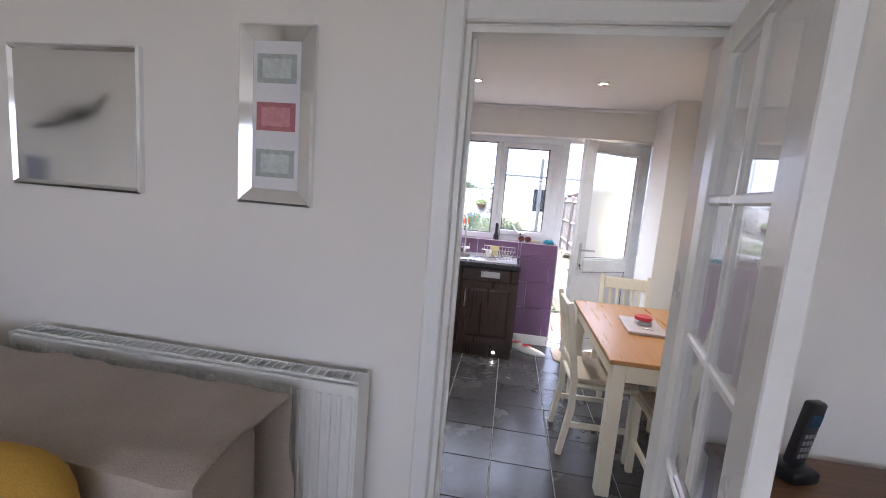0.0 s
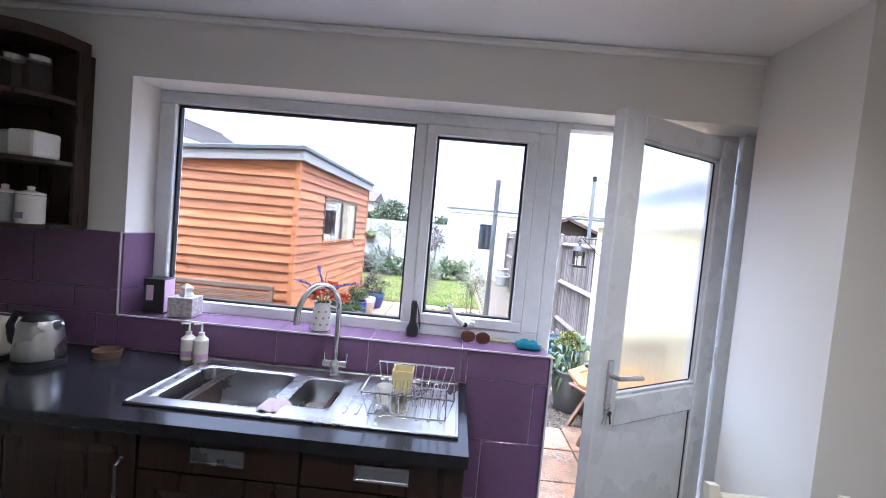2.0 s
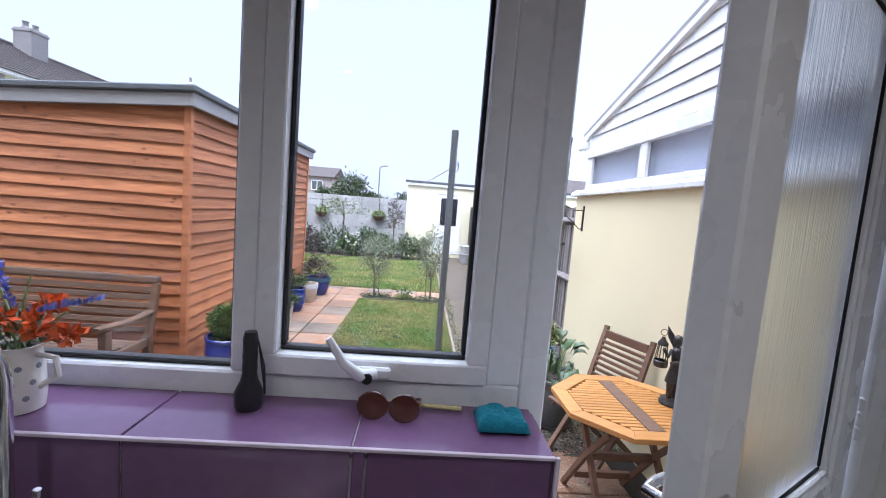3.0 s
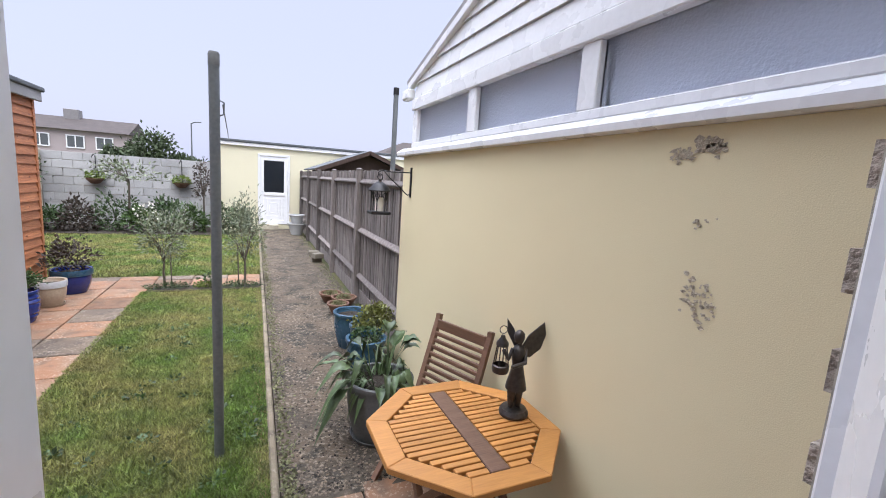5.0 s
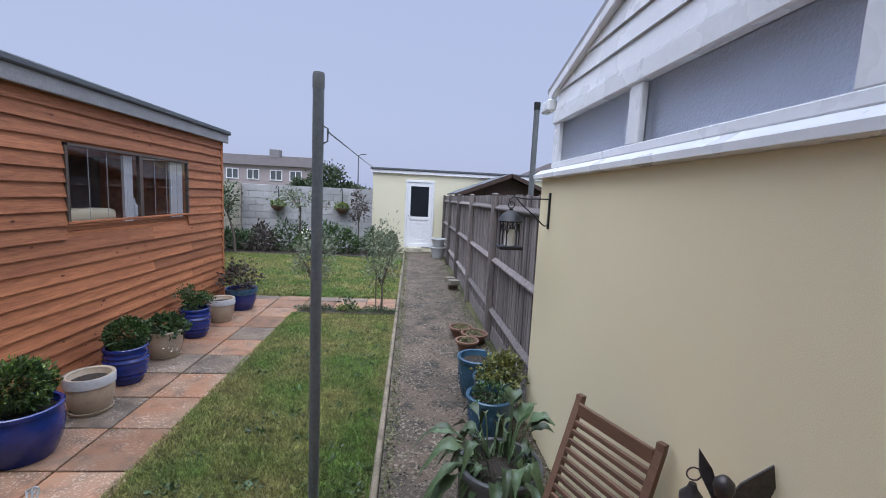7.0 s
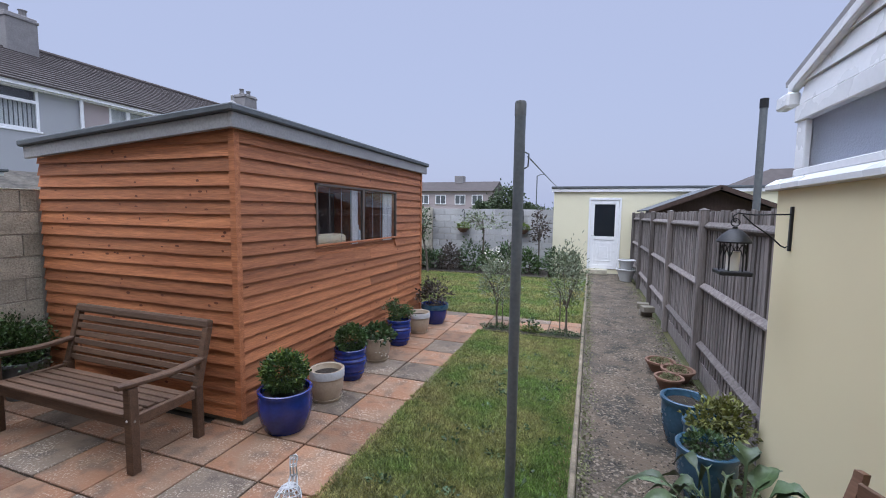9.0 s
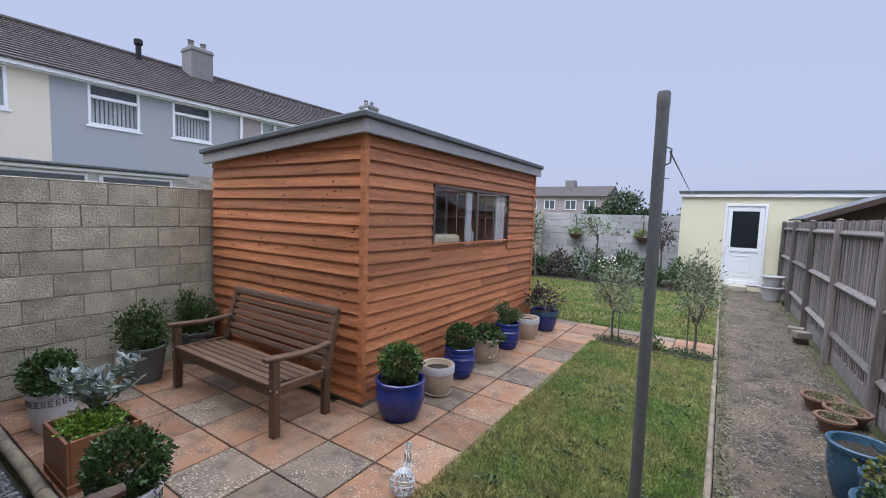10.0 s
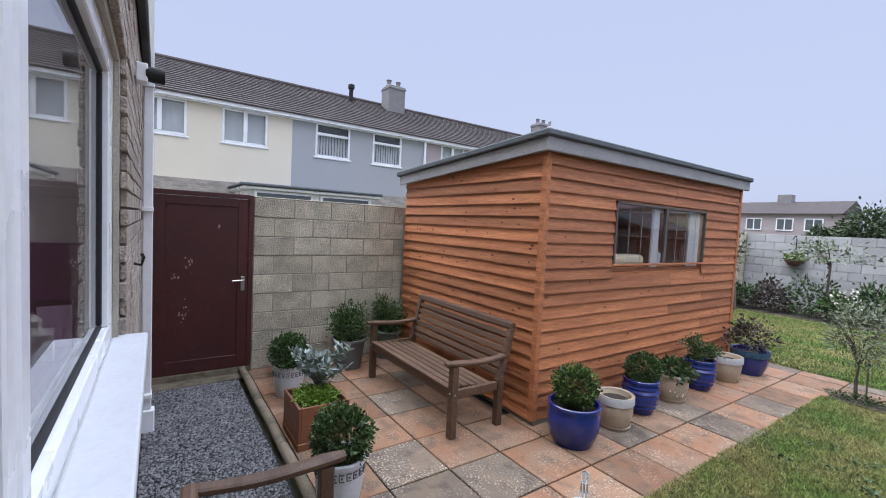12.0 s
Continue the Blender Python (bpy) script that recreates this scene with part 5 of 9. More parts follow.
tagged(part("leaves", lb, LILY_LEAF, lp, "drooping arrow-shaped green leaves", smooth=True), kind="stuff")

PATHPOTS = "pots along the path"
for k, (x, y, rt, h) in enumerate(((1.69, 7.86, 0.165, 0.36), (1.79, 8.20, 0.165, 0.36), (1.70, 8.57, 0.165, 0.38))):
    p = pot_plant(x, y, ("slate-blue glazed pot with low green leaves", "slate-blue glazed pot with yellow-green shrub", "slate-blue glazed pot, nearly empty")[k], group=PATHPOTS)
    pot_body(p, rt * 0.72, rt, h, TEAL_GLAZE, lip=0.016, belly=0.02)
    if k == 0:
        crown(p, "foliage", (0, 0, 0.37), (0.15, 0.15, 0.06), 420, 0.03, 0.02, DEEP_LEAF, 41)
    if k == 1:
        crown(p, "foliage", (0.03, 0, 0.41), (0.23, 0.23, 0.12), 950, 0.042, 0.022, YELLOW_LEAF, 42, clumps=26)
for k, (x, y, r) in enumerate(((1.77, 9.70, 0.13), (1.90, 9.98, 0.16), (1.76, 10.22, 0.15))):
    p = pot_plant(x, y, "shallow terracotta bowl of mossy succulents", group=PATHPOTS)
    b = lathe([(0, 0), (r * 0.62, 0), (r, 0.11), (r + 0.012, 0.115), (r + 0.012, 0.135), (r - 0.012, 0.135), (r - 0.02, 0.10), (0, 0.10)], 24)
    part("bowl", b, TERRACOTTA, p, smooth=True)
    crown(p, "succulents", (0, 0, 0.12), (r * 0.85, r * 0.85, 0.045), 420, 0.018, 0.014, MOSS, 50 + k, shell=0.1)
p = pot_plant(1.90, 17.35, "two stacked pale cream stone-look pots", "plant pot", PATHPOTS)
pot_body(p, 0.15, 0.24, 0.34, PALE_RIM, lip=0.03)
pot_body(p, 0.13, 0.20, 0.30, PALE_RIM, lip=0.03, z0=0.29)
for (x, y, z, r) in ((1.93, 13.15, 0, 6), (1.90, 13.30, 0.101, -8), (1.94, 13.02, 0.101, 20)):
    thing("loose_block", box(-0.10, 0.10, -0.08, 0.08, 0, 0.10, bevel=0.008), KERB, "loose concrete block stacked beside the fence", "block", "loose blocks", m=pose(x, y, G + z, 0, 0, r))

# lantern on a scroll bracket
ln_o = empty("garden_lantern", pose(1.765, 7.91, 1.245) @ Matrix.Diagonal((1.18, 1.18, 1.18, 1)), "black metal lantern with arched sides on a wall bracket", "lantern")
part("base", box(-0.072, 0.072, -0.072, 0.072, 0, 0.022, bevel=0.004), BLACK_IRON, ln_o)
for a in range(6):
    t_ = a * math.pi / 3
    part("post", tube([(0.06 * math.cos(t_), 0.06 * math.sin(t_), 0.022), (0.06 * math.cos(t_), 0.06 * math.sin(t_), 0.165)], 0.004, 6), BLACK_IRON, ln_o)
    x1, y1, x2, y2 = 0.06 * math.cos(t_), 0.06 * math.sin(t_), 0.06 * math.cos(t_ + math.pi / 3), 0.06 * math.sin(t_ + math.pi / 3)
    mx, my = (x1 + x2) / 2, (y1 + y2) / 2
    part("arch", tube([(x1, y1, 0.09), (x1 * 0.8 + x2 * 0.2, y1 * 0.8 + y2 * 0.2, 0.125), (mx, my, 0.155), (x1 * 0.2 + x2 * 0.8, y1 * 0.2 + y2 * 0.8, 0.125), (x2, y2, 0.09)], 0.003, 5), BLACK_IRON, ln_o)
part("roof", lathe([(0.078, 0.165), (0.08, 0.172), (0.062, 0.20), (0.035, 0.225), (0.012, 0.237), (0.012, 0.247), (0, 0.25)], 18), BLACK_IRON, ln_o, smooth=True)
part("candle", lathe([(0, 0.022), (0.03, 0.022), (0.03, 0.12), (0, 0.122)], 16), BLOOM, ln_o, "cream pillar candle", smooth=True)
part("hanging_ring", tube(arc(0, 0, 0.27, 0.02, 0, 360, 12)[:-1], 0.003, 6, closed=True), BLACK_IRON, ln_o)
bk = empty("wall_bracket", None, "black scrolled iron bracket on the rendered wall", "bracket")
part("wall_plate", box(2.036, 2.049, 7.90, 7.92, 1.40, 1.66), BLACK_IRON, bk)
part("arm", tube([(2.04, 7.91, 1.615), (1.86, 7.91, 1.61), (1.775, 7.91, 1.62), (1.75, 7.91, 1.60), (1.757, 7.91, 1.568), (1.772, 7.91, 1.575)], 0.005, 6), BLACK_IRON, bk)
part("scroll", tube([(2.04, 7.91, 1.43), (2.02, 7.91, 1.42), (2.0, 7.91, 1.43), (1.94, 7.91, 1.49), (1.86, 7.91, 1.55), (1.80, 7.91, 1.61)], 0.0045, 6), BLACK_IRON, bk)

# clothes-line poles and line
cp = empty("clothes_pole", pose(0.59, 7.03, G), "grey metal clothes-line post set in the lawn", "pole")
part("tube", lathe([(0, -0.05), (0.027, -0.05), (0.027, 2.28), (0, 2.28)], 16), GALV, cp, smooth=True)
part("cap", lathe([(0.0285, 2.275), (0.0285, 2.335), (0.025, 2.345), (0, 2.347)], 16), PLASTIC_GREY, cp, "dark plastic cap", smooth=True)
part("cleat", tube([(0.027, 0, 2.02), (0.045, 0, 2.03), (0.047, 0, 2.09), (0.028, 0, 2.10)], 0.004, 6), GALV, cp)
cp2 = empty("clothes_pole", pose(2.34, 9.45, G), "grey metal post beyond the fence", "pole")
part("tube", lathe([(0, -0.05), (0.03, -0.05), (0.03, 2.78), (0, 2.78)], 16), GALV, cp2, smooth=True)
part("cap", lathe([(0.034, 2.76), (0.034, 2.84), (0, 2.85)], 16), BLACK_IRON, cp2, smooth=True)
line = thing("clothes_line", tube([(0.63, 7.05, G + 2.08), (0.50, 10.0, G + 2.16), (0.28, 14.5, G + 2.33), (0.05, 18.66, G + 2.62)], 0.004, 5), GALV, "thin washing line from the post to the garage", "line")

# wire bird on the patio
wo = bmesh.new()
bmesh.ops.create_uvsphere(wo, u_segments=12, v_segments=8, radius=1)
for v in wo.verts:
    x, y, z = v.co
    v.co = Vector((x * 0.075, y * 0.11, 0.085 + z * 0.085 + max(0, -y) * 0.05))
tube([(0, 0.09, 0.10), (0, 0.14, 0.15), (0, 0.13, 0.22), (0, 0.15, 0.26), (0, 0.19, 0.25)], 0.022, 6, wo, radii=[0.035, 0.022, 0.02, 0.026, 0.006])
wob = thing("bird_ornament", wo, PALE_RIM, "small openwork wire bird standing on the patio", "ornament", m=pose(-0.69, 6.84, G, 0, 0, 25))
wfm = wob.modifiers.new("wire", "WIREFRAME")
wfm.thickness = 0.008

# ---- olive trees and the far border ----


def stem_tree(x, y, trunk_h, r, label, seed, crown_r, crown_h, leaves, leaf, lw, material, name="olive_tree", category="tree", group="", clumps=40, lean=0.0):
    rnd = random.Random(seed)
    t = empty(name, pose(x, y, G), label, category, group)
    tr = bmesh.new()
    top = Vector((lean, 0, trunk_h))
    tube([(0, 0, -0.03), (lean * 0.3 + rnd.gauss(0, 0.01), rnd.gauss(0, 0.01), trunk_h * 0.5), top], r, 8, tr, radii=[r * 1.3, r, r * 0.8])
    for i in range(9):
        a = rnd.uniform(0, 6.28)
        k = rnd.uniform(0.45, 0.95)
        tip = top + Vector((math.cos(a) * crown_r * k, math.sin(a) * crown_r * k, crown_h * rnd.uniform(0.25, 0.95)))
        tube([top - Vector((0, 0, 0.05)), top.lerp(tip, 0.45) + Vector((0, 0, 0.05)), tip], r * 0.4, 5, tr, radii=[r * 0.6, r * 0.35, r * 0.12])
    part("trunk", tr, BARK, t)
    crown(t, "crown", (lean, 0, trunk_h + crown_h * 0.5), (crown_r, crown_r, crown_h * 0.6), leaves, leaf, lw, material, seed, clumps=clumps)
    return t


stem_tree(-0.41, 11.42, 0.42, 0.016, "young olive tree with a round silvery crown", 61, 0.36, 0.72, 1500, 0.06, 0.016, OLIVE_LEAF, group="olive trees")
stem_tree(0.64, 11.50, 0.40, 0.016, "young olive tree with a tall silvery crown", 62, 0.34, 0.90, 1600, 0.06, 0.016, OLIVE_LEAF, group="olive trees")
for (x, y) in ((-0.33, 11.45), (0.55, 11.53)):
    thing("plant_stake", tube([(x, y, G - 0.03), (x - 0.01, y, G + 0.62)], 0.009, 6), BARK, "thin wooden stake beside an olive tree", "stake", "olive stakes")
low = empty("border_planting", pose(0.15, 11.25, G), "low mat of green edging plants under the olives", "plants")
for k, (dx, dy, rx, ry) in enumerate(((-0.5, 0.05, 0.35, 0.15), (0.0, 0.05, 0.25, 0.12), (0.45, 0.0, 0.35, 0.14))):
    crown(low, "foliage", (dx, dy, 0.03), (rx, ry, 0.07), 700, 0.03, 0.014, DEEP_LEAF if k != 1 else BOX_TIP, 70 + k, shell=0.1)
crown(low, "rose_sprig", (-0.02, -0.02, 0.14), (0.16, 0.14, 0.13), 110, 0.045, 0.028, DEEP_LEAF, 77, clumps=7)

border = (
    (-3.9, 17.6, 0.55, 0.55, DEEP_LEAF, "dark rounded evergreen shrub"), (-3.2, 17.5, 0.50, 0.62, DARK_LEAF, "purple-brown leafed shrub"),
    (-2.5, 17.6, 0.55, 0.80, DEEP_LEAF, "tall dark green border shrub"), (-1.9, 17.3, 0.45, 0.55, BOX_LEAF, "bushy green border shrub"),
    (-1.35, 17.7, 0.50, 0.75, DEEP_LEAF, "tall dark green border shrub"), (-0.75, 17.5, 0.45, 0.62, BOX_LEAF, "bushy green border shrub"),
    (-0.05, 17.9, 0.42, 0.62, DEEP_LEAF, "dark rosemary-like shrub"), (0.45, 18.1, 0.30, 0.50, OLIVE_LEAF, "grey-green grassy clump"))
for k, (x, y, r, h, mt, lab) in enumerate(border):
    sh_ = empty("shrub", pose(x, y, G), lab + " in the far bed", "shrub", "far border shrubs")
    crown(sh_, "foliage", (0, 0, h * 0.55), (r, r * 0.8, h * 0.75), 900, 0.10, 0.045, mt, 90 + k, clumps=24)
    part("stems", tube([(0, 0, -0.03), (0.02, 0, h * 0.5)], 0.02, 6), BARK, sh_)
bl = empty("flowering_plant", pose(-1.7, 17.05, G), "white-flowered plant at the lawn's edge", "plant")
part("stems", tube([(0, 0, -0.02), (0.0, 0.03, 0.5)], 0.012, 6), LILY_STEM, bl)
crown(bl, "bloom_cluster", (0, 0, 0.55), (0.35, 0.2, 0.25), 60, 0.06, 0.06, BLOOM, 111, shell=0.3)
stem_tree(-3.7, 16.75, 1.1, 0.03, "slim young tree with sparse leaves", 121, 0.35, 0.9, 420, 0.09, 0.04, DEEP_LEAF, "small_tree", group="far border trees", lean=-0.18)
stem_tree(-2.15, 17.5, 1.3, 0.028, "spreading sparse fruit tree against the wall", 122, 0.95, 0.6, 420, 0.10, 0.045, OLIVE_LEAF, "small_tree", group="far border trees", clumps=30)
stem_tree(-0.55, 18.1, 1.0, 0.025, "slim dark-leaved young tree", 123, 0.32, 1.0, 300, 0.10, 0.05, DARK_LEAF, "small_tree", group="far border trees", clumps=20)
for k, x in enumerate((-3.15, -1.15)):
    hbk = empty("hanging_basket", pose(x, 18.62, 0.93), "wall-hung basket with lime and yellow leaves", "hanging basket", "hanging baskets")
    part("basket", lathe([(0, 0), (0.10, 0.02), (0.19, 0.12), (0.20, 0.16), (0.17, 0.15), (0, 0.12)], 16), TERRACOTTA, hbk, smooth=True)
    crown(hbk, "foliage", (0, 0, 0.22), (0.26, 0.18, 0.13), 260, 0.07, 0.05, BOX_TIP, 130 + k)
    part("wall_hook", tube([(0, 0.1, 0.12), (0, 0.1, 0.75), (0.0, -0.02, 0.80), (-0.05, -0.02, 0.70)], 0.012, 6), BLACK_IRON, hbk)

# ---- garage door ----
gd = empty("garage_door", pose(0.86, 18.75, -0.08), "white plastic garage door with dark glass above a moulded panel", "door")
part("outer_frame", boxes([(0, 0.06, -0.04, 0.03, 0, 2.2), (0.87, 0.93, -0.04, 0.03, 0, 2.2), (0.06, 0.87, -0.04, 0.03, 2.13, 2.2)], 0.005), UPVC, gd)
part("leaf", boxes([(0.065, 0.17, -0.02, 0.03, 0.02, 2.12), (0.76, 0.865, -0.02, 0.03, 0.02, 2.12), (0.17, 0.76, -0.02, 0.03, 2.0, 2.12), (0.17, 0.76, -0.02, 0.03, 0.92, 1.02), (0.17, 0.76, -0.02, 0.03, 0.02, 0.14)], 0.004), UPVC, gd)
part("panel", box(0.171, 0.759, 0.0, 0.02, 0.141, 0.919), UPVC, gd)
part("panel_moulding", ring(0.24, 0.69, 0.25, 0.82, 0.03, -0.008, -0.001), UPVC, gd)
part("panel_moulding", ring(0.33, 0.60, 0.36, 0.70, 0.02, -0.008, -0.001), UPVC, gd)
part("pane", box(0.171, 0.759, 0.0, 0.01, 1.021, 1.999), mat("dark_window_glass", (0.012, 0.016, 0.022), 0.08, vary=0.1), gd, "dark window glass")
part("handle", tube([(0.115, -0.02, 1.05), (0.115, -0.06, 1.05), (0.20, -0.065, 1.05)], 0.011, 8), STEEL, gd, smooth=True)
thing("garage_step", box(0.95, 1.45, 18.40, 18.73, G, G + 0.14, bevel=0.01), BLOCK, "concrete step below the garage door", "step")

# ---- red side door, downpipe, security light ----
rd = empty("side_gate", pose(-4.30, 4.70, G), "oxblood painted timber side door with chipped paint", "door")
part("leaf", box(-0.035, 0.0, 0.03, 0.90, 0.06, 1.93, bevel=0.004), RED_PAINT, rd)
for r in ((0.001, 0.012, 0.03, 0.13, 0.06, 1.93), (0.001, 0.012, 0.80, 0.90, 0.06, 1.93), (0.001, 0.012, 0.131, 0.799, 1.84, 1.93), (0.001, 0.012, 0.131, 0.799, 0.06, 0.20)):
    part("rail", box(*r, bevel=0.003), RED_PAINT, rd)
part("frame", boxes([(-0.06, 0.02, 0.905, 0.955, 0.0, 1.98), (-0.06, 0.02, -0.04, 0.025, 0.0, 1.98), (-0.06, 0.02, 0.025, 0.905, 1.935, 1.985)], 0.004), RED_PAINT, rd)
part("sill_block", boxes([(-0.06, 0.03, -0.04, 0.96, -0.05, 0.055), (0.0305, 0.20, -0.04, 0.96, -0.05, -0.008)], 0.004), PATH_KERB, rd, "concrete threshold")
part("handle_plate", box(0.013, 0.019, 0.835, 0.875, 0.92, 1.08, bevel=0.002), STEEL, rd)
part("handle", tube([(0.02, 0.855, 1.04), (0.06, 0.855, 1.04), (0.065, 0.83, 1.04), (0.065, 0.745, 1.035)], 0.009, 8), STEEL, rd, smooth=True)
cb = bmesh.new()
rc = random.Random(3)
for (y, z, w) in ((0.30, 0.72, 0.05), (0.29, 0.68, 0.04), (0.22, 1.10, 0.03), (0.32, 1.22, 0.05), (0.36, 1.26, 0.03), (0.62, 1.62, 0.015)):
    for i in range(7):
        yy, zz, r = y + rc.gauss(0, w * 0.5), z + rc.gauss(0, w * 0.8), rc.uniform(0.002, 0.009)
        cb.faces.new([cb.verts.new((0.0008, yy + r * math.cos(a), zz + 1.6 * r * math.sin(a))) for a in (0, 1.1, 2.2, 3.2, 4.3, 5.3)])
tagged(part("paint_chip", cb, CHIPPED, rd, "flakes of missing paint"), kind="stuff")
dpp = empty("downpipe", None, "white square rainwater downpipe on the brick wall", "pipe")
part("pipe", box(-3.28, -3.215, 4.672, 4.737, G + 0.16, 5.2, bevel=0.006), UPVC, dpp)
for z in (0.06, 1.55, 2.5):
    part("clip", box(-3.31, -3.185, 4.645, 4.742, z, z + 0.035, bevel=0.004), UPVC, dpp)
part("shoe", box(-3.295, -3.20, 4.66, 4.76, G - 0.03, G + 0.159, bevel=0.008), UPVC, dpp)
slt = empty("security_light", pose(-2.0, 4.67, 2.28), "black security light on the brick wall", "lamp")
part("mount", box(-0.03, 0.03, -0.005, 0.05, -0.05, 0.05, bevel=0.006), UPVC, slt)
part("lamp_head", lathe([(0, 0), (0.035, 0), (0.040, 0.03), (0.040, 0.085), (0.035, 0.085), (0, 0.07)], 16, pose(0, 0.04, 0.0, -90, 0, 0)), BLACK_IRON, slt, smooth=True)
thing("wall_hook", tube([(-1.9, 4.66, 1.28), (-1.9, 4.70, 1.27), (-1.9, 4.71, 1.31), (-1.9, 4.70, 1.33)], 0.008, 6), BLACK_IRON, "small rusty hook in the brickwork", "hook")

# ---- neighbouring houses ----
GREY_RENDER = mat("blue_grey_render", (0.36, 0.37, 0.388), 0.92, vary=0.03, scale=0.8, fine=30, bump=0.2)
PINK_RENDER = mat("mauve_grey_render", (0.36, 0.31, 0.31), 0.92, vary=0.04, scale=0.8, fine=30, bump=0.2)
ROOF_TILE = mat("brown_concrete_tile", (0.060, 0.048, 0.045), 0.9, vary=0.25, scale=1.5, fine=12, bump=0.3, second=(0.036, 0.031, 0.030))
STONE_CHIM = mat("chimney_brick", (0.23, 0.22, 0.22), 0.95, vary=0.15, scale=4, fine=30, bump=0.5)
STONE_BAND = mat("coursed_stone", (0.36, 0.32, 0.275), 0.95, vary=0.25, scale=2.5, fine=9, bump=0.6, second=(0.22, 0.205, 0.19), amount=0.8, grain=(1, 1, 3.5), sharp=0.12)
CURTAIN = mat("net_curtain", (0.56, 0.59, 0.60), 0.95, vary=0.2, scale=2, fine=18, grain=(6, 6, 0.4), second=(0.36, 0.39, 0.41))
# flat dark grey that paints the unlit rooms behind the neighbours' windows
DARK_ROOM = mat("painted_dim_room", (0.10, 0.11, 0.12), 0.9)
HX, RX, EZ, RZ = -14.0, -17.6, 5.05, 7.05
y_lines = (-14.0, -3.0, 3.2, 8.48, 13.75, 19.0, 26.0, 33.0)
HOUSE_CREAM = mat("house_cream_render", (0.70, 0.645, 0.53), 0.92, vary=0.05, scale=0.8, fine=30, bump=0.2)
renders = (PINK_RENDER, GREY_RENDER, HOUSE_CREAM, GREY_RENDER, PINK_RENDER, HOUSE_CREAM, GREY_RENDER)
names_ = ("mauve-grey", "blue-grey", "cream", "blue-grey", "mauve-grey", "cream", "blue-grey")


def house_window(parent, y0, y1, z0, z1, split, curtain):
    w = part("window", box(HX - 0.06, HX + 0.03, y0 - 0.06, y1 + 0.06, z0 - 0.06, z0 - 0.001, bevel=0.01), UPVC, parent, "white plastic window")
    bars = [(HX - 0.05, HX + 0.015, y0, y0 + 0.07, z0, z1), (HX - 0.05, HX + 0.015, y1 - 0.07, y1, z0, z1), (HX - 0.05, HX + 0.015, y0 + 0.07, y1 - 0.07, z0, z0 + 0.07), (HX - 0.05, HX + 0.015, y0 + 0.07, y1 - 0.07, z1 - 0.07, z1)]
    if split == "v":
        bars.append((HX - 0.05, HX + 0.02, y0 * 0.5 + y1 * 0.5 - 0.06, y0 * 0.5 + y1 * 0.5 + 0.06, z0 + 0.07, z1 - 0.07))
    else:
        bars.append((HX - 0.05, HX + 0.02, y0 + 0.07, y1 - 0.07, z1 - 0.42, z1 - 0.33))
    part("frame", boxes(bars, 0.008), UPVC, w)
    part("curtain", boxes([(HX - 0.14, HX - 0.13, y0, y1, z0, z1)] if split == "v" else [(HX - 0.14 - 0.01 * (k % 2), HX - 0.13, y0 + (y1 - y0) * k / 12 + 0.01, y0 + (y1 - y0) * (k + 0.8) / 12, z0, z1 - 0.38) for k in range(12)]), CURTAIN, w, "pale net curtain or blind")
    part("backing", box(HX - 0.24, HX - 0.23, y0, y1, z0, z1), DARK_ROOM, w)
    part("pane", box(HX - 0.03, HX - 0.022, y0 + 0.06, y1 - 0.06, z0 + 0.06, z1 - 0.06), CLEAR, w)


def row_house(a, b, material, word, wins):
    h = empty("terraced_house", None, word + " rendered terraced house with brown tiled roof", "house", "houses beyond the block wall")
    # wall with window openings
    gaps = [w[:4] for w in wins]
    part("wall", plate([a, b] + [v for g in gaps for v in g[:2]], [-0.3, EZ] + [v for g in gaps for v in g[2:]], gaps, HX - 0.28, HX, "yzx"), material, h)
    part("rear_wall", boxes([(2 * RX - HX, 2 * RX - HX + 0.2, a, b, -0.3, EZ)]), material, h)
    part("ground_floor_band", box(HX + 0.002, HX + 0.03, a + 0.02, b - 0.02, -0.3, 2.58), STONE_BAND, h, "stone-faced lower storey")
    for w in wins:
        house_window(h, *w)
    part("fascia", box(HX + 0.10, HX + 0.18, a, b, EZ - 0.16, EZ - 0.05), UPVC, h, "white fascia and gutter")
    part("soffit", box(HX, HX + 0.10, a, b, EZ - 0.20, EZ - 0.16), UPVC, h)
    # roof: courses of tiles as overlapping strips
    n = 17
    rf = bmesh.new()
    for side in (1, -1):
        for i in range(n):
            f0, f1 = i / n, (i + 1) / n
            xa, xb = HX + 0.22 + (RX - HX - 0.22) * f0, HX + 0.22 + (RX - HX - 0.22) * f1
            za, zb = EZ - 0.05 + (RZ - EZ) * f0, EZ - 0.05 + (RZ - EZ) * f1
            if side < 0:
                xa, xb = 2 * RX - xa, 2 * RX - xb
            vs = [rf.verts.new(v) for v in ((xa, a, za + 0.05), (xa, b, za + 0.05), (xb, b, zb + 0.012), (xb, a, zb + 0.012), (xa, a, za), (xa, b, za))]
            rf.faces.new(vs[:4])
            rf.faces.new((vs[0], vs[1], vs[5], vs[4]))
    tagged(part("roof", rf, ROOF_TILE, h, "brown concrete tiled roof"), kind="stuff")
    part("ridge", tube([(RX, a, RZ - 0.04), (RX, b, RZ - 0.04)], 0.11, 10), ROOF_TILE, h)
    part("gable_end", prism([(HX - 0.2, EZ - 0.1), (RX, RZ - 0.1), (2 * RX - HX + 0.2, EZ - 0.1)], 0, 0.2, Matrix(((1, 0, 0, 0), (0, 0, 1, b - 0.25), (0, 1, 0, 0), (0, 0, 0, 1)))), material, h)
    return h


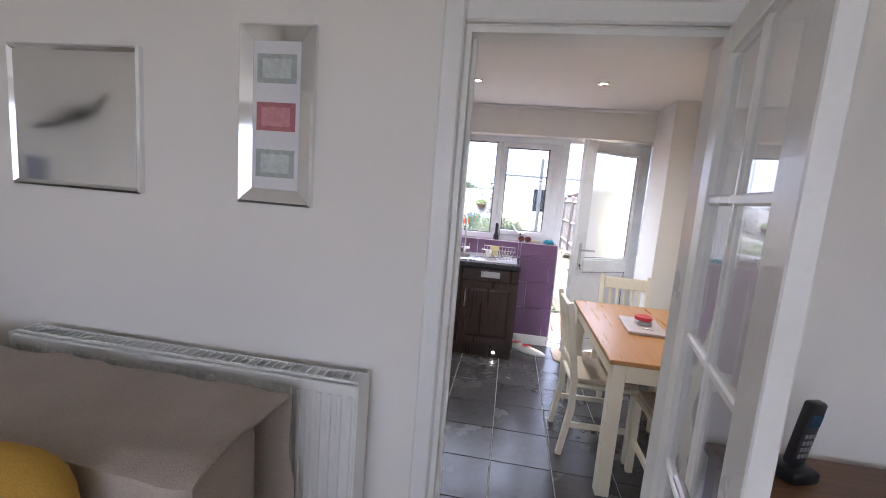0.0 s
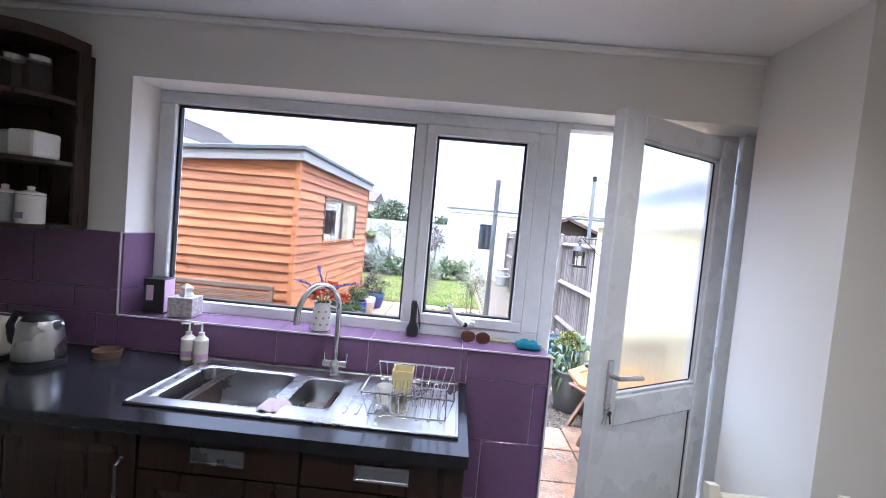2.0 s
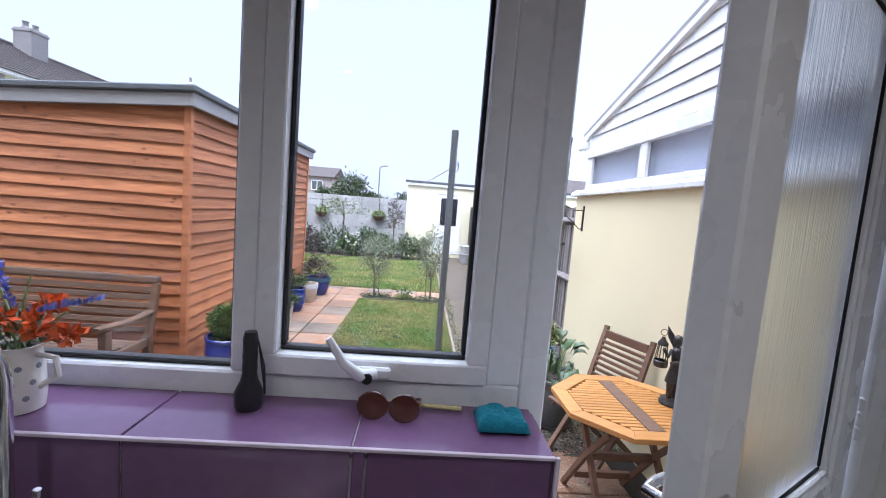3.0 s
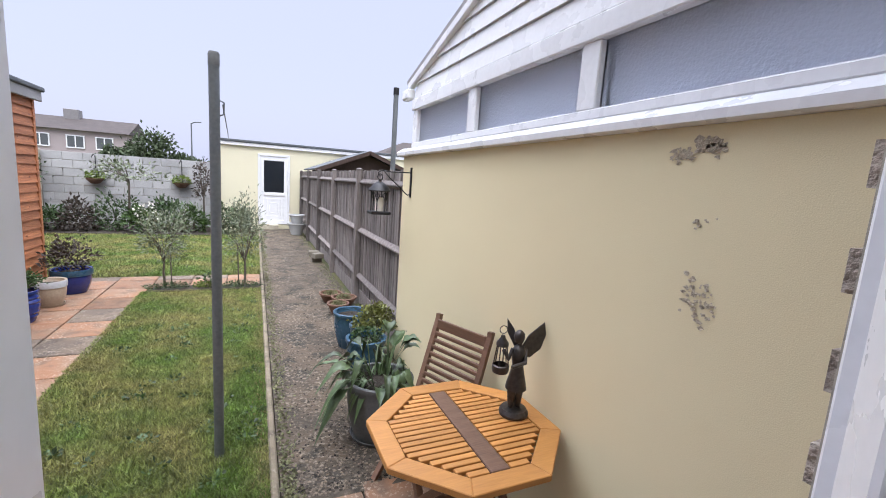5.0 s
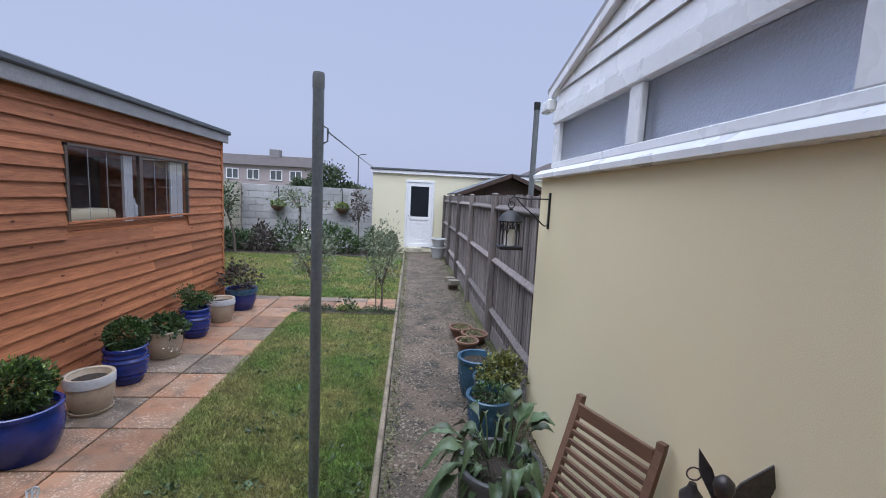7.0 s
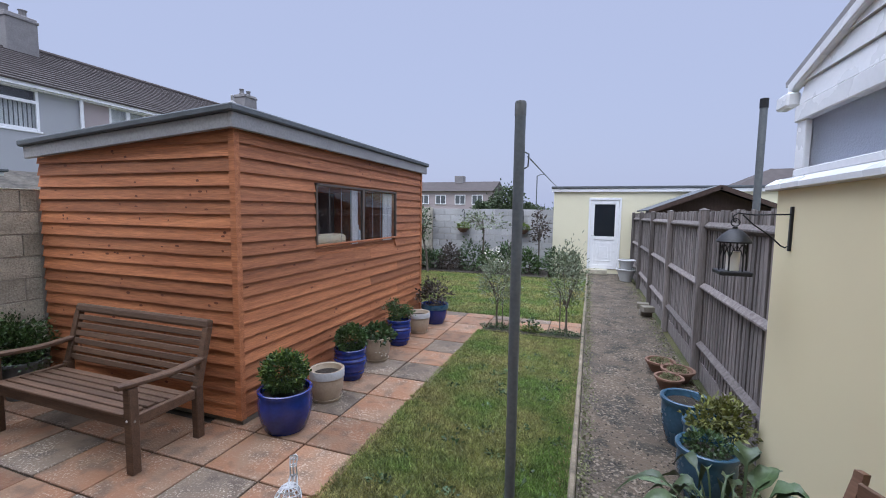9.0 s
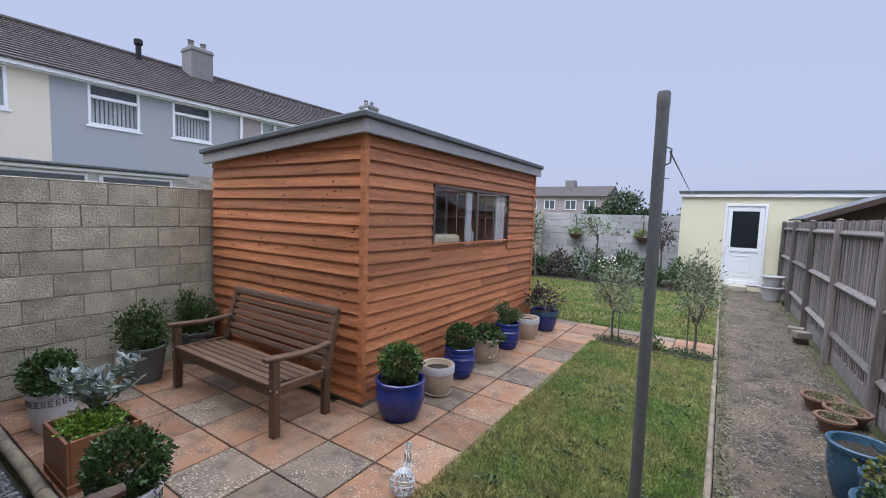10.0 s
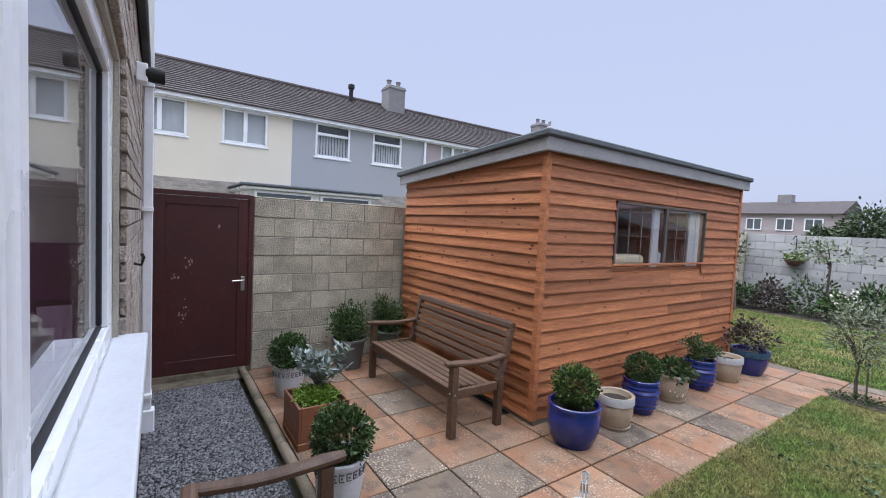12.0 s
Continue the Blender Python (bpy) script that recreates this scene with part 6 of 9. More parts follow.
homes = []
W2 = {2: [(4.10, 5.45, 3.82, 4.86, "v", 0), (6.38, 7.70, 3.80, 4.86, "v", 0)], 3: [(9.27, 10.52, 3.74, 4.90, "h", 0), (11.42, 12.64, 3.74, 4.90, "h", 0)], 4: [(14.5, 15.7, 3.9, 4.9, "v", 0), (16.6, 17.8, 3.9, 4.9, "v", 0)]}
for k in range(7):
    a, b = y_lines[k], y_lines[k + 1]
    wins = W2.get(k) or [(a + 1.0, a + 2.2, 3.85, 4.9, "v", 0), (a + 3.3, a + 4.5, 3.85, 4.9, "v", 0)]
    homes.append(row_house(a, b, renders[k], names_[k], wins))


def chimney(parent, x, y, z0, z1):
    c = part("chimney", box(x - 0.38, x + 0.38, y - 0.42, y + 0.42, z0, z1, bevel=0.02), STONE_CHIM, parent, "brick chimney stack")
    part("chimney_band", box(x - 0.41, x + 0.41, y - 0.45, y + 0.45, z1 - 0.16, z1 - 0.08, bevel=0.01), STONE_CHIM, c)
    for d in (-0.25, 0.22):
        part("chimney_pot", lathe([(0.12, 0), (0.14, 0.04), (0.10, 0.08), (0.10, 0.24), (0.13, 0.28), (0.09, 0.30), (0, 0.3)], 14, pose(x, y + d, z1)), STONE_CHIM, c, smooth=True)


chimney(homes[3], RX + 0.5, 13.75, 6.0, 7.78)
chimney(homes[5], RX + 0.5, 23.5, 6.0, 7.78)
part("flue", lathe([(0.09, 0), (0.09, 0.75), (0.14, 0.80), (0.14, 0.95), (0.08, 1.0), (0, 1.0)], 12, pose(RX + 0.5, 11.7, 6.5)), BLACK_IRON, homes[3], "dark flue pipe", smooth=True)
part("downpipe", lathe([(0.05, 0), (0.05, 4.9), (0, 4.9)], 10, pose(HX + 0.07, 13.68, 0)), UPVC, homes[3], "white downpipe")
ext = empty("house_extension", None, "flat-roofed white-trimmed extension behind the wall", "extension")
part("wall", box(-13.9, -11.6, 6.75, 10.4, -0.3, 2.268), UPVC, ext)
part("fascia", box(-13.9, -11.42, 6.6, 10.6, 2.27, 2.36, bevel=0.02), UPVC, ext)
part("roof", box(-13.9, -11.36, 6.54, 10.66, 2.362, 2.44, bevel=0.02), FELT, ext)
part("window_frame", boxes([(-11.59, -11.5, 6.9, 8.5, 1.2, 2.262), (-11.59, -11.5, 8.7, 10.3, 1.2, 2.262)], 0.02), UPVC, ext)
# opaque panes with the room's dimness put into their colour
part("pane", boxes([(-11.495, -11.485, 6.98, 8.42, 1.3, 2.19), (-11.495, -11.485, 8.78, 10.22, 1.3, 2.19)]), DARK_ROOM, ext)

far = empty("far_house", None, "distant grey terraced houses with brown roof", "house")
part("wall", box(-40, -11.7, 60, 68, -0.3, 4.62), PINK_RENDER, far)
rfm = bmesh.new()
vs = [rfm.verts.new(v) for v in ((-40, 59.6, 4.55), (-11.4, 59.6, 4.55), (-11.4, 64, 6.1), (-40, 64, 6.1), (-40, 68.4, 4.55), (-11.4, 68.4, 4.55))]
rfm.faces.new((vs[0], vs[1], vs[2], vs[3])), rfm.faces.new((vs[3], vs[2], vs[5], vs[4])), rfm.faces.new((vs[1], vs[5], vs[2])), rfm.faces.new((vs[0], vs[3], vs[4])), rfm.faces.new((vs[0], vs[4], vs[5], vs[1]))
part("roof", rfm, ROOF_TILE, far)
part("chimney", box(-17.9, -16.6, 63.3, 64.5, 5.6, 6.9, bevel=0.03), STONE_CHIM, far)
for x in (-38, -35.5, -32.5, -30, -27, -24.6, -21.3, -18.8, -16.0, -13.6):
    w = part("window", boxes([(x - 0.75, x + 0.75, 59.9, 59.99, 2.75, 2.85), (x - 0.75, x + 0.75, 59.9, 59.99, 3.95, 4.05), (x - 0.75, x - 0.65, 59.9, 59.99, 2.85, 3.95), (x + 0.65, x + 0.75, 59.9, 59.99, 2.85, 3.95), (x - 0.05, x + 0.05, 59.9, 59.99, 2.85, 3.95)]), UPVC, far)
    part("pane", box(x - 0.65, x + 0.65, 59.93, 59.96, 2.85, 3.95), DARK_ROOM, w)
nb = empty("neighbour_shed", None, "dark timber shed roof beyond the fence", "shed")
NB_WOOD = mat("dark_stained_boards", (0.060, 0.036, 0.028), 0.8, vary=0.25, scale=3, fine=20, grain=(8, 8, 0.8))
part("wall", box(2.42, 4.9, 16.2, 18.4, -0.3, 1.72), NB_WOOD, nb)
part("gable", prism([(2.42, 1.721), (4.9, 1.721), (3.66, 2.20)], 0, 0.08, Matrix(((1, 0, 0, 0), (0, 0, 1, 16.2), (0, 1, 0, 0), (0, 0, 0, 1)))), NB_WOOD, nb, "dark boarded gable")
for s_ in (-1, 1):
    lean_ = s_ * math.degrees(math.atan(0.57 / 1.44))
    part("roof", box(0, s_ * 1.56, 15.95, 18.6, 0.0, 0.035, pose(3.66, 0, 2.275, 0, lean_, 0)), FELT, nb, "dark felt roof slope")
    part("bargeboard", box(0, s_ * 1.55, 15.90, 15.945, -0.07, 0.03, pose(3.66, 0, 2.275, 0, lean_, 0)), NB_WOOD, nb)
bg = empty("far_bungalow", None, "distant bungalow roof beyond the garage", "house")
part("wall", box(16.3, 29.3, 60, 68, -0.3, 5.0), CREAM_PALE, bg)
rb = bmesh.new()
vs = [rb.verts.new(v) for v in ((15.9, 59.6, 5.0), (29.7, 59.6, 5.0), (25.3, 64, 7.2), (20.3, 64, 7.2), (15.9, 68.4, 5.0), (29.7, 68.4, 5.0))]
rb.faces.new((vs[0], vs[1], vs[2], vs[3])), rb.faces.new((vs[3], vs[2], vs[5], vs[4])), rb.faces.new((vs[0], vs[3], vs[4])), rb.faces.new((vs[1], vs[5], vs[2]))
part("roof", rb, ROOF_TILE, bg)
slamp = empty("street_lamp", pose(-4.2, 47, -0.3), "tall grey street lamp beyond the wall", "street lamp")
part("column", lathe([(0.07, 0), (0.05, 5.6), (0, 5.62)], 10), GALV, slamp, smooth=True)
part("lamp_arm", tube([(0, 0, 5.58), (0.3, 0, 5.72), (0.75, 0, 5.75)], 0.05, 6), GALV, slamp)
for k, (x, y, r, h) in enumerate(((-6.3, 42, 1.7, 4.3), (-8.6, 44, 1.2, 3.2), (-4.3, 43, 1.4, 2.7), (-1.2, 45, 1.3, 3.0))):
    t = empty("tree", pose(x, y, -0.3), "distant bushy tree behind the garden wall", "tree", "far trees")
    part("trunk", tube([(0, 0, 0), (0.1, 0, h * 0.5)], 0.12, 8, radii=[0.16, 0.09]), BARK, t)
    crown(t, "crown", (0, 0, h * 0.66), (r, r, h * 0.38), 2400, 0.26, 0.16, TREE_LEAF, 140 + k, clumps=42)
van = empty("caravan", pose(-11.6, 27, -0.3), "white caravan roof showing above the wall", "caravan")
part("body", box(-2.0, 2.0, -1, 1, 0.5, 2.75, bevel=0.3, segments=4), UPVC, van, smooth=True)
part("wheel", lathe([(0, 0), (0.3, 0), (0.3, 0.2), (0, 0.2)], 16, pose(0, -1.0, 0.3, 90, 0, 0)), RUBBER, van)
hdg = empty("hedge", pose(-2.0, 38, -0.3), "distant dark hedge behind the garden wall", "hedge")
crown(hdg, "foliage", (0, 0, 1.2), (5.5, 0.8, 1.25), 2600, 0.22, 0.13, TREE_LEAF, 150, shell=0.3)

# ---- kitchen ----
BLACK_TOP = mat("black_granite_laminate", (0.014, 0.014, 0.017), 0.16, vary=0.3, scale=30, fine=300, bump=0.02, second=(0.03, 0.03, 0.035))
OAK = mat("honey_oak_top", (0.42, 0.205, 0.070), 0.3, vary=0.1, scale=3, fine=14, bump=0.05, second=(0.34, 0.155, 0.05), grain=(10, 0.7, 10))
CREAM_PAINT = mat("cream_chair_paint", (0.80, 0.74, 0.60), 0.42, vary=0.03, scale=4, fine=60, bump=0.05)
CUSHION = mat("oatmeal_cushion", (0.50, 0.43, 0.33), 0.95, vary=0.1, fine=240, bump=0.4)
CERAMIC = mat("white_ceramic", (0.78, 0.76, 0.71), 0.22, vary=0.03, scale=6, bump=0.0)
SOFT_PRINT = mat("blue_grey_print", (0.26, 0.28, 0.34), 0.5, vary=0.1)
BLACK_PLASTIC = mat("black_plastic", (0.02, 0.02, 0.022), 0.4, vary=0.1)
PINK_PAPER = mat("pink_packaging", (0.62, 0.42, 0.58), 0.5, vary=0.1, scale=8)
TEAL_CLOTH = mat("teal_cloth", (0.02, 0.24, 0.33), 0.9, vary=0.2, fine=180, bump=0.4)
RED_WAX = mat("red_wax", (0.50, 0.02, 0.04), 0.35, vary=0.1)
ORANGE_PETAL = mat("orange_petal", (0.75, 0.14, 0.03), 0.6, vary=0.15, island=0.25)
BLUE_PETAL = mat("blue_petal", (0.20, 0.25, 0.72), 0.6, vary=0.15, island=0.3)
YELLOW_SPONGE = mat("pale_yellow_plastic", (0.66, 0.56, 0.28), 0.6, vary=0.08)
AMBER_LENS = mat("brown_lens", (0.09, 0.03, 0.025), 0.1, vary=0.1)
CLAY = TERRACOTTA

lamps_at = ((-0.20, 3.51), (0.755, 3.465), (0.75, 2.55), (-0.20, 2.55))
for (x, y) in lamps_at:
    sp_ = empty("ceiling_spotlight", pose(x, y, CEIL), "recessed chrome ceiling spotlight, switched on", "ceiling light", "kitchen spotlights")
    part("bezel", lathe([(0.030, -0.004), (0.034, -0.010), (0.043, -0.008), (0.046, -0.001), (0.046, 0.0)], 24), CHROME, sp_, smooth=True)
    part("bulb", lathe([(0, -0.006), (0.02, -0.006), (0.029, -0.003)], 20), LAMP_GLOW, sp_, "glowing bulb face")
    lm = new("spotlight_beam", bpy.data.lights.new("spotlight_beam", "SPOT"))
    lm.data.energy, lm.data.color, lm.data.spot_size, lm.data.spot_blend, lm.data.shadow_soft_size = 4.8, (1.0, 0.94, 0.88), radians(138), 0.8, 0.03
    lm.matrix_world = Matrix.Translation((x, y, CEIL - 0.02))


def shaker_door(parent, x0, x1, z0, z1, y, handle=None, name="door"):
    d = part(name, plate([x0, x0 + 0.055, x1 - 0.055, x1], [z0, z0 + 0.055, z1 - 0.055, z1], [(x0 + 0.055, x1 - 0.055, z0 + 0.055, z1 - 0.055)], y, y + 0.02, "xzy"), DARK_WOOD, parent)
    part("panel", box(x0 + 0.0555, x1 - 0.0555, y + 0.009, y + 0.02, z0 + 0.0555, z1 - 0.0555), DARK_WOOD, d)
    if x1 - x0 > 0.2 and z1 - z0 > 0.3:
        fb = boxes([(x0 + 0.085, x1 - 0.085, y + 0.003, y + 0.0088, z0 + 0.085, z1 - 0.085)])
        for v in fb.verts:
            if v.co.y > y + 0.005:
                v.co.x += 0.022 if v.co.x > (x0 + x1) / 2 else -0.022
                v.co.z += 0.022 if v.co.z > (z0 + z1) / 2 else -0.022
        part("raised_field", fb, DARK_WOOD, d)
    if handle:
        hx, h0, h1 = handle
        part("handle", tube([(hx, y - 0.002, h0), (hx, y - 0.026, h0 + 0.01), (hx, y - 0.026, h1 - 0.01), (hx, y - 0.002, h1)], 0.006, 8), STEEL, d, "brushed steel bar handle", smooth=True)
    return d


def base_unit(x0, x1, drawer, hside, label):
    u = empty("base_cabinet", None, label, "cabinet", "kitchen base units")
    part("body", boxes([(x0, x0 + 0.018, 3.805, 4.36, 0.13, 0.858), (x1 - 0.018, x1, 3.805, 4.36, 0.13, 0.858), (x0 + 0.018, x1 - 0.018, 3.805, 4.36, 0.13, 0.148), (x0 + 0.018, x1 - 0.018, 4.35, 4.36, 0.148, 0.858)]), DARK_WOOD, u)
    ztop = 0.725 if drawer else 0.85
    hx = x1 - 0.045 if hside > 0 else x0 + 0.045
    shaker_door(u, x0 + 0.003, x1 - 0.003, 0.145, ztop, 3.783, (hx, ztop - 0.25, ztop - 0.09))
    if drawer:
        d = part("drawer_front", box(x0 + 0.003, x1 - 0.003, 3.783, 3.803, 0.731, 0.85, bevel=0.003), DARK_WOOD, u)
        c = (x0 + x1) / 2
        part("cup_handle", boxes([(c - 0.085, c + 0.085, 3.776, 3.7825, 0.768, 0.776), (c - 0.085, c + 0.085, 3.776, 3.7825, 0.812, 0.822), (c - 0.085, c - 0.073, 3.776, 3.7825, 0.776, 0.812), (c + 0.073, c + 0.085, 3.776, 3.7825, 0.776, 0.812), (c - 0.073, c + 0.073, 3.780, 3.7825, 0.776, 0.812)], 0.001), STEEL, d, "recessed brushed steel cup handle")
    return u


base_unit(-0.215, 0.295, True, -1, "dark walnut sink cabinet with drawer front and panelled door")
base_unit(-0.735, -0.218, True, 1, "dark walnut cabinet with drawer front and panelled door")
base_unit(-1.255, -0.738, False, 1, "dark walnut cabinet with a tall panelled door")
base_unit(-1.775, -1.258, False, -1, "dark walnut cabinet with a tall panelled door")
base_unit(-2.295, -1.778, False, 1, "dark walnut cabinet with a tall panelled door")
plinth = thing("plinth", box(-2.29, 0.29, 3.85, 3.868, 0.0, 0.128), DARK_WOOD, "dark walnut plinth below the base units", "plinth")
for x in (-1.31, -0.83, -0.35, 0.13):
    pln = part("plinth_light", lathe([(0, -0.003), (0.014, -0.003), (0.017, 0.0), (0, 0.0)], 14, pose(x, 3.85, 0.05, 90, 0, 180)), CHROME, plinth, "small round plinth light")
    part("lens", lathe([(0, 0.0032), (0.010, 0.0032), (0.010, 0.002)], 12, pose(x, 3.85, 0.05, 90, 0, 0)), PLINTH_GLOW, pln, "glowing lens")
SX, SXX, SYY0, SYY1 = -0.84, 0.265, 3.845, 4.315
thing("worktop", plate([-2.295, SX + 0.03, SXX - 0.03, 0.30], [3.745, SYY0 + 0.03, SYY1 - 0.03, 4.349], [(SX + 0.03, SXX - 0.03, SYY0 + 0.03, SYY1 - 0.03)], 0.860, 0.90, "xyz"), BLACK_TOP, "polished black laminate worktop over the base units", "worktop")

sink = empty("kitchen_sink", None, "stainless steel one-and-a-half bowl sink with drainer", "sink")
b1 = (-0.79, -0.40, 3.905, 4.235)
b2 = (-0.355, -0.185, 3.945, 4.225)
Z0 = 0.906
rim = boxes([
    (SX, SXX, SYY0, b1[2], 0.9015, Z0), (SX, SXX, b1[3], SYY1, 0.9015, Z0), (SX, b1[0], b1[2], b1[3], 0.9015, Z0), (b1[1], b2[0], b1[2], b1[3], 0.9015, Z0),
    (b2[0], b2[1], b1[2], b2[2], 0.9015, Z0), (b2[0], b2[1], b2[3], b1[3], 0.9015, Z0), (b2[1], SXX, b1[2], b1[3], 0.9015, Z0)])
part("rim", rim, STEEL, sink)
part("raised_edge", boxes([(SX - 0.004, SXX + 0.004, SYY0 - 0.004, SYY0 + 0.006, 0.9015, 0.911), (SX - 0.004, SXX + 0.004, SYY1 - 0.006, SYY1 + 0.004, 0.9015, 0.911), (SX - 0.004, SX + 0.006, SYY0 + 0.006, SYY1 - 0.006, 0.9015, 0.911), (SXX - 0.006, SXX + 0.004, SYY0 + 0.006, SYY1 - 0.006, 0.9015, 0.911)], 0.003), STEEL, sink)


def bowl(b, depth, name):
    x0, x1, y0, y1 = b
    bm = bmesh.new()
    def loop(i, z, r):
        out = []
        for (cx, cy, a0) in ((x1 - i - r, y1 - i - r, 0), (x0 + i + r, y1 - i - r, 90), (x0 + i + r, y0 + i + r, 180), (x1 - i - r, y0 + i + r, 270)):
            for k in range(5):
                a = radians(a0 + 90 * k / 4)
                out.append(bm.verts.new((cx + r * math.cos(a), cy + r * math.sin(a), z)))
        return out
    rings = [loop(-0.006, Z0 + 0.001, 0.012), loop(0.004, Z0 - 0.004, 0.04), loop(0.012, Z0 - depth * 0.85, 0.05), loop(0.035, Z0 - depth, 0.05), loop(0.08, Z0 - depth - 0.004, 0.003)]
    for a, c in zip(rings, rings[1:]):
        for k in range(20):
            bm.faces.new((a[k], a[(k + 1) % 20], c[(k + 1) % 20], c[k]))
    bm.faces.new(rings[-1])
    o = part(name, bm, STEEL, sink, smooth=True)
    cx, cy = (x0 + x1) / 2, (y0 + y1) / 2
    part("waste", lathe([(0, 0.004), (0.03, 0.004), (0.038, 0.001), (0.04, -0.002)], 20, pose(cx, cy, Z0 - depth)), CHROME, o, smooth=True)


bowl(b1, 0.155, "main_bowl")
bowl(b2, 0.11, "half_bowl")
for i in range(9):
    part("drainer_rib", box(-0.135 + i * 0.042, -0.123 + i * 0.042, 3.93, 4.22, Z0, Z0 + 0.0035, bevel=0.0015), STEEL, sink)
tap = empty("kitchen_tap", pose(-0.262, 4.270, 0.906), "chrome swan-neck mixer tap with two lever handles", "tap")
part("base", lathe([(0, 0), (0.028, 0), (0.028, 0.008), (0.02, 0.014), (0.02, 0.06), (0.016, 0.07), (0, 0.072)], 20), CHROME, tap, smooth=True)
ax, ay = -0.44, -0.90
pts = [(0, 0, 0.06), (0, 0, 0.28)] + [(ax * (0.115 - 0.115 * math.cos(radians(a))), ay * (0.115 - 0.115 * math.cos(radians(a))), 0.28 + 0.115 * math.sin(radians(a))) for a in range(15, 181, 15)] + [(ax * 0.23, ay * 0.23, 0.255)]
part("spout", tube(pts, 0.0115, 14), CHROME, tap, smooth=True)
for s in (-1, 1):
    part("valve", lathe([(0, 0), (0.015, 0), (0.015, 0.035), (0, 0.036)], 14, pose(s * 0.016, 0, 0.052, 0, s * 90, 0)), CHROME, tap, smooth=True)
    part("lever", tube([(s * 0.045, 0, 0.055), (s * 0.05, 0, 0.10)], 0.006, 8), CHROME, tap, smooth=True)

rack = empty("dish_rack", pose(0.09, 4.05, 0.912), "chrome wire dish rack on the sink's drainer", "dish rack")
RW, RD, RH = 0.155, 0.165, 0.095
part("top_wire", tube([(-RW, -RD, RH), (RW, -RD, RH), (RW, RD, RH), (-RW, RD, RH)], 0.004, 6, closed=True), CHROME, rack)
part("bottom_wire", tube([(-RW * 0.85, -RD * 0.85, 0.012), (RW * 0.85, -RD * 0.85, 0.012), (RW * 0.85, RD * 0.85, 0.012), (-RW * 0.85, RD * 0.85, 0.012)], 0.003, 6, closed=True), CHROME, rack)
for i in range(11):
    x = -RW + 2 * RW * i / 10
    part("wire", tube([(x, -RD, RH), (x * 0.85, -RD * 0.85, 0.012), (x * 0.85, RD * 0.85, 0.012), (x, RD, RH)], 0.0018, 5), CHROME, rack)
for i in range(9):
    x = -RW * 0.75 + 1.5 * RW * i / 8
    for yv in (-0.05, 0.05):
        part("plate_prong", tube([(x - 0.012, yv, 0.012), (x - 0.007, yv, 0.065), (x + 0.007, yv, 0.065), (x + 0.012, yv, 0.012)], 0.0016, 5), CHROME, rack)
for s in (-1, 1):
    for q in (-1, 1):
        part("foot", tube([(s * 0.11, q * 0.12, 0.012), (s * 0.11, q * 0.12, 0.0)], 0.004, 6), CHROME, rack)
thing("cutlery_holder", lathe([(0.050, 0), (0.056, 0.085), (0.052, 0.085), (0.046, 0.004), (0, 0.004)], 4, pose(0.045, 4.14, 0.927, 0, 0, 45)), YELLOW_SPONGE, "pale yellow cutlery pot in the dish rack", "pot")
thing("tumbler", lathe([(0, 0), (0.026, 0), (0.03, 0.06), (0.028, 0.06), (0.024, 0.004), (0, 0.004)], 18, pose(-0.005, 4.01, 0.927)), CERAMIC, "small white cup in the dish rack", "cup", smooth=True)
cl = bmesh.new()
bmesh.ops.create_grid(cl, x_segments=18, y_segments=14, size=0.5)
for v in cl.verts:
    x, y = v.co.x * 0.15, v.co.y * 0.10
    drop = max(0, abs(x + 0.0) - 0.03)
    v.co = Vector((-0.378 + x, 3.93 + y, 0.912 + 0.006 * noise.noise((x * 40, y * 40, 0)) - drop * 0.9))
ob = thing("dish_cloth", cl, mat("pale_pink_cloth", (0.62, 0.50, 0.52), 0.95, vary=0.1, fine=200, bump=0.4), "pale pink cloth draped between the sink bowls", "cloth", smooth=True)
so = ob.modifiers.new("thickness", "SOLIDIFY")
so.thickness = 0.004

# things on the sill and worktop
SILL = 1.056
jug = empty("flower_jug", pose(-0.385, 4.43, SILL), "white printed jug of blue and orange flowers", "vase")
part("jug", lathe([(0, 0), (0.040, 0), (0.043, 0.03), (0.040, 0.09), (0.036, 0.115), (0.040, 0.128), (0.036, 0.128), (0.032, 0.11), (0.03, 0.02), (0, 0.015)], 24), CERAMIC, jug, smooth=True)
part("handle", tube([(0.036, 0, 0.11), (0.07, 0, 0.105), (0.075, 0, 0.07), (0.04, 0, 0.045)], 0.006, 8), CERAMIC, jug, smooth=True)
pt = bmesh.new()
for k in range(12):
    a = radians(200 + k * 14)
    lathe([(0, 0), (0.006, 0), (0.005, 0.0012), (0, 0.0015)], 6, pose(0, 0, 0, 0, 0, math.degrees(a)) @ pose(0.0425, 0, 0.03 + 0.03 * (k % 3), 0, 90, 0), bm=pt)
tagged(part("print", pt, SOFT_PRINT, jug, "blue sprig print"), kind="stuff")
rj = random.Random(4)
stm = bmesh.new()
for (dx, dy, h) in ((-0.10, 0, 0.20), (-0.05, 0.02, 0.23), (0.0, 0.03, 0.26), (0.10, -0.01, 0.20), (0.05, -0.03, 0.19), (0.02, -0.04, 0.18)):
    tube([(0, 0, 0.10), (dx * 0.4, dy * 0.4, h * 0.8), (dx, dy, h)], 0.002, 5, stm)
part("stems", stm, LILY_STEM, jug)
crown(jug, "green_leaves", (0, 0, 0.15), (0.06, 0.05, 0.04), 90, 0.03, 0.012, LILY_LEAF, 160, shell=0.2)
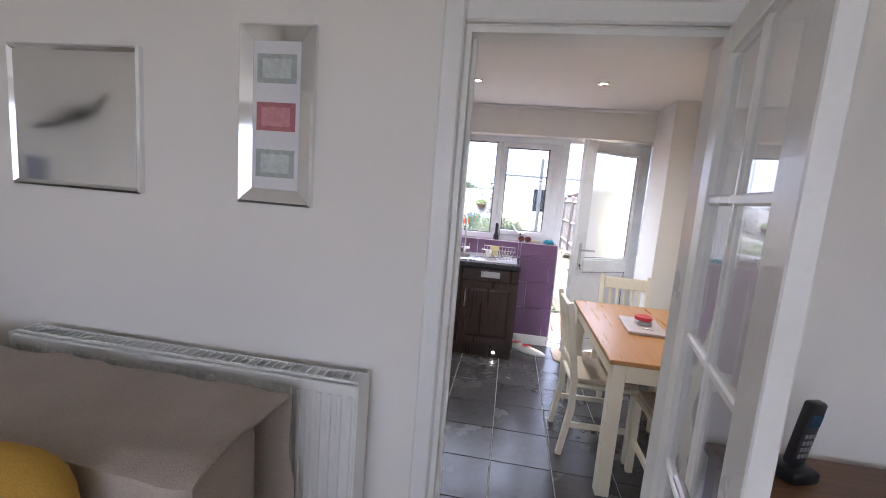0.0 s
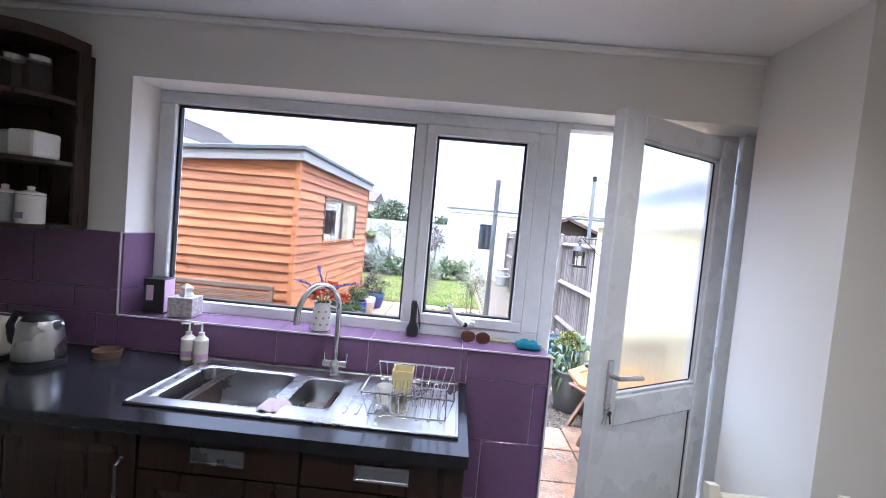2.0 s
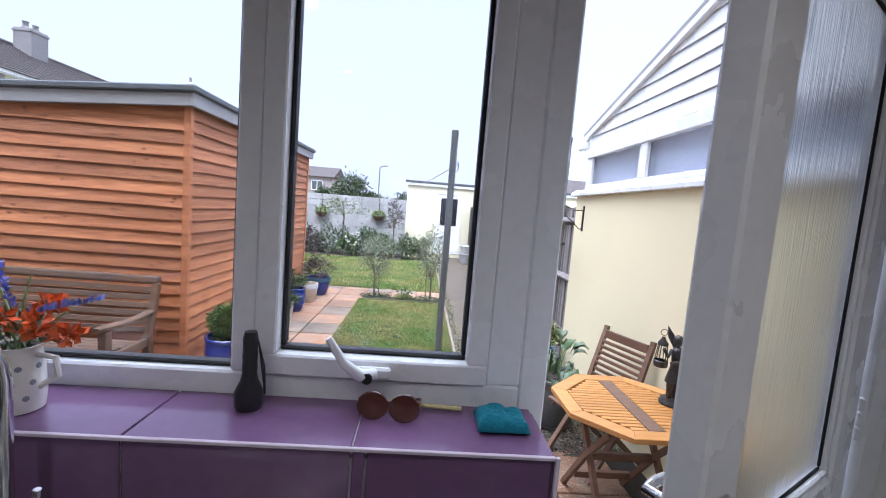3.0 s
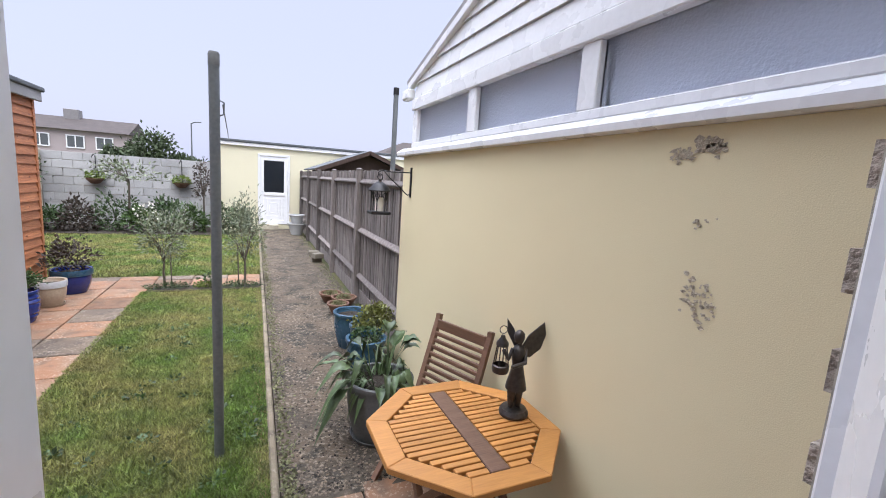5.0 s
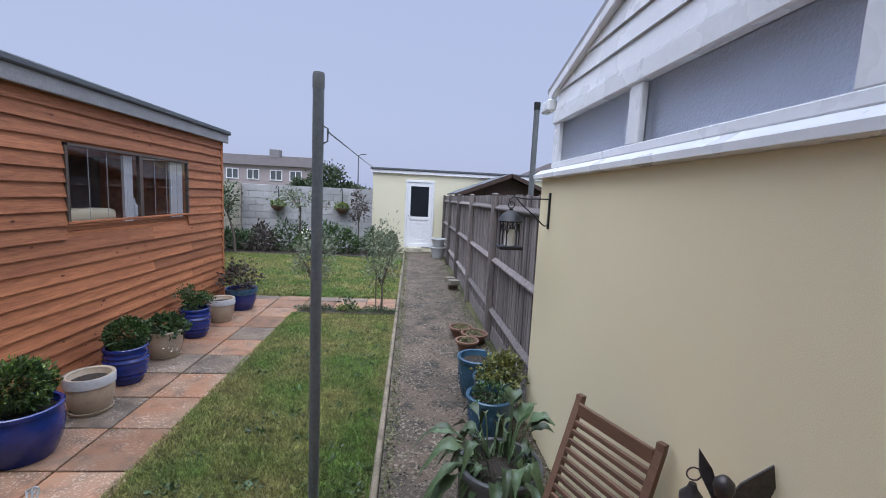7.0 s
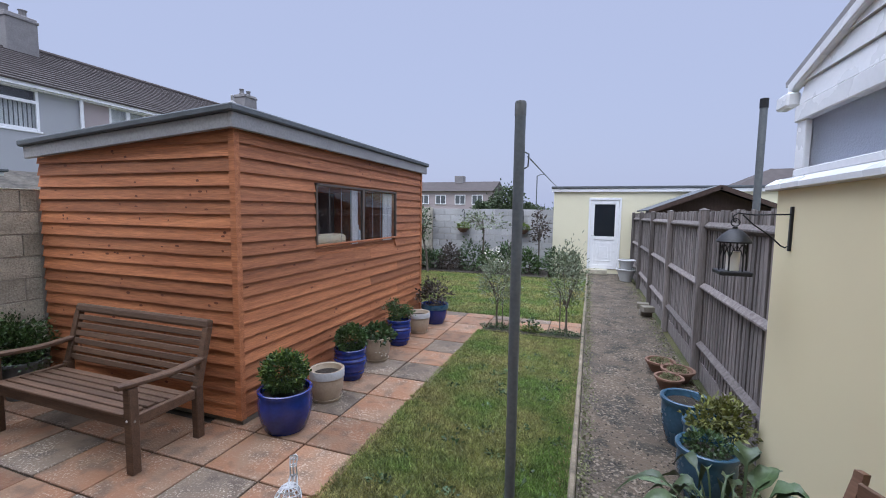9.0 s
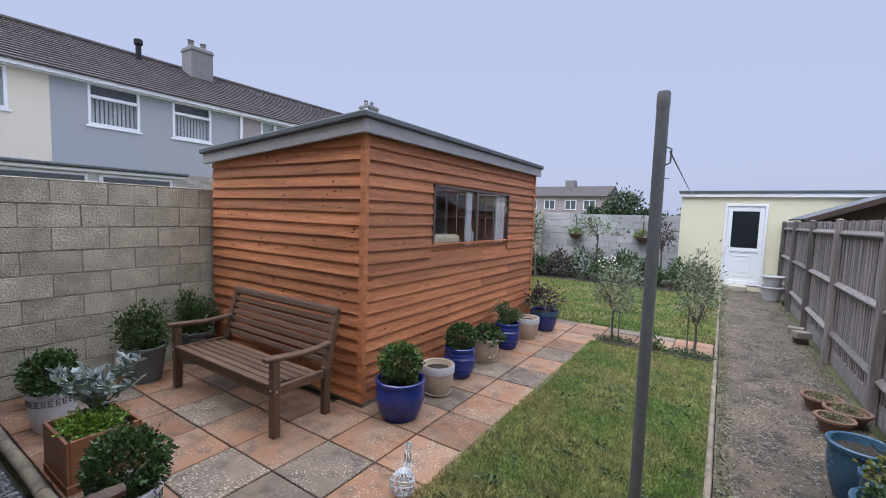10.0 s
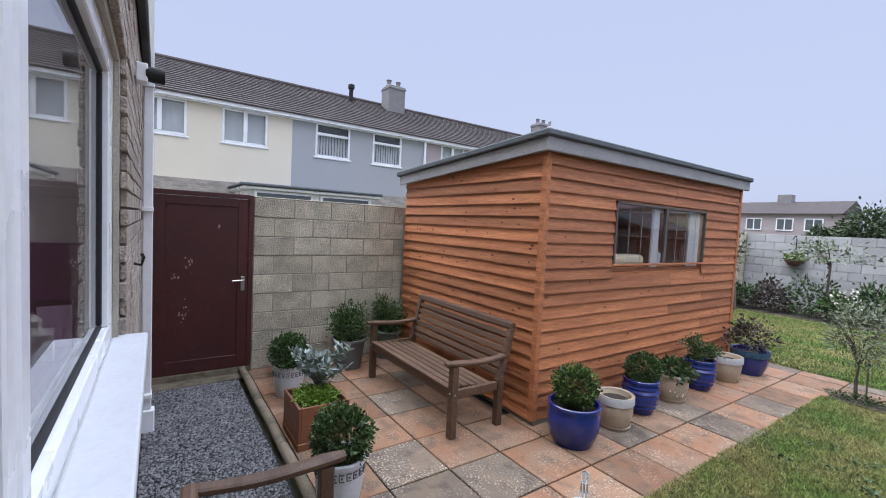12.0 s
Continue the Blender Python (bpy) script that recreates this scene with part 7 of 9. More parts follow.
for (x, y, z) in ((0.06, -0.03, 0.175), (0.10, -0.01, 0.155), (0.0, -0.04, 0.19), (-0.045, -0.03, 0.165), (0.03, 0.03, 0.20)):
    crown(jug, "orange_flower", (x, y, z), (0.018, 0.018, 0.015), 40, 0.022, 0.016, ORANGE_PETAL, int(1000 * z), shell=0.2)
for (x0, z0, x1, z1) in ((0.03, 0.19, 0.16, 0.225), (-0.03, 0.19, -0.13, 0.215), (0.0, 0.20, -0.03, 0.285)):
    q = [((x0 + (x1 - x0) * f, -0.01, z0 + (z1 - z0) * f), (0, 0, 1)) for f in [i / 45 for i in range(46)]]
    o = new("blue_spike", leaf_mesh("blue_spike", q, 0.016, 0.008, BLUE_PETAL, rj, 0.1))
    o.parent = jug
    tagged(o, "blue flower spike", kind="stuff")
tr_ = empty("torch", pose(0.035, 4.48, SILL), "black rubber torch standing on its head", "torch")
part("head", lathe([(0, 0), (0.027, 0), (0.029, 0.01), (0.029, 0.035), (0.018, 0.06)], 20), BLACK_PLASTIC, tr_, smooth=True)
part("barrel", lathe([(0.018, 0.06), (0.015, 0.075), (0.0155, 0.09), (0.0145, 0.10), (0.0155, 0.115), (0.0145, 0.125), (0.0155, 0.15), (0.012, 0.165), (0, 0.166)], 18), BLACK_PLASTIC, tr_, smooth=True)
part("wrist_loop", tube([(0.014, 0, 0.15), (0.03, 0.0, 0.09), (0.033, 0, 0.03), (0.028, 0.004, 0.06), (0.016, 0.003, 0.14)], 0.0022, 5), BLACK_PLASTIC, tr_)
sg = empty("sunglasses", pose(0.333, 4.46, SILL, 0, 0, -6), "brown tortoiseshell sunglasses folded on the sill", "glasses")
for s in (-1, 1):
    part("lens", lathe([(0, 0), (0.024, 0.0), (0.026, 0.002), (0, 0.004)], 20, pose(s * 0.034, 0, 0.026, 70, 0, 0) @ Matrix.Diagonal((1.15, 0.95, 1, 1))), AMBER_LENS, sg, "dark brown lens", smooth=True)
    part("rim", tube([(s * 0.034 + 0.031 * math.cos(a), 0.008 * math.sin(a), 0.026 + 0.025 * math.sin(a)) for a in (2 * math.pi * k / 18 for k in range(18))], 0.003, 6, closed=True), AMBER_LENS, sg, smooth=True)
    part("temple", tube([(s * 0.064, 0.005, 0.036), (s * 0.062, 0.06, 0.022), (s * 0.045, 0.085, 0.008)], 0.003, 6), AMBER_LENS, sg)
part("bridge", tube([(-0.008, 0, 0.033), (0, 0.0, 0.037), (0.008, 0, 0.033)], 0.0025, 6), AMBER_LENS, sg)
ct = bmesh.new()
bmesh.ops.create_grid(ct, x_segments=14, y_segments=10, size=0.5)
for v in ct.verts:
    x, y = v.co.x * 0.11, v.co.y * 0.09
    e = max(abs(v.co.x), abs(v.co.y))
    v.co = Vector((0.576 + x, 4.46 + y, SILL + 0.003 + (0.028 + 0.012 * noise.noise((x * 50, y * 50, 2))) * (1 - (2 * e) ** 6 * 0.9)))
ob = thing("folded_cloth", ct, TEAL_CLOTH, "folded teal microfibre cloth on the tiled sill", "cloth", smooth=True)
so = ob.modifiers.new("thickness", "SOLIDIFY")
so.thickness = 0.003
thing("wooden_brush", tube([(0.385, 4.52, SILL + 0.006), (0.495, 4.51, SILL + 0.006)], 0.005, 8), YELLOW_SPONGE, "slim wooden brush handle on the sill", "brush")
bx = empty("product_box", pose(-1.185, 4.47, SILL, 0, 0, 8), "black and lilac carton standing on the sill", "box")
part("carton", box(-0.045, 0.045, -0.05, 0.05, 0, 0.16, bevel=0.002), BLACK_PLASTIC, bx)
part("label_panel", box(0.0455, 0.047, -0.045, 0.045, 0.005, 0.155), PINK_PAPER, bx, "lilac printed panel")
part("print_bar", box(-0.03, 0.0, -0.052, -0.0505, 0.06, 0.13), PINK_PAPER, bx, "plain printed block")
tsb = empty("tissue_box", pose(-1.035, 4.44, SILL, 0, 0, 6), "small patterned white tissue box", "tissue box")
part("box", box(-0.055, 0.055, -0.05, 0.05, 0, 0.09, bevel=0.002), mat("patterned_card", (0.55, 0.5, 0.5), 0.8, vary=0.3, scale=60, fine=200, sharp=0.05), tsb)
part("tissue", lathe([(0.03, 0.09), (0.02, 0.11), (0.025, 0.13), (0.004, 0.15), (0, 0.15)], 9, wobble=0.5), CERAMIC, tsb, "pulled-up white tissue")
for (x, y, h, c, lab) in ((-0.926, 4.31, 0.12, (0.80, 0.76, 0.68), "cream pump bottle of hand soap"), (-0.855, 4.285, 0.13, (0.72, 0.68, 0.64), "printed pump bottle of hand lotion")):
    so_ = empty("soap_bottle", pose(x, y, 0.9), lab, "soap bottle", "soap bottles")
    part("bottle", lathe([(0, 0), (0.028, 0), (0.030, 0.01), (0.030, h * 0.75), (0.012, h * 0.9), (0.012, h), (0, h)], 20), mat("soap_bottle_plastic", c, 0.35, vary=0.04), so_, smooth=True)
    part("label_band", lathe([(0.0305, 0.015), (0.0308, 0.04)], 20), PINK_PAPER, so_, "pinkish label")
    part("pump", tube([(0, 0, h), (0, 0, h + 0.035), (-0.03, -0.01, h + 0.035)], 0.005, 8), CERAMIC, so_, smooth=True)
ktl = empty("kettle", pose(-1.387, 4.10, 0.9), "brushed steel kettle with black handle on its base", "kettle")
part("base", lathe([(0, 0), (0.085, 0), (0.085, 0.02), (0.07, 0.028), (0, 0.028)], 24), BLACK_PLASTIC, ktl, smooth=True)
part("jug", lathe([(0, 0.028), (0.082, 0.028), (0.082, 0.05), (0.068, 0.16), (0.06, 0.175), (0, 0.176)], 28), STEEL, ktl, smooth=True)
part("lid", lathe([(0.058, 0.176), (0.05, 0.19), (0.03, 0.20), (0, 0.21)], 20), BLACK_PLASTIC, ktl, smooth=True)
part("handle", tube([(-0.055, 0, 0.185), (-0.10, 0, 0.19), (-0.125, 0, 0.14), (-0.115, 0, 0.08), (-0.085, 0, 0.06)], 0.013, 10), BLACK_PLASTIC, ktl, smooth=True)
part("spout", lathe([(0.02, 0), (0.006, 0.03), (0, 0.03)], 10, pose(0.062, 0, 0.155, 0, 65, 0)), STEEL, ktl)
ts = empty("toaster", pose(-1.66, 4.12, 0.9, 0, 0, -4), "cream two-slice toaster on the worktop", "toaster")
part("body", box(-0.14, 0.14, -0.08, 0.08, 0.012, 0.165, bevel=0.025, segments=3), CREAM_PAINT, ts, smooth=True)
part("foot_plate", box(-0.13, 0.13, -0.075, 0.075, 0, 0.0115), BLACK_PLASTIC, ts)
part("slot", boxes([(-0.11, 0.11, -0.04, -0.015, 0.1652, 0.167), (-0.11, 0.11, 0.015, 0.04, 0.1652, 0.167)]), BLACK_PLASTIC, ts)
part("lever", box(0.141, 0.165, -0.02, 0.02, 0.10, 0.12, bevel=0.004), BLACK_PLASTIC, ts)
for k, (x, y) in enumerate(((-1.99, 4.0), (-1.86, 4.07))):
    mg = empty("mug", pose(x, y, 0.9, 0, 0, 200 if k else 20), "white mug with a small dark print", "mug", "mugs")
    part("cup", lathe([(0, 0), (0.036, 0), (0.040, 0.01), (0.042, 0.09), (0.039, 0.09), (0.036, 0.01), (0, 0.008)], 22), CERAMIC, mg, smooth=True)
    part("handle", tube([(0.04, 0, 0.075), (0.065, 0, 0.07), (0.066, 0, 0.035), (0.04, 0, 0.022)], 0.005, 8), CERAMIC, mg, smooth=True)
    part("print", box(-0.012, 0.012, -0.0435, -0.042, 0.03, 0.06), SOFT_PRINT, mg)
bb = empty("bread_bin", pose(-2.14, 4.15, 0.9), "cream bread bin with a wooden lid", "bread bin")
part("tin", box(-0.13, 0.13, -0.10, 0.10, 0, 0.17, bevel=0.02, segments=2), CREAM_PAINT, bb, smooth=True)
part("lid", box(-0.135, 0.135, -0.105, 0.105, 0.1705, 0.19, bevel=0.004), OAK, bb, "wooden lid")
thing("spoon_rest", lathe([(0, 0), (0.05, 0), (0.055, 0.03), (0.05, 0.03), (0.045, 0.006), (0, 0.006)], 18, pose(-1.23, 4.24, 0.9)), CLAY, "small terracotta dish on the worktop", "dish", smooth=True)

# wall cupboard, open shelves and what they hold
wc = empty("wall_cabinet", None, "dark walnut wall cupboard with a note stuck on", "cabinet")
part("body", box(-2.295, -1.84, 4.06, 4.365, 1.42, 2.18), DARK_WOOD, wc)
shaker_door(wc, -2.29, -1.845, 1.425, 2.175, 4.038, (-1.87, 1.45, 1.6))
part("cornice", box(-2.295, -1.80, 4.0, 4.365, 2.181, 2.235, bevel=0.012), DARK_WOOD, wc)
nt = part("note", box(-1.93, -1.87, 4.033, 4.0375, 1.52, 1.64), CERAMIC, wc, "small white printed note")
for k in range(6):
    part("text_bar", box(-1.923, -1.885 + 0.008 * (k % 3), 4.0318, 4.0328, 1.535 + 0.015 * k, 1.539 + 0.015 * k), SOFT_PRINT, nt)
os_ = empty("open_shelf_unit", None, "dark walnut open end shelves with rounded front", "shelf")
part("back_panel", box(-1.838, -1.46, 4.345, 4.365, 1.42, 2.18), DARK_WOOD, os_)
part("side_panel", box(-1.838, -1.822, 4.06, 4.344, 1.42, 2.18), DARK_WOOD, os_)
for i, z in enumerate((1.42, 1.69, 1.95, 2.18)):
    sh = prism([(-1.821, 4.344), (-1.821, 4.07), (-1.64, 4.09), (-1.54, 4.14), (-1.48, 4.22), (-1.462, 4.344)], z, z + (0.018 if i < 3 else 0.05))
    part("shelf" if i < 3 else "cornice", sh, DARK_WOOD, os_)
part("end_post", box(-1.475, -1.461, 4.29, 4.344, 1.438, 2.179), DARK_WOOD, os_)
for k, x in enumerate((-1.765, -1.655, -1.545)):
    c = empty("canister", pose(x, 4.19, 1.438), "white ceramic canister with lid and small print", "canister", "canisters on the shelf")
    part("jar", lathe([(0, 0), (0.045, 0), (0.047, 0.01), (0.047, 0.115), (0, 0.116)], 22), CERAMIC if k != 1 else PALE_RIM, c, smooth=True)
    part("lid", lathe([(0.048, 0.117), (0.046, 0.126), (0.012, 0.134), (0.013, 0.150), (0, 0.155)], 20), CERAMIC, c, smooth=True)
    part("print", box(-0.02, 0.02, -0.0495, -0.046, 0.02, 0.045), SOFT_PRINT, c, "small grey print")
for k, (x, w, y) in enumerate(((-1.76, 0.105, 4.19), (-1.66, 0.07, 4.25), (-1.56, 0.115, 4.21))):
    thing("storage_tin", box(x - w / 2, x + w / 2, y - 0.06, y + 0.06, 1.708, 1.815, bevel=0.012, segments=2), CERAMIC if k != 1 else PALE_RIM, "plain white storage tin on the middle shelf", "tin", "tins on the shelf")
for x in (-1.765, -1.655, -1.545):
    g = empty("glass_jar", pose(x, 4.2, 1.968), "clear glass jar with metal lid", "jar", "jars on the top shelf")
    part("jar", lathe([(0, 0), (0.045, 0), (0.047, 0.01), (0.047, 0.10), (0.035, 0.12), (0.035, 0.135)], 20), CLEAR, g, smooth=True)
    part("lid", lathe([(0.037, 0.125), (0.037, 0.145), (0, 0.147)], 20), STEEL, g, smooth=True)
thing("roll_holder", tube([(-1.95, 4.30, 1.36), (-1.80, 4.30, 1.36), (-1.80, 4.30, 1.12)], 0.006, 8), STEEL, "slim steel rail below the wall cupboard", "rail")

# tall fridge-freezer by the doorway
fr = empty("fridge_freezer", None, "tall white fridge-freezer facing the room", "fridge")
part("body", box(-0.80, -0.245, 1.485, 2.055, 0.04, 1.75, bevel=0.006), GLOSS_WHITE, fr)
part("door", box(-0.24, -0.19, 1.485, 2.055, 0.72, 1.75, bevel=0.012, segments=2), GLOSS_WHITE, fr)
part("door", box(-0.24, -0.19, 1.485, 2.055, 0.05, 0.715, bevel=0.012, segments=2), GLOSS_WHITE, fr)
part("feet", box(-0.78, -0.25, 1.50, 2.04, 0, 0.039), BLACK_PLASTIC, fr)
mg_ = thing("fridge_magnet", box(-0.1895, -0.184, 1.935, 1.985, 1.665, 1.715, bevel=0.002), GREY_TRIM, "small grey picture magnet on the fridge door", "magnet")
part("picture", box(-0.1838, -0.1825, 1.942, 1.975, 1.672, 1.70), SOFT_PRINT, mg_)

# dining table and chairs
dt = empty("dining_table", None, "dining table with honey oak top and cream painted legs", "table")
TX0, TX1, TY0, TY1 = 0.72, 1.53, 2.13, 3.37
part("tabletop", box(TX0, TX1, TY0, TY1, 0.725, 0.75, bevel=0.005, segments=2), OAK, dt)
for x in (TX0 + 0.055, TX1 - 0.055):
    for y in (TY0 + 0.055, TY1 - 0.055):
        part("leg", box(x - 0.035, x + 0.035, y - 0.035, y + 0.035, 0, 0.7245, bevel=0.004), CREAM_PAINT, dt)
for r in ((TX0 + 0.092, TX1 - 0.092, TY0 + 0.03, TY0 + 0.05, 0.63, 0.7245), (TX0 + 0.092, TX1 - 0.092, TY1 - 0.05, TY1 - 0.03, 0.63, 0.7245), (TX0 + 0.03, TX0 + 0.05, TY0 + 0.092, TY1 - 0.092, 0.63, 0.7245), (TX1 - 0.05, TX1 - 0.03, TY0 + 0.092, TY1 - 0.092, 0.63, 0.7245)):
    part("apron", box(*r, bevel=0.002), CREAM_PAINT, dt)


def dining_chair(m):
    c = empty("dining_chair", m, "cream painted slat-back dining chair with cushioned seat", "chair", "chairs round the table")
    part("seat", box(-0.20, 0.20, -0.20, 0.19, 0.43, 0.455, bevel=0.008), CREAM_PAINT, c)
    part("cushion", box(-0.19, 0.19, -0.19, 0.17, 0.456, 0.49, bevel=0.015, segments=2), CUSHION, c, smooth=True)
    for s in (-1, 1):
        x = s * 0.185
        part("front_leg", box(x - 0.018, x + 0.018, -0.185, -0.149, 0, 0.43, bevel=0.003), CREAM_PAINT, c)
        part("back_post", tube([(x, 0.22, 0.0), (x, 0.175, 0.30), (x, 0.18, 0.48), (x, 0.225, 0.80), (x, 0.25, 0.93)], 0.023, 4, radii=[0.022, 0.026, 0.026, 0.024, 0.02]), CREAM_PAINT, c)
        part("side_stretcher", box(x - 0.010, x + 0.010, -0.15, 0.17, 0.18, 0.21), CREAM_PAINT, c)
    part("top_rail", box(-0.165, 0.165, -0.012, 0.012, 0.0, 0.095, pose(0, 0.228, 0.815, -10, 0, 0), bevel=0.006), CREAM_PAINT, c)
    part("lower_rail", box(-0.165, 0.165, 0.178, 0.20, 0.52, 0.56, bevel=0.004), CREAM_PAINT, c)
    for i in range(5):
        x = -0.115 + i * 0.0575
        part("back_slat", tube([(x, 0.188, 0.555), (x, 0.205, 0.70), (x, 0.23, 0.83)], 0.012, 4), CREAM_PAINT, c)
    return c


ch0 = dining_chair(pose(1.16, 3.44, 0, 0, 0, 0))
copy_thing(ch0, pose(0.80, 2.67, 0, 0, 0, 92))
copy_thing(ch0, pose(1.40, 2.72, 0, 0, 0, -92))
copy_thing(ch0, pose(1.16, 2.25, 0, 0, 0, 180))
try_ = empty("serving_board", pose(1.055, 2.78, 0.751, 0, 0, -4), "pale marbled serving board on the dining table", "tray")
part("board", box(-0.115, 0.115, -0.175, 0.175, 0, 0.018, bevel=0.003), mat("grey_marble", (0.50, 0.44, 0.44), 0.35, vary=0.15, scale=9, fine=40, second=(0.30, 0.24, 0.25)), try_)
cnd = empty("candle_dish", pose(1.06, 2.80, 0.7695), "red wax candle in a low grey holder", "candle")
part("holder", box(-0.045, 0.045, -0.04, 0.04, 0, 0.03, bevel=0.006), PALE_RIM, cnd)
part("candle", lathe([(0, 0.0305), (0.05, 0.0305), (0.054, 0.04), (0.05, 0.052), (0.02, 0.047), (0, 0.048)], 22), RED_WAX, cnd, smooth=True)
thing("teaspoon", tube([(1.09, 2.66, 0.773), (1.02, 2.70, 0.773)], 0.003, 6), STEEL, "small spoon lying on the serving board", "spoon")

# clock on the wall
ck = empty("wall_clock", pose(1.88, 2.88, 1.83, 0, -90, 0) @ Matrix.Diagonal((1.34, 1.34, 1, 1)), "round wall clock with black rim and pale dial", "clock")
part("rim", lathe([(0.150, 0.0), (0.168, 0.004), (0.172, 0.022), (0.165, 0.032), (0.152, 0.026), (0.150, 0.012)], 48), BLACK_PLASTIC, ck, smooth=True)
part("dial", lathe([(0, 0.004), (0.151, 0.004), (0.151, 0.011), (0, 0.011)], 40), PALE_RIM, ck, "pale grey dial")
nb_ = bmesh.new()
for k in range(12):
    add_box(nb_, 0.112, 0.135, -0.005, 0.005, 0.0115, 0.0135, pose(0, 0, 0, 0, 0, 30 * k))
part("hour_marks", nb_, BLACK_PLASTIC, ck)
part("hour_hand", box(-0.01, 0.075, -0.005, 0.005, 0.014, 0.016, pose(0, 0, 0, 0, 0, 100)), BLACK_PLASTIC, ck)
part("minute_hand", box(-0.015, 0.115, -0.004, 0.004, 0.0165, 0.0185, pose(0, 0, 0, 0, 0, 165)), BLACK_PLASTIC, ck)
part("clock_glass", lathe([(0, 0.022), (0.151, 0.022)], 40), CLEAR, ck)

# by the back door
for k, (x, y, r) in enumerate(((0.40, 4.18, 78), (0.50, 4.10, 70))):
    s_ = empty("shoe", pose(x, y, 0.0, 0, 0, r), "white canvas shoe with a red lining", "shoe", "shoes by the door")
    sb = bmesh.new()
    bmesh.ops.create_uvsphere(sb, u_segments=20, v_segments=12, radius=1)
    for v in sb.verts:
        x_, y_, z_ = v.co
        v.co = Vector((x_ * 0.042 * (1 - 0.15 * y_), y_ * 0.13, 0.014 + max(-0.004, z_ * (0.052 if y_ > 0 else 0.035))))
    part("upper", sb, CERAMIC, s_, smooth=True)
    part("sole", prism([(0.045 * math.cos(a) * (1 - 0.15 * math.sin(a)), 0.135 * math.sin(a)) for a in (2 * math.pi * k / 20 for k in range(20))], 0, 0.018), WHITE_GLAZE, s_)
    part("lining", lathe([(0, 0.0), (0.026, 0.0), (0.03, 0.006)], 14, pose(0, 0.055, 0.062) @ Matrix.Diagonal((1, 1.7, 1, 1))), RED_WAX, s_, "red lining")
mt = prism([(0.70, 4.02), (0.72, 3.98), (0.76, 3.96), (1.30, 3.96), (1.34, 3.98), (1.36, 4.02), (1.36, 4.30), (1.34, 4.34), (0.72, 4.34), (0.70, 4.30)], 0.0, 0.012)
thing("doormat", mt, mat("beige_mat", (0.45, 0.36, 0.27), 0.95, vary=0.15, fine=200, bump=0.5), "beige rounded doormat inside the back door", "doormat")
structure("skirting_kitchen", boxes([(0.30, 0.648, 4.345, 4.357, 0, 0.10), (1.866, 1.879, 1.47, 3.899, 0, 0.10), (1.419, 1.865, 3.885, 3.899, 0, 0.10), (1.419, 1.4315, 3.90, 4.369, 0, 0.10)], 0.003), GLOSS_WHITE, "white gloss skirting board", "skirting")
structure("coving_kitchen", boxes([(-2.3, 1.43, 4.34, 4.369, CEIL - 0.03, CEIL - 0.001)], 0.008), CEILING_PAINT, "small plain coving along the window wall", "trim")

# ---- doorway and lounge ----
TAUPE = mat("taupe_throw", (0.43, 0.365, 0.31), 0.95, vary=0.12, scale=5, fine=240, bump=0.5)
MUSTARD = mat("mustard_cushion", (0.50, 0.29, 0.045), 0.95, vary=0.1, fine=220, bump=0.4)
BROWN_WOOD = mat("brown_side_table", (0.20, 0.10, 0.045), 0.4, vary=0.15, scale=3, fine=16, grain=(0.7, 8, 8))
PAPER = mat("printed_card", (0.78, 0.78, 0.80), 0.7, vary=0.02)
structure("architrave_lounge", boxes([(-0.085, -0.022, 1.325, 1.349, 0, 2.065), (0.722, 0.785, 1.325, 1.349, 0, 2.065), (-0.022, 0.722, 1.325, 1.349, 2.003, 2.065)], 0.006), GLOSS_WHITE, "white gloss architrave round the doorway", "trim")
structure("architrave_kitchen", boxes([(-0.085, -0.022, 1.461, 1.482, 0, 2.065), (0.722, 0.785, 1.461, 1.482, 0, 2.065), (-0.022, 0.722, 1.461, 1.482, 2.003, 2.065)], 0.005), GLOSS_WHITE, "white gloss architrave round the doorway", "trim")
lining = structure("door_lining", plate([-0.019, -0.002, 0.702, 0.719], [0, 1.98, 1.999], [(-0.002, 0.702, 0, 1.98)], 1.35, 1.46, "xzy"), GLOSS_WHITE, "white gloss door lining with a stop bead", "trim")
part("stop_bead", box(-0.0015, 0.012, 1.395, 1.43, 0, 1.979, bevel=0.002), GLOSS_WHITE, lining)
thing("strike_plate", box(-0.0015, 0.001, 1.37, 1.39, 0.96, 1.06), STEEL, "small brass-toned strike plate in the door lining", "latch plate")
gdr = empty("glazed_door", pose(0.716, 1.322, 0, 0, 0, 180 + 78.5), "white gloss interior door with small glass panes, open", "door")
W, D = 0.665, 0.036
part("stile", box(0, 0.10, -D, 0, 0.01, 1.975, bevel=0.003), GLOSS_WHITE, gdr)
part("stile", box(W - 0.10, W, -D, 0, 0.01, 1.975, bevel=0.003), GLOSS_WHITE, gdr)
part("top_rail", box(0.1005, W - 0.1005, -D, 0, 1.90, 1.975, bevel=0.003), GLOSS_WHITE, gdr)
part("bottom_rail", box(0.1005, W - 0.1005, -D, 0, 0.01, 0.44, bevel=0.003), GLOSS_WHITE, gdr)
nr = 4
for i in range(1, nr):
    z = 0.44 + 1.46 * i / nr
    part("glazing_bar", box(0.1005, W - 0.1005, -D + 0.006, -0.006, z - 0.012, z + 0.012, bevel=0.005), GLOSS_WHITE, gdr)
part("glazing_bar", box(W / 2 - 0.012, W / 2 + 0.012, -D + 0.007, -0.007, 0.44, 1.90, bevel=0.005), GLOSS_WHITE, gdr)
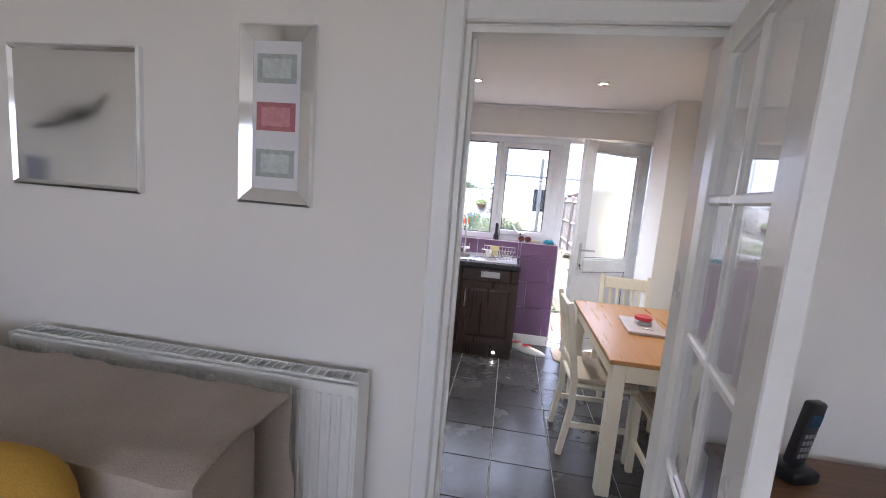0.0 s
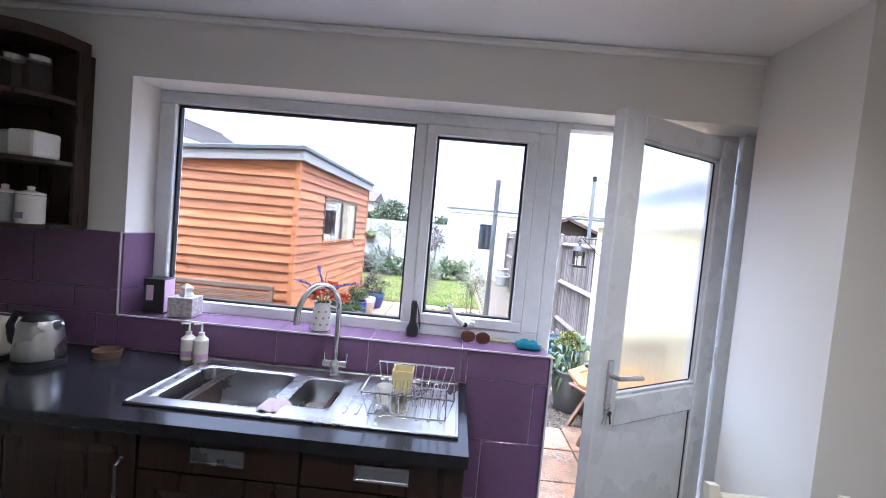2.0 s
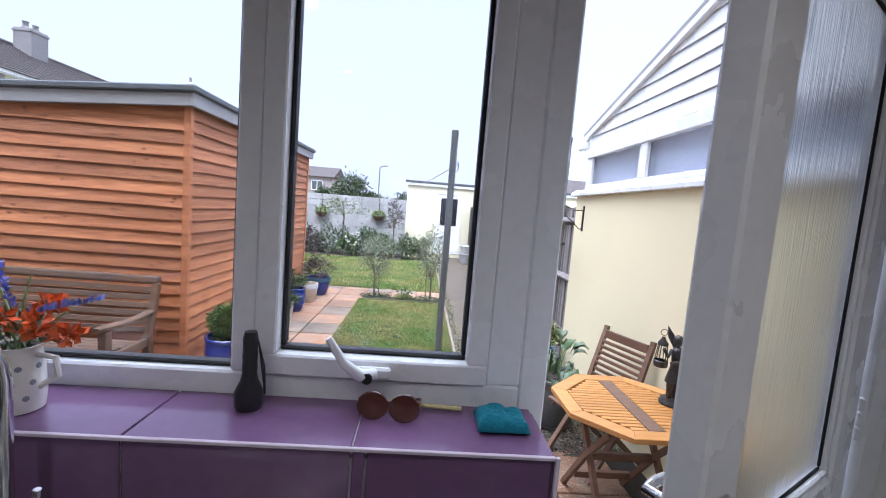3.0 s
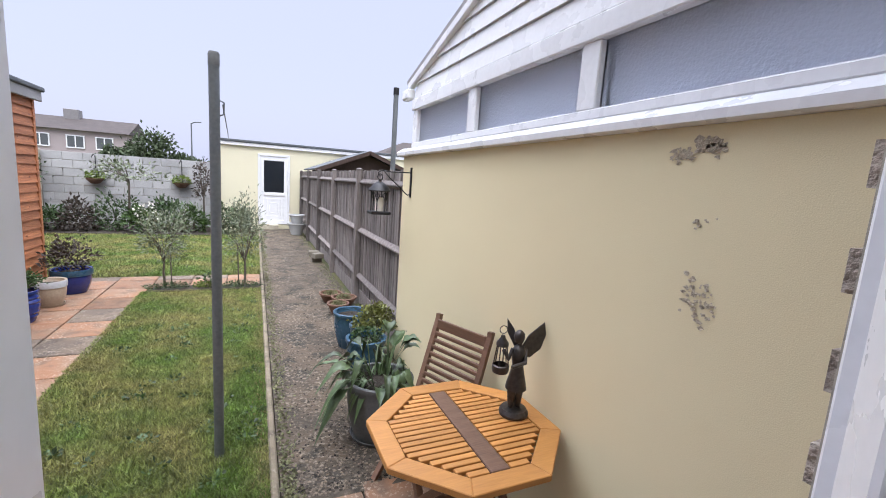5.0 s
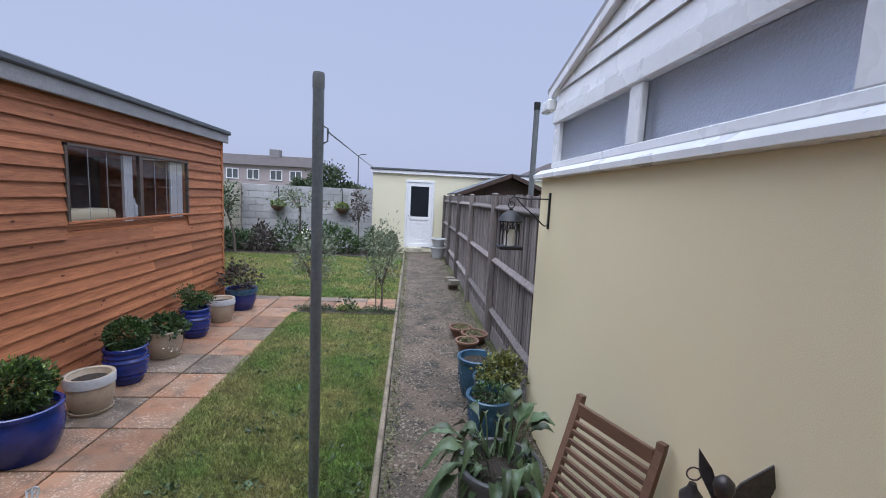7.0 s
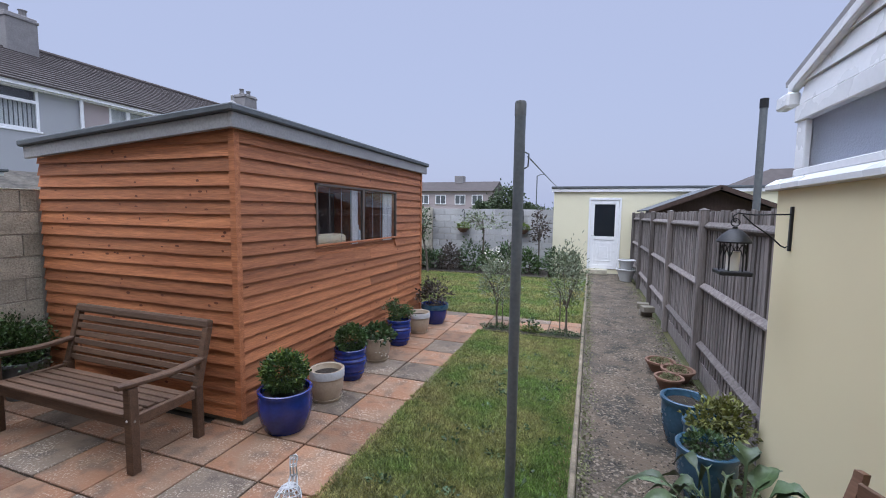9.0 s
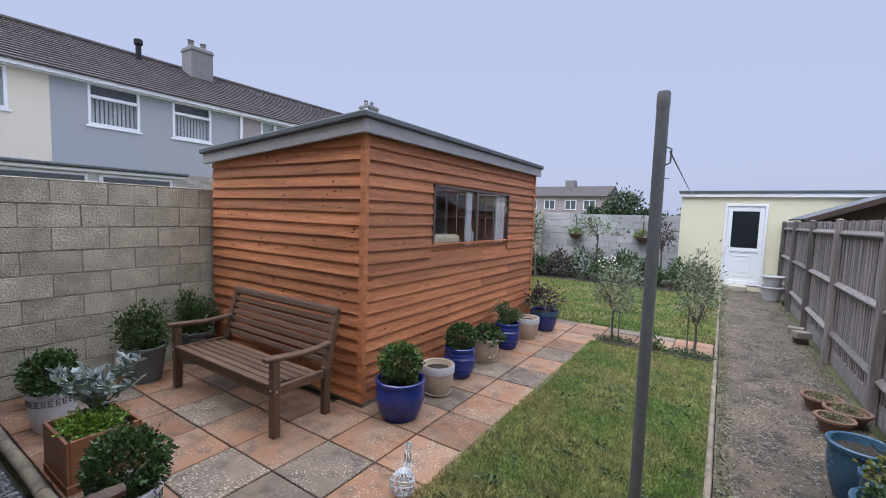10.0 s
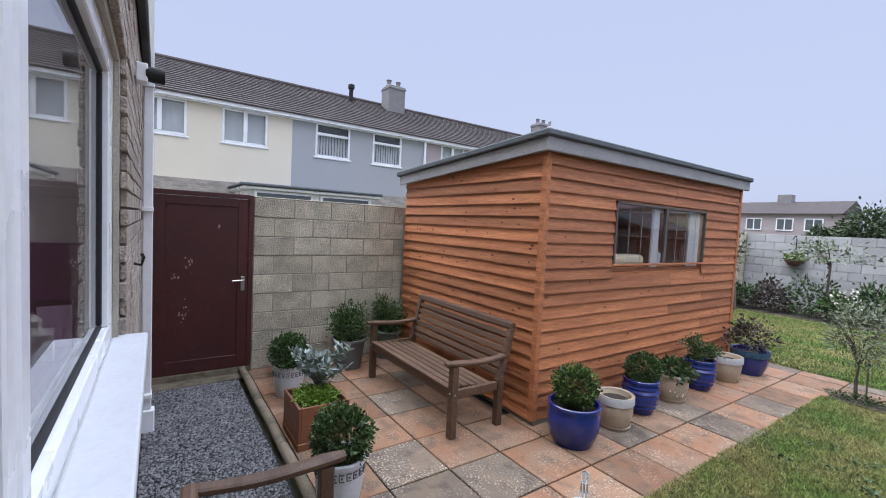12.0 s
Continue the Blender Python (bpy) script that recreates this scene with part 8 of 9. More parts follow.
for i in range(nr):
    z0, z1 = 0.44 + 1.46 * i / nr + 0.012, 0.44 + 1.46 * (i + 1) / nr - 0.012
    for xa, xb in ((0.1, W / 2 - 0.012), (W / 2 + 0.012, W - 0.1)):
        g = part("pane", box(xa, xb, -D / 2 - 0.002, -D / 2 + 0.002, max(z0, 0.44), min(z1, 1.90)), CLEAR, gdr, "clear bevelled pane")
for s in (0, -D):
    part("handle", tube([(W - 0.05, s, 1.0), (W - 0.05, s + (0.045 if s == 0 else -0.045), 1.0), (W - 0.15, s + (0.05 if s == 0 else -0.05), 1.0)], 0.009, 8), STEEL, gdr, smooth=True)


def bevelled_frame(name, x0, x1, z0, z1, inner, label, category):
    """A mirror-glass frame with sloping bevelled sides on the wall at y 1.35."""
    f = empty(name, pose((x0 + x1) / 2, 1.349, (z0 + z1) / 2), label, category)
    w, h = (x1 - x0) / 2, (z1 - z0) / 2
    b = bmesh.new()
    def rect(i, y):
        return [b.verts.new((sx * (w - i), y, sz * (h - i))) for sx, sz in ((-1, -1), (1, -1), (1, 1), (-1, 1))]
    ra, rb_, rc_, rd_ = rect(0, 0), rect(0, -0.018), rect(0.008, -0.024), rect(inner, -0.014)
    for p_, q_ in ((ra, rb_), (rb_, rc_), (rc_, rd_)):
        for k in range(4):
            b.faces.new((p_[k], p_[(k + 1) % 4], q_[(k + 1) % 4], q_[k]))
    b.faces.new(ra)
    part("frame", b, MIRROR, f, "bevelled mirror-glass frame")
    return f, w, h


fm, w_, h_ = bevelled_frame("picture_frame", -0.75, -0.485, 1.415, 1.985, 0.05, "narrow mirrored picture frame with three small prints", "picture frame")
part("mount", box(-w_ + 0.05, w_ - 0.05, -0.013, -0.008, -h_ + 0.05, h_ - 0.05), PAPER, fm, "white mount")
for k, c in enumerate(((0.45, 0.50, 0.48), (0.50, 0.20, 0.22), (0.45, 0.50, 0.48))):
    z = 0.15 - 0.15 * k
    q = part("print", box(-0.068, 0.068, -0.0145, -0.0132, z - 0.045, z + 0.045), mat("print_card", c, 0.7, vary=0.15, scale=20), fm, "small rectangular print")
    part("print_middle", box(-0.05, 0.05, -0.0152, -0.0147, z - 0.03, z + 0.03), mat("print_centre", tuple(min(1, v * 1.25 + 0.08) for v in c), 0.7, vary=0.2, scale=30), q)
fm2, w2, h2 = bevelled_frame("wall_mirror", -1.66, -1.12, 1.41, 1.905, 0.02, "frameless wall mirror with sloping glass edges", "mirror")
part("glass", box(-w2 + 0.02, w2 - 0.02, -0.0145, -0.008, -h2 + 0.02, h2 - 0.02), MIRROR, fm2)
orn = tube([(-3.19, 0.12, 1.72), (-3.17, -0.05, 1.77), (-3.16, -0.20, 1.86), (-3.17, -0.30, 1.90), (-3.18, -0.46, 2.08)], 0.03, 8, radii=[0.006, 0.02, 0.045, 0.022, 0.008])
thing("wall_ornament", orn, BLACK_PLASTIC, "dark swooping ornament hung on the lounge wall", "ornament", smooth=True)
spf = empty("picture_frame", pose(-3.199, 0.10, 1.42), "small pale framed picture on the lounge wall", "picture frame")
part("frame", ring(-0.10, 0.10, -0.13, 0.13, 0.025, -0.02, 0.0), GLOSS_WHITE, spf, m=pose(0, 0, 0, 0, 0, 90))
part("print", box(-0.074, 0.074, -0.012, -0.002, -0.104, 0.104), SOFT_PRINT, spf, m=pose(0, 0, 0, 0, 0, 90))
rdx = empty("radiator", None, "white steel panel radiator with top grille", "radiator")
RX0, RX1, RZ0, RZ1 = -1.55, -0.25, 0.30, 0.89
part("front_panel", box(RX0, RX1, 1.215, 1.232, RZ0, RZ1 - 0.01, bevel=0.004), GLOSS_WHITE, rdx)
part("back_panel", box(RX0, RX1, 1.30, 1.318, RZ0, RZ1 - 0.01, bevel=0.004), GLOSS_WHITE, rdx)
part("side_panel", box(RX1 + 0.0005, RX1 + 0.006, 1.213, 1.32, RZ0, RZ1, bevel=0.002), GLOSS_WHITE, rdx)
part("side_panel", box(RX0 - 0.006, RX0 - 0.0005, 1.213, 1.32, RZ0, RZ1, bevel=0.002), GLOSS_WHITE, rdx)
for i in range(38):
    x = RX0 + 0.02 + (RX1 - RX0 - 0.04) * i / 37
    part("flute", box(x - 0.009, x + 0.009, 1.208, 1.2145, RZ0 + 0.03, RZ1 - 0.04, bevel=0.003), GLOSS_WHITE, rdx)
gr = [(RX0, RX1, 1.232, 1.240, RZ1 - 0.008, RZ1), (RX0, RX1, 1.292, 1.30, RZ1 - 0.008, RZ1)] + [(RX0 + 0.03 * i, RX0 + 0.03 * i + 0.004, 1.240, 1.292, RZ1 - 0.008, RZ1 - 0.002) for i in range(43)]
part("top_grille", boxes(gr), GLOSS_WHITE, rdx)
part("wall_bracket", boxes([(RX0 + 0.2, RX0 + 0.23, 1.318, 1.35, 0.4, 0.8), (RX1 - 0.23, RX1 - 0.2, 1.318, 1.35, 0.4, 0.8)]), GLOSS_WHITE, rdx)

# sofa end under a throw, with a cushion
sofa = empty("sofa", None, "taupe fabric sofa with a throw over its back", "sofa")
part("base", box(-2.95, -0.40, 0.12, 1.02, 0.06, 0.40, bevel=0.04, segments=3), TAUPE, sofa, smooth=True)
part("backrest", box(-2.95, -0.48, 0.76, 1.10, 0.402, 0.845, bevel=0.08, segments=4), TAUPE, sofa, smooth=True)
part("seat_cushion", box(-2.9, -0.58, 0.14, 0.755, 0.402, 0.50, bevel=0.05, segments=3), TAUPE, sofa, smooth=True)
part("armrest", box(-0.56, -0.34, 0.12, 0.74, 0.10, 0.60, bevel=0.07, segments=4), TAUPE, sofa, smooth=True)
for x in (-2.85, -0.5):
    for y in (0.18, 0.96):
        part("foot", box(x - 0.03, x + 0.03, y - 0.03, y + 0.03, 0, 0.06), BROWN_WOOD, sofa)
th = bmesh.new()
bmesh.ops.create_grid(th, x_segments=50, y_segments=34, size=0.5)
for v in th.verts:
    u, s = v.co.x + 0.5, v.co.y + 0.5
    x = -2.0 + u * 1.58
    path = s * 1.15
    if path < 0.42:
        y, z = 1.125, 0.45 + path
    elif path < 0.80:
        y, z = 1.125 - (path - 0.42), 0.872
    else:
        y, z = 0.735, 0.872 - (path - 0.80)
    n_ = noise.noise((u * 7, s * 4, 3)) * 0.022 + noise.noise((u * 19, s * 9, 1)) * 0.008
    v.co = Vector((x + 0.02 * noise.noise((s * 6, u * 3, 9)), y + (n_ if path > 0.8 else abs(n_) * 0.6), z + (abs(n_) if 0.42 <= path <= 0.8 else 0)))
ob = part("throw", th, TAUPE, sofa, "wrinkled taupe throw", smooth=True)
so = ob.modifiers.new("thickness", "SOLIDIFY")
so.thickness = 0.012
cu = bmesh.new()
bmesh.ops.create_uvsphere(cu, u_segments=28, v_segments=16, radius=1)
for v in cu.verts:
    p_ = v.co.copy()
    sgn = lambda q, e: math.copysign(abs(q) ** e, q)
    v.co = Vector((sgn(p_.x, 0.6) * 0.22, p_.y * 0.08, sgn(p_.z, 0.6) * 0.22))
thing("cushion", cu, MUSTARD, "mustard yellow cushion leaning on the sofa back", "cushion", m=pose(-0.815, 0.59, 0.732, -18, 0, 6), smooth=True)

# small table with a telephone beside the door
stb = empty("side_table", None, "brown wooden side table in the lounge corner", "table")
part("tabletop", box(0.80, 1.55, 0.82, 1.32, 0.80, 0.83, bevel=0.006), BROWN_WOOD, stb)
for x in (0.84, 1.51):
    for y in (0.86, 1.28):
        part("leg", box(x - 0.025, x + 0.025, y - 0.025, y + 0.025, 0, 0.7995), BROWN_WOOD, stb)
part("apron", box(0.866, 1.484, 0.845, 0.865, 0.70, 0.7995), BROWN_WOOD, stb)
ph = empty("telephone", pose(0.965, 1.20, 0.831, 0, 0, 20), "black cordless telephone standing in its cradle", "telephone")
part("cradle", box(-0.045, 0.045, -0.04, 0.045, 0, 0.035, bevel=0.01, segments=2), BLACK_PLASTIC, ph, smooth=True)
hs = part("handset", box(-0.025, 0.025, -0.012, 0.016, 0.0, 0.19, pose(0, 0, 0.036, 8, 0, 0), bevel=0.009, segments=2), BLACK_PLASTIC, ph, smooth=True)
part("screen", box(-0.017, 0.017, -0.0135, -0.0125, 0.125, 0.16, pose(0, 0, 0.036, 8, 0, 0)), TEAL_GLAZE, hs)
part("key_pad", boxes([(-0.016 + 0.012 * i, -0.008 + 0.012 * i, -0.0138, -0.0125, 0.03 + 0.02 * j, 0.042 + 0.02 * j, pose(0, 0, 0.036, 8, 0, 0)) for i in range(3) for j in range(4)]), GREY_TRIM, hs)
thing("letter", box(0.95, 1.25, 0.85, 1.05, 0.8305, 0.833), PAPER, "white letter lying on the side table", "paper", m=pose(0.05, 0.0, 0.0, 0, 0, 2))
# lounge window behind the camera, with the sky's light in its opening
lw = empty("window_2", None, "wide white lounge window", "window", kind="structure")
part("window_frame", boxes([(-1.9, 1.2, -3.28, -3.22, 0.8, 0.86), (-1.9, 1.2, -3.28, -3.22, 2.09, 2.15), (-1.9, -1.84, -3.28, -3.22, 0.86, 2.09), (1.14, 1.2, -3.28, -3.22, 0.86, 2.09), (-0.38, -0.32, -3.28, -3.22, 0.86, 2.09)]), UPVC, lw)
gp = part("pane", box(-1.84, 1.14, -3.255, -3.245, 0.86, 2.09), CLEAR, lw)
gp.visible_shadow = False
al = new("window_daylight", bpy.data.lights.new("window_daylight", "AREA"))
al.data.shape, al.data.size, al.data.size_y, al.data.energy, al.data.color = "RECTANGLE", 3.0, 1.25, 1.55, (0.93, 0.96, 1.0)
al.matrix_world = look((-0.35, -3.19, 1.48), (-0.35, 0, 1.3))

# ---- pieces of floors and walls ----
rp = random.Random(99)

# kitchen floor tiles
FP = 0.345
ftile = [mesh_of("tile", box(0.003, FP - 0.003, 0.003, FP - 0.003, -0.008, 0.0, bevel=0.002), FLOOR_TILE) for _ in range(2)]
for i in range(-6, 6):
    for j in range(-7, 3):
        x, y = 0.19 + i * FP, 3.33 + j * FP
        x0, x1, y0, y1 = max(x, -2.3), min(x + FP, 1.88), max(y, 1.40), min(y + FP, 4.37)
        if x1 - x0 < 0.03 or y1 - y0 < 0.03:
            continue
        if (x0, x1, y0, y1) == (x, x + FP, y, y + FP):
            piece("tile", ftile[0], floor, pose(x, y, 0))
        else:
            piece("tile", mesh_of("tile", box(x0 + 0.003, x1 - 0.003, y0 + 0.003, y1 - 0.003, -0.008, 0.0, bevel=0.002), FLOOR_TILE), floor, Matrix())

# purple wall tiles on the window wall
splash = structure("splashback", boxes([(-2.3, 0.652, 4.358, 4.369, 0.0, 1.03), (-2.3, -1.285, 4.358, 4.369, 1.03, 1.425), (0.6505, 0.660, 4.369, 4.544, 0.0, 1.034), (-1.285, 0.655, 4.37, 4.544, 1.0305, 1.046), (-1.2895, -1.282, 4.37, 4.544, 1.046, 1.425)]), GROUT_LILAC, "purple gloss wall tiles with pale grout", "splashback")
TW, TH = 0.415, 0.27


def wall_tile(x0, x1, z0, z1):
    if x1 - x0 > 0.02 and z1 - z0 > 0.015:
        piece("tile", mesh_of("tile", box(x0 + 0.0025, x1 - 0.0025, 4.350, 4.3575, z0 + 0.0025, z1 - 0.0025, bevel=0.0015), PURPLE_TILE), splash, Matrix())


rows_ = ((0.925, 1.05, -0.14), (0.655, 0.925, 0.185), (0.385, 0.655, -0.02), (0.10, 0.385, 0.175))
for k, (z0, z1, off) in enumerate(rows_):
    x = off - 6 * TW
    while x < 0.66:
        a, b = max(x, -2.295), min(x + TW, 0.658)
        if k == 0 and a < 0.302 < b:
            wall_tile(a, 0.302, 0.903, z1), wall_tile(0.302, b, z0, z1)
        elif k == 0:
            wall_tile(a, b, z0 if a > 0.29 else 0.903, z1) if b <= -1.28 or a >= -1.285 else (wall_tile(a, -1.2825, 0.903, z1), wall_tile(-1.2825, b, 0.903, z1))
        elif b > 0.31:
            wall_tile(max(a, 0.302), b, z0, z1)
        x += TW
for k, (z0, z1, off) in enumerate(((1.05, 1.165, -1.49), (1.165, 1.425, -1.69))):
    x = off - 3 * TW
    while x < -1.29:
        wall_tile(max(x, -2.295), min(x + TW, -1.288), z0, z1)
        x += TW
x = -0.14 - 3 * TW
while x < 0.64:
    a, b = max(x, -1.28), min(x + TW, 0.66)
    piece("tile", mesh_of("tile", box(a + 0.002, b - 0.002, 4.352, 4.543, 1.0465, 1.054, bevel=0.0015), PURPLE_TILE), splash, Matrix())
    x += TW
for z0, z1 in ((0.10, 0.385), (0.387, 0.655), (0.657, 0.925), (0.927, 1.045)):
    piece("tile", mesh_of("tile", box(0.6605, 0.667, 4.352, 4.543, z0, z1, bevel=0.0015), PURPLE_TILE), splash, Matrix())
for z0, z1 in ((1.056, 1.165), (1.167, 1.42)):
    piece("tile", mesh_of("tile", box(-1.2815, -1.275, 4.352, 4.543, z0, z1, bevel=0.0015), PURPLE_TILE), splash, Matrix())
part("tile_trim", boxes([(0.661, 0.6695, 4.342, 4.3495, 0.0, 1.056), (-1.282, 0.66, 4.341, 4.3495, 1.0505, 1.057), (-1.2885, -1.2825, 4.342, 4.3495, 1.057, 1.425)], 0.001), GROUT_LILAC, splash, "pale plastic tile trim")

# patio slabs
PS = 0.485
slab_me = {}
for key, m_ in (("t", SLAB_TERRA), ("g", SLAB_GREY)):
    for v in range(3):
        b = box(0.006, PS - 0.007, 0.006, PS - 0.007, -0.04, 0.0, bevel=0.005)
        bmesh.ops.subdivide_edges(b, edges=[e for e in b.edges if e.calc_length() > 0.3], cuts=3, use_grid_fill=True)
        for q in b.verts:
            if q.co.z > -0.002:
                q.co.z += 0.002 * noise.noise((q.co.x * 9 + v * 5, q.co.y * 9, 1))
        slab_me[key, v] = mesh_of("slab", b, m_)
grey_at = {(-2, -3), (-1, -2), (-1, -3), (-4, -2), (-4, 0), (-2, 4), (-1, 3), (-1, -4), (0, -4), (-5, -1)}
for i in range(-8, 7):
    for j in range(-6, 11):
        x, y = -1.08 + i * PS, 7.50 + j * PS
        cx, cy = x + PS / 2, y + PS / 2
        ok = (5.62 < cy < 12.5 and -4.3 < cx < -0.6) or (4.9 < cy < 6.45 and -0.62 < cx < 2.05) or (11.36 < cy < 12.2 and -0.6 < cx < 0.87)
        if not ok or (cx < -1.95 and 7.6 < cy < 11.4):
            continue
        k = "g" if (i, j) in grey_at or rp.random() < 0.10 else "t"
        tilt = pose(0, 0, rp.uniform(-0.002, 0.002), rp.uniform(-0.25, 0.25), rp.uniform(-0.25, 0.25), 0)
        x1, y1 = min(x + PS, 0.86 if cy > 6.5 else 2.04), min(y + PS, 12.12)
        x0, y0 = max(x, -4.3), max(y, 5.63 if cx < -0.62 else 4.66)
        if x1 - x0 < 0.06 or y1 - y0 < 0.06:
            continue
        if abs(x1 - x0 - PS) < 1e-6 and abs(y1 - y0 - PS) < 1e-6:
            piece("slab", slab_me[k, rp.randint(0, 2)], patio, Matrix.Translation((x, y, G)) @ tilt)
        else:
            piece("slab", mesh_of("slab", box(0.004, x1 - x0 - 0.005, 0.004, y1 - y0 - 0.005, -0.04, 0.0, bevel=0.004), SLAB_TERRA if k == "t" else SLAB_GREY), patio, Matrix.Translation((x0, y0, G)) @ tilt)

# blocks of the garden walls
def course_wall(parent, name, along, face, u0, u1, z0, courses, bh, bl, material, depth=0.03, seed=1):
    rnd = random.Random(seed)
    cache = {}
    for r in range(courses):
        u = u0 - (bl / 2 if r % 2 else 0)
        while u < u1 - 0.02:
            a, b = max(u, u0), min(u + bl, u1)
            u += bl
            if b - a < 0.03:
                continue
            key = round(b - a, 3)
            if key not in cache:
                bb_ = box(0.005, b - a - 0.005, 0, depth, 0.005, bh - 0.005, bevel=0.004)
                cache[key] = mesh_of(name, bb_, material)
            jut = rnd.uniform(-0.003, 0.004)
            if along == "y":
                m = Matrix(((0, 1, 0, face - depth + jut), (1, 0, 0, a), (0, 0, 1, z0 + r * bh), (0, 0, 0, 1)))
            else:
                m = Matrix(((1, 0, 0, a), (0, -1, 0, face + depth - jut), (0, 0, 1, z0 + r * bh), (0, 0, 0, 1)))
            piece(name, cache[key], parent, m)


course_wall(wall_w, "block", "y", -4.297, 5.66, 7.56, -0.2, 9, 0.218, 0.44, BLOCK, seed=5)
course_wall(wall_w, "block", "y", -4.297, 11.5, 18.7, -0.2, 9, 0.218, 0.44, BLOCK, seed=6)
course_wall(wall_f, "block", "x", 18.755, -4.3, -0.2, -0.2, 9, 0.216, 0.44, BLOCK_PALE, seed=7)
part("coping", box(-4.50, -4.295, 5.66, 18.75, 1.7605, 1.775, bevel=0.004), BLOCK, wall_w)

# bricks of the house wall
facing = bpy.data.objects["wall_facing"]
BL, BH = 0.225, 0.075
bcache = {}
rb_ = random.Random(12)
near, rest = 0, bmesh.new()
for r in range(38):
    z = -0.24 + r * BH
    x = -4.29 - (BL / 2 if r % 2 else 0)
    while x < 2.05:
        a, b = max(x, -4.29), min(x + BL, 2.05)
        x += BL
        if z > 1.0 - BH and z < 2.10 and b > -1.335 and a < 1.53:
            if a > -1.335 or a < -1.335 < b and -1.335 - a < 0.04:
                continue
            b = min(b, -1.335)
        if z <= 1.0 - BH and b > 0.6 and a < 1.56:
            continue
        if z > 2.58 or b - a < 0.03:
            continue
        jut = rb_.uniform(0, 0.006)
        if b < 0.2 and a > -2.8 and 0.2 < z and near < 300:
            key = round(b - a, 3)
            if key not in bcache:
                bb_ = box(0.005, b - a - 0.005, -0.004, 0.022, 0.005, BH - 0.005, bevel=0.003)
                bcache[key] = mesh_of("brick", bb_, BRICK)
            piece("brick", bcache[key], facing, pose(a, 4.640 + jut, z))
            near += 1
        else:
            add_box(rest, a + 0.005, b - 0.005, 4.638, 4.662 + jut, z + 0.005, z + BH - 0.005)
BRICK_REST = mat("pale_brick_rest", (0.34, 0.285, 0.235), 0.95, vary=0.35, scale=9, fine=55, bump=1.0, second=(0.44, 0.385, 0.33), island=0.16, depth=0.022)
tagged(part("brickwork", rest, BRICK_REST, facing, "pale rough bricks"), kind="stuff")

# gravel stones
gs_v, gs_f = [], []
rg = random.Random(31)
for i in range(26000):
    x = rg.uniform(-4.25, -0.75)
    y = rg.uniform(4.68, 5.50)
    r = rg.uniform(0.005, 0.0115)
    z = G - 0.028 + rg.uniform(0, 0.009)
    k = len(gs_v)
    a0 = rg.uniform(0, 6.28)
    for q in range(4):
        a = a0 + q * 1.5708
        gs_v.append((x + r * rg.uniform(0.7, 1.3) * math.cos(a), y + r * rg.uniform(0.7, 1.3) * math.sin(a), z + r * rg.uniform(-0.2, 0.3)))
    gs_v.append((x, y, z + r * 0.9))
    gs_f += [(k, k + 1, k + 4), (k + 1, k + 2, k + 4), (k + 2, k + 3, k + 4), (k + 3, k, k + 4)]
me = bpy.data.meshes.new("gravel_stones")
me.from_pydata(gs_v, [], gs_f)
me.materials.append(GRAVEL)
tagged(new("gravel_stones", me), "loose grey gravel chippings beside the house", "gravel", kind="stuff")

# grass blades
def grass(name, x0, x1, y0, y1, n, h, seed, label):
    rnd = np.random.RandomState(seed)
    x, y = rnd.uniform(x0, x1, n), rnd.uniform(y0, y1, n)
    a, hh, w = rnd.uniform(0, 6.28, n), h * rnd.uniform(0.5, 1.4, n), 0.0034 * rnd.uniform(0.7, 1.5, n) * (1 + (h > 0.03))
    lx, ly = rnd.normal(0, 0.6, n) * hh, rnd.normal(0, 0.6, n) * hh
    z = np.full(n, G - 0.008)
    v = np.empty((n, 3, 3))
    v[:, 0] = np.stack([x - w * np.cos(a), y - w * np.sin(a), z], 1)
    v[:, 1] = np.stack([x + w * np.cos(a), y + w * np.sin(a), z], 1)
    v[:, 2] = np.stack([x + lx, y + ly, z + hh], 1)
    me = bpy.data.meshes.new(name)
    me.from_pydata(v.reshape(-1, 3).tolist(), [], np.arange(3 * n).reshape(-1, 3).tolist())
    me.materials.append(GRASS_BLADE)
    return tagged(new(name, me), label, "grass", kind="stuff")


grass("grass_near", -0.645, 0.875, 6.45, 8.9, 120000, 0.026, 1, "short mown grass of the near lawn")
grass("grass_middle", -0.645, 0.875, 8.9, 11.15, 60000, 0.027, 2, "short mown grass of the near lawn")
grass("grass_far", -4.3, 0.875, 12.11, 16.95, 110000, 0.036, 3, "short mown grass of the far lawn")

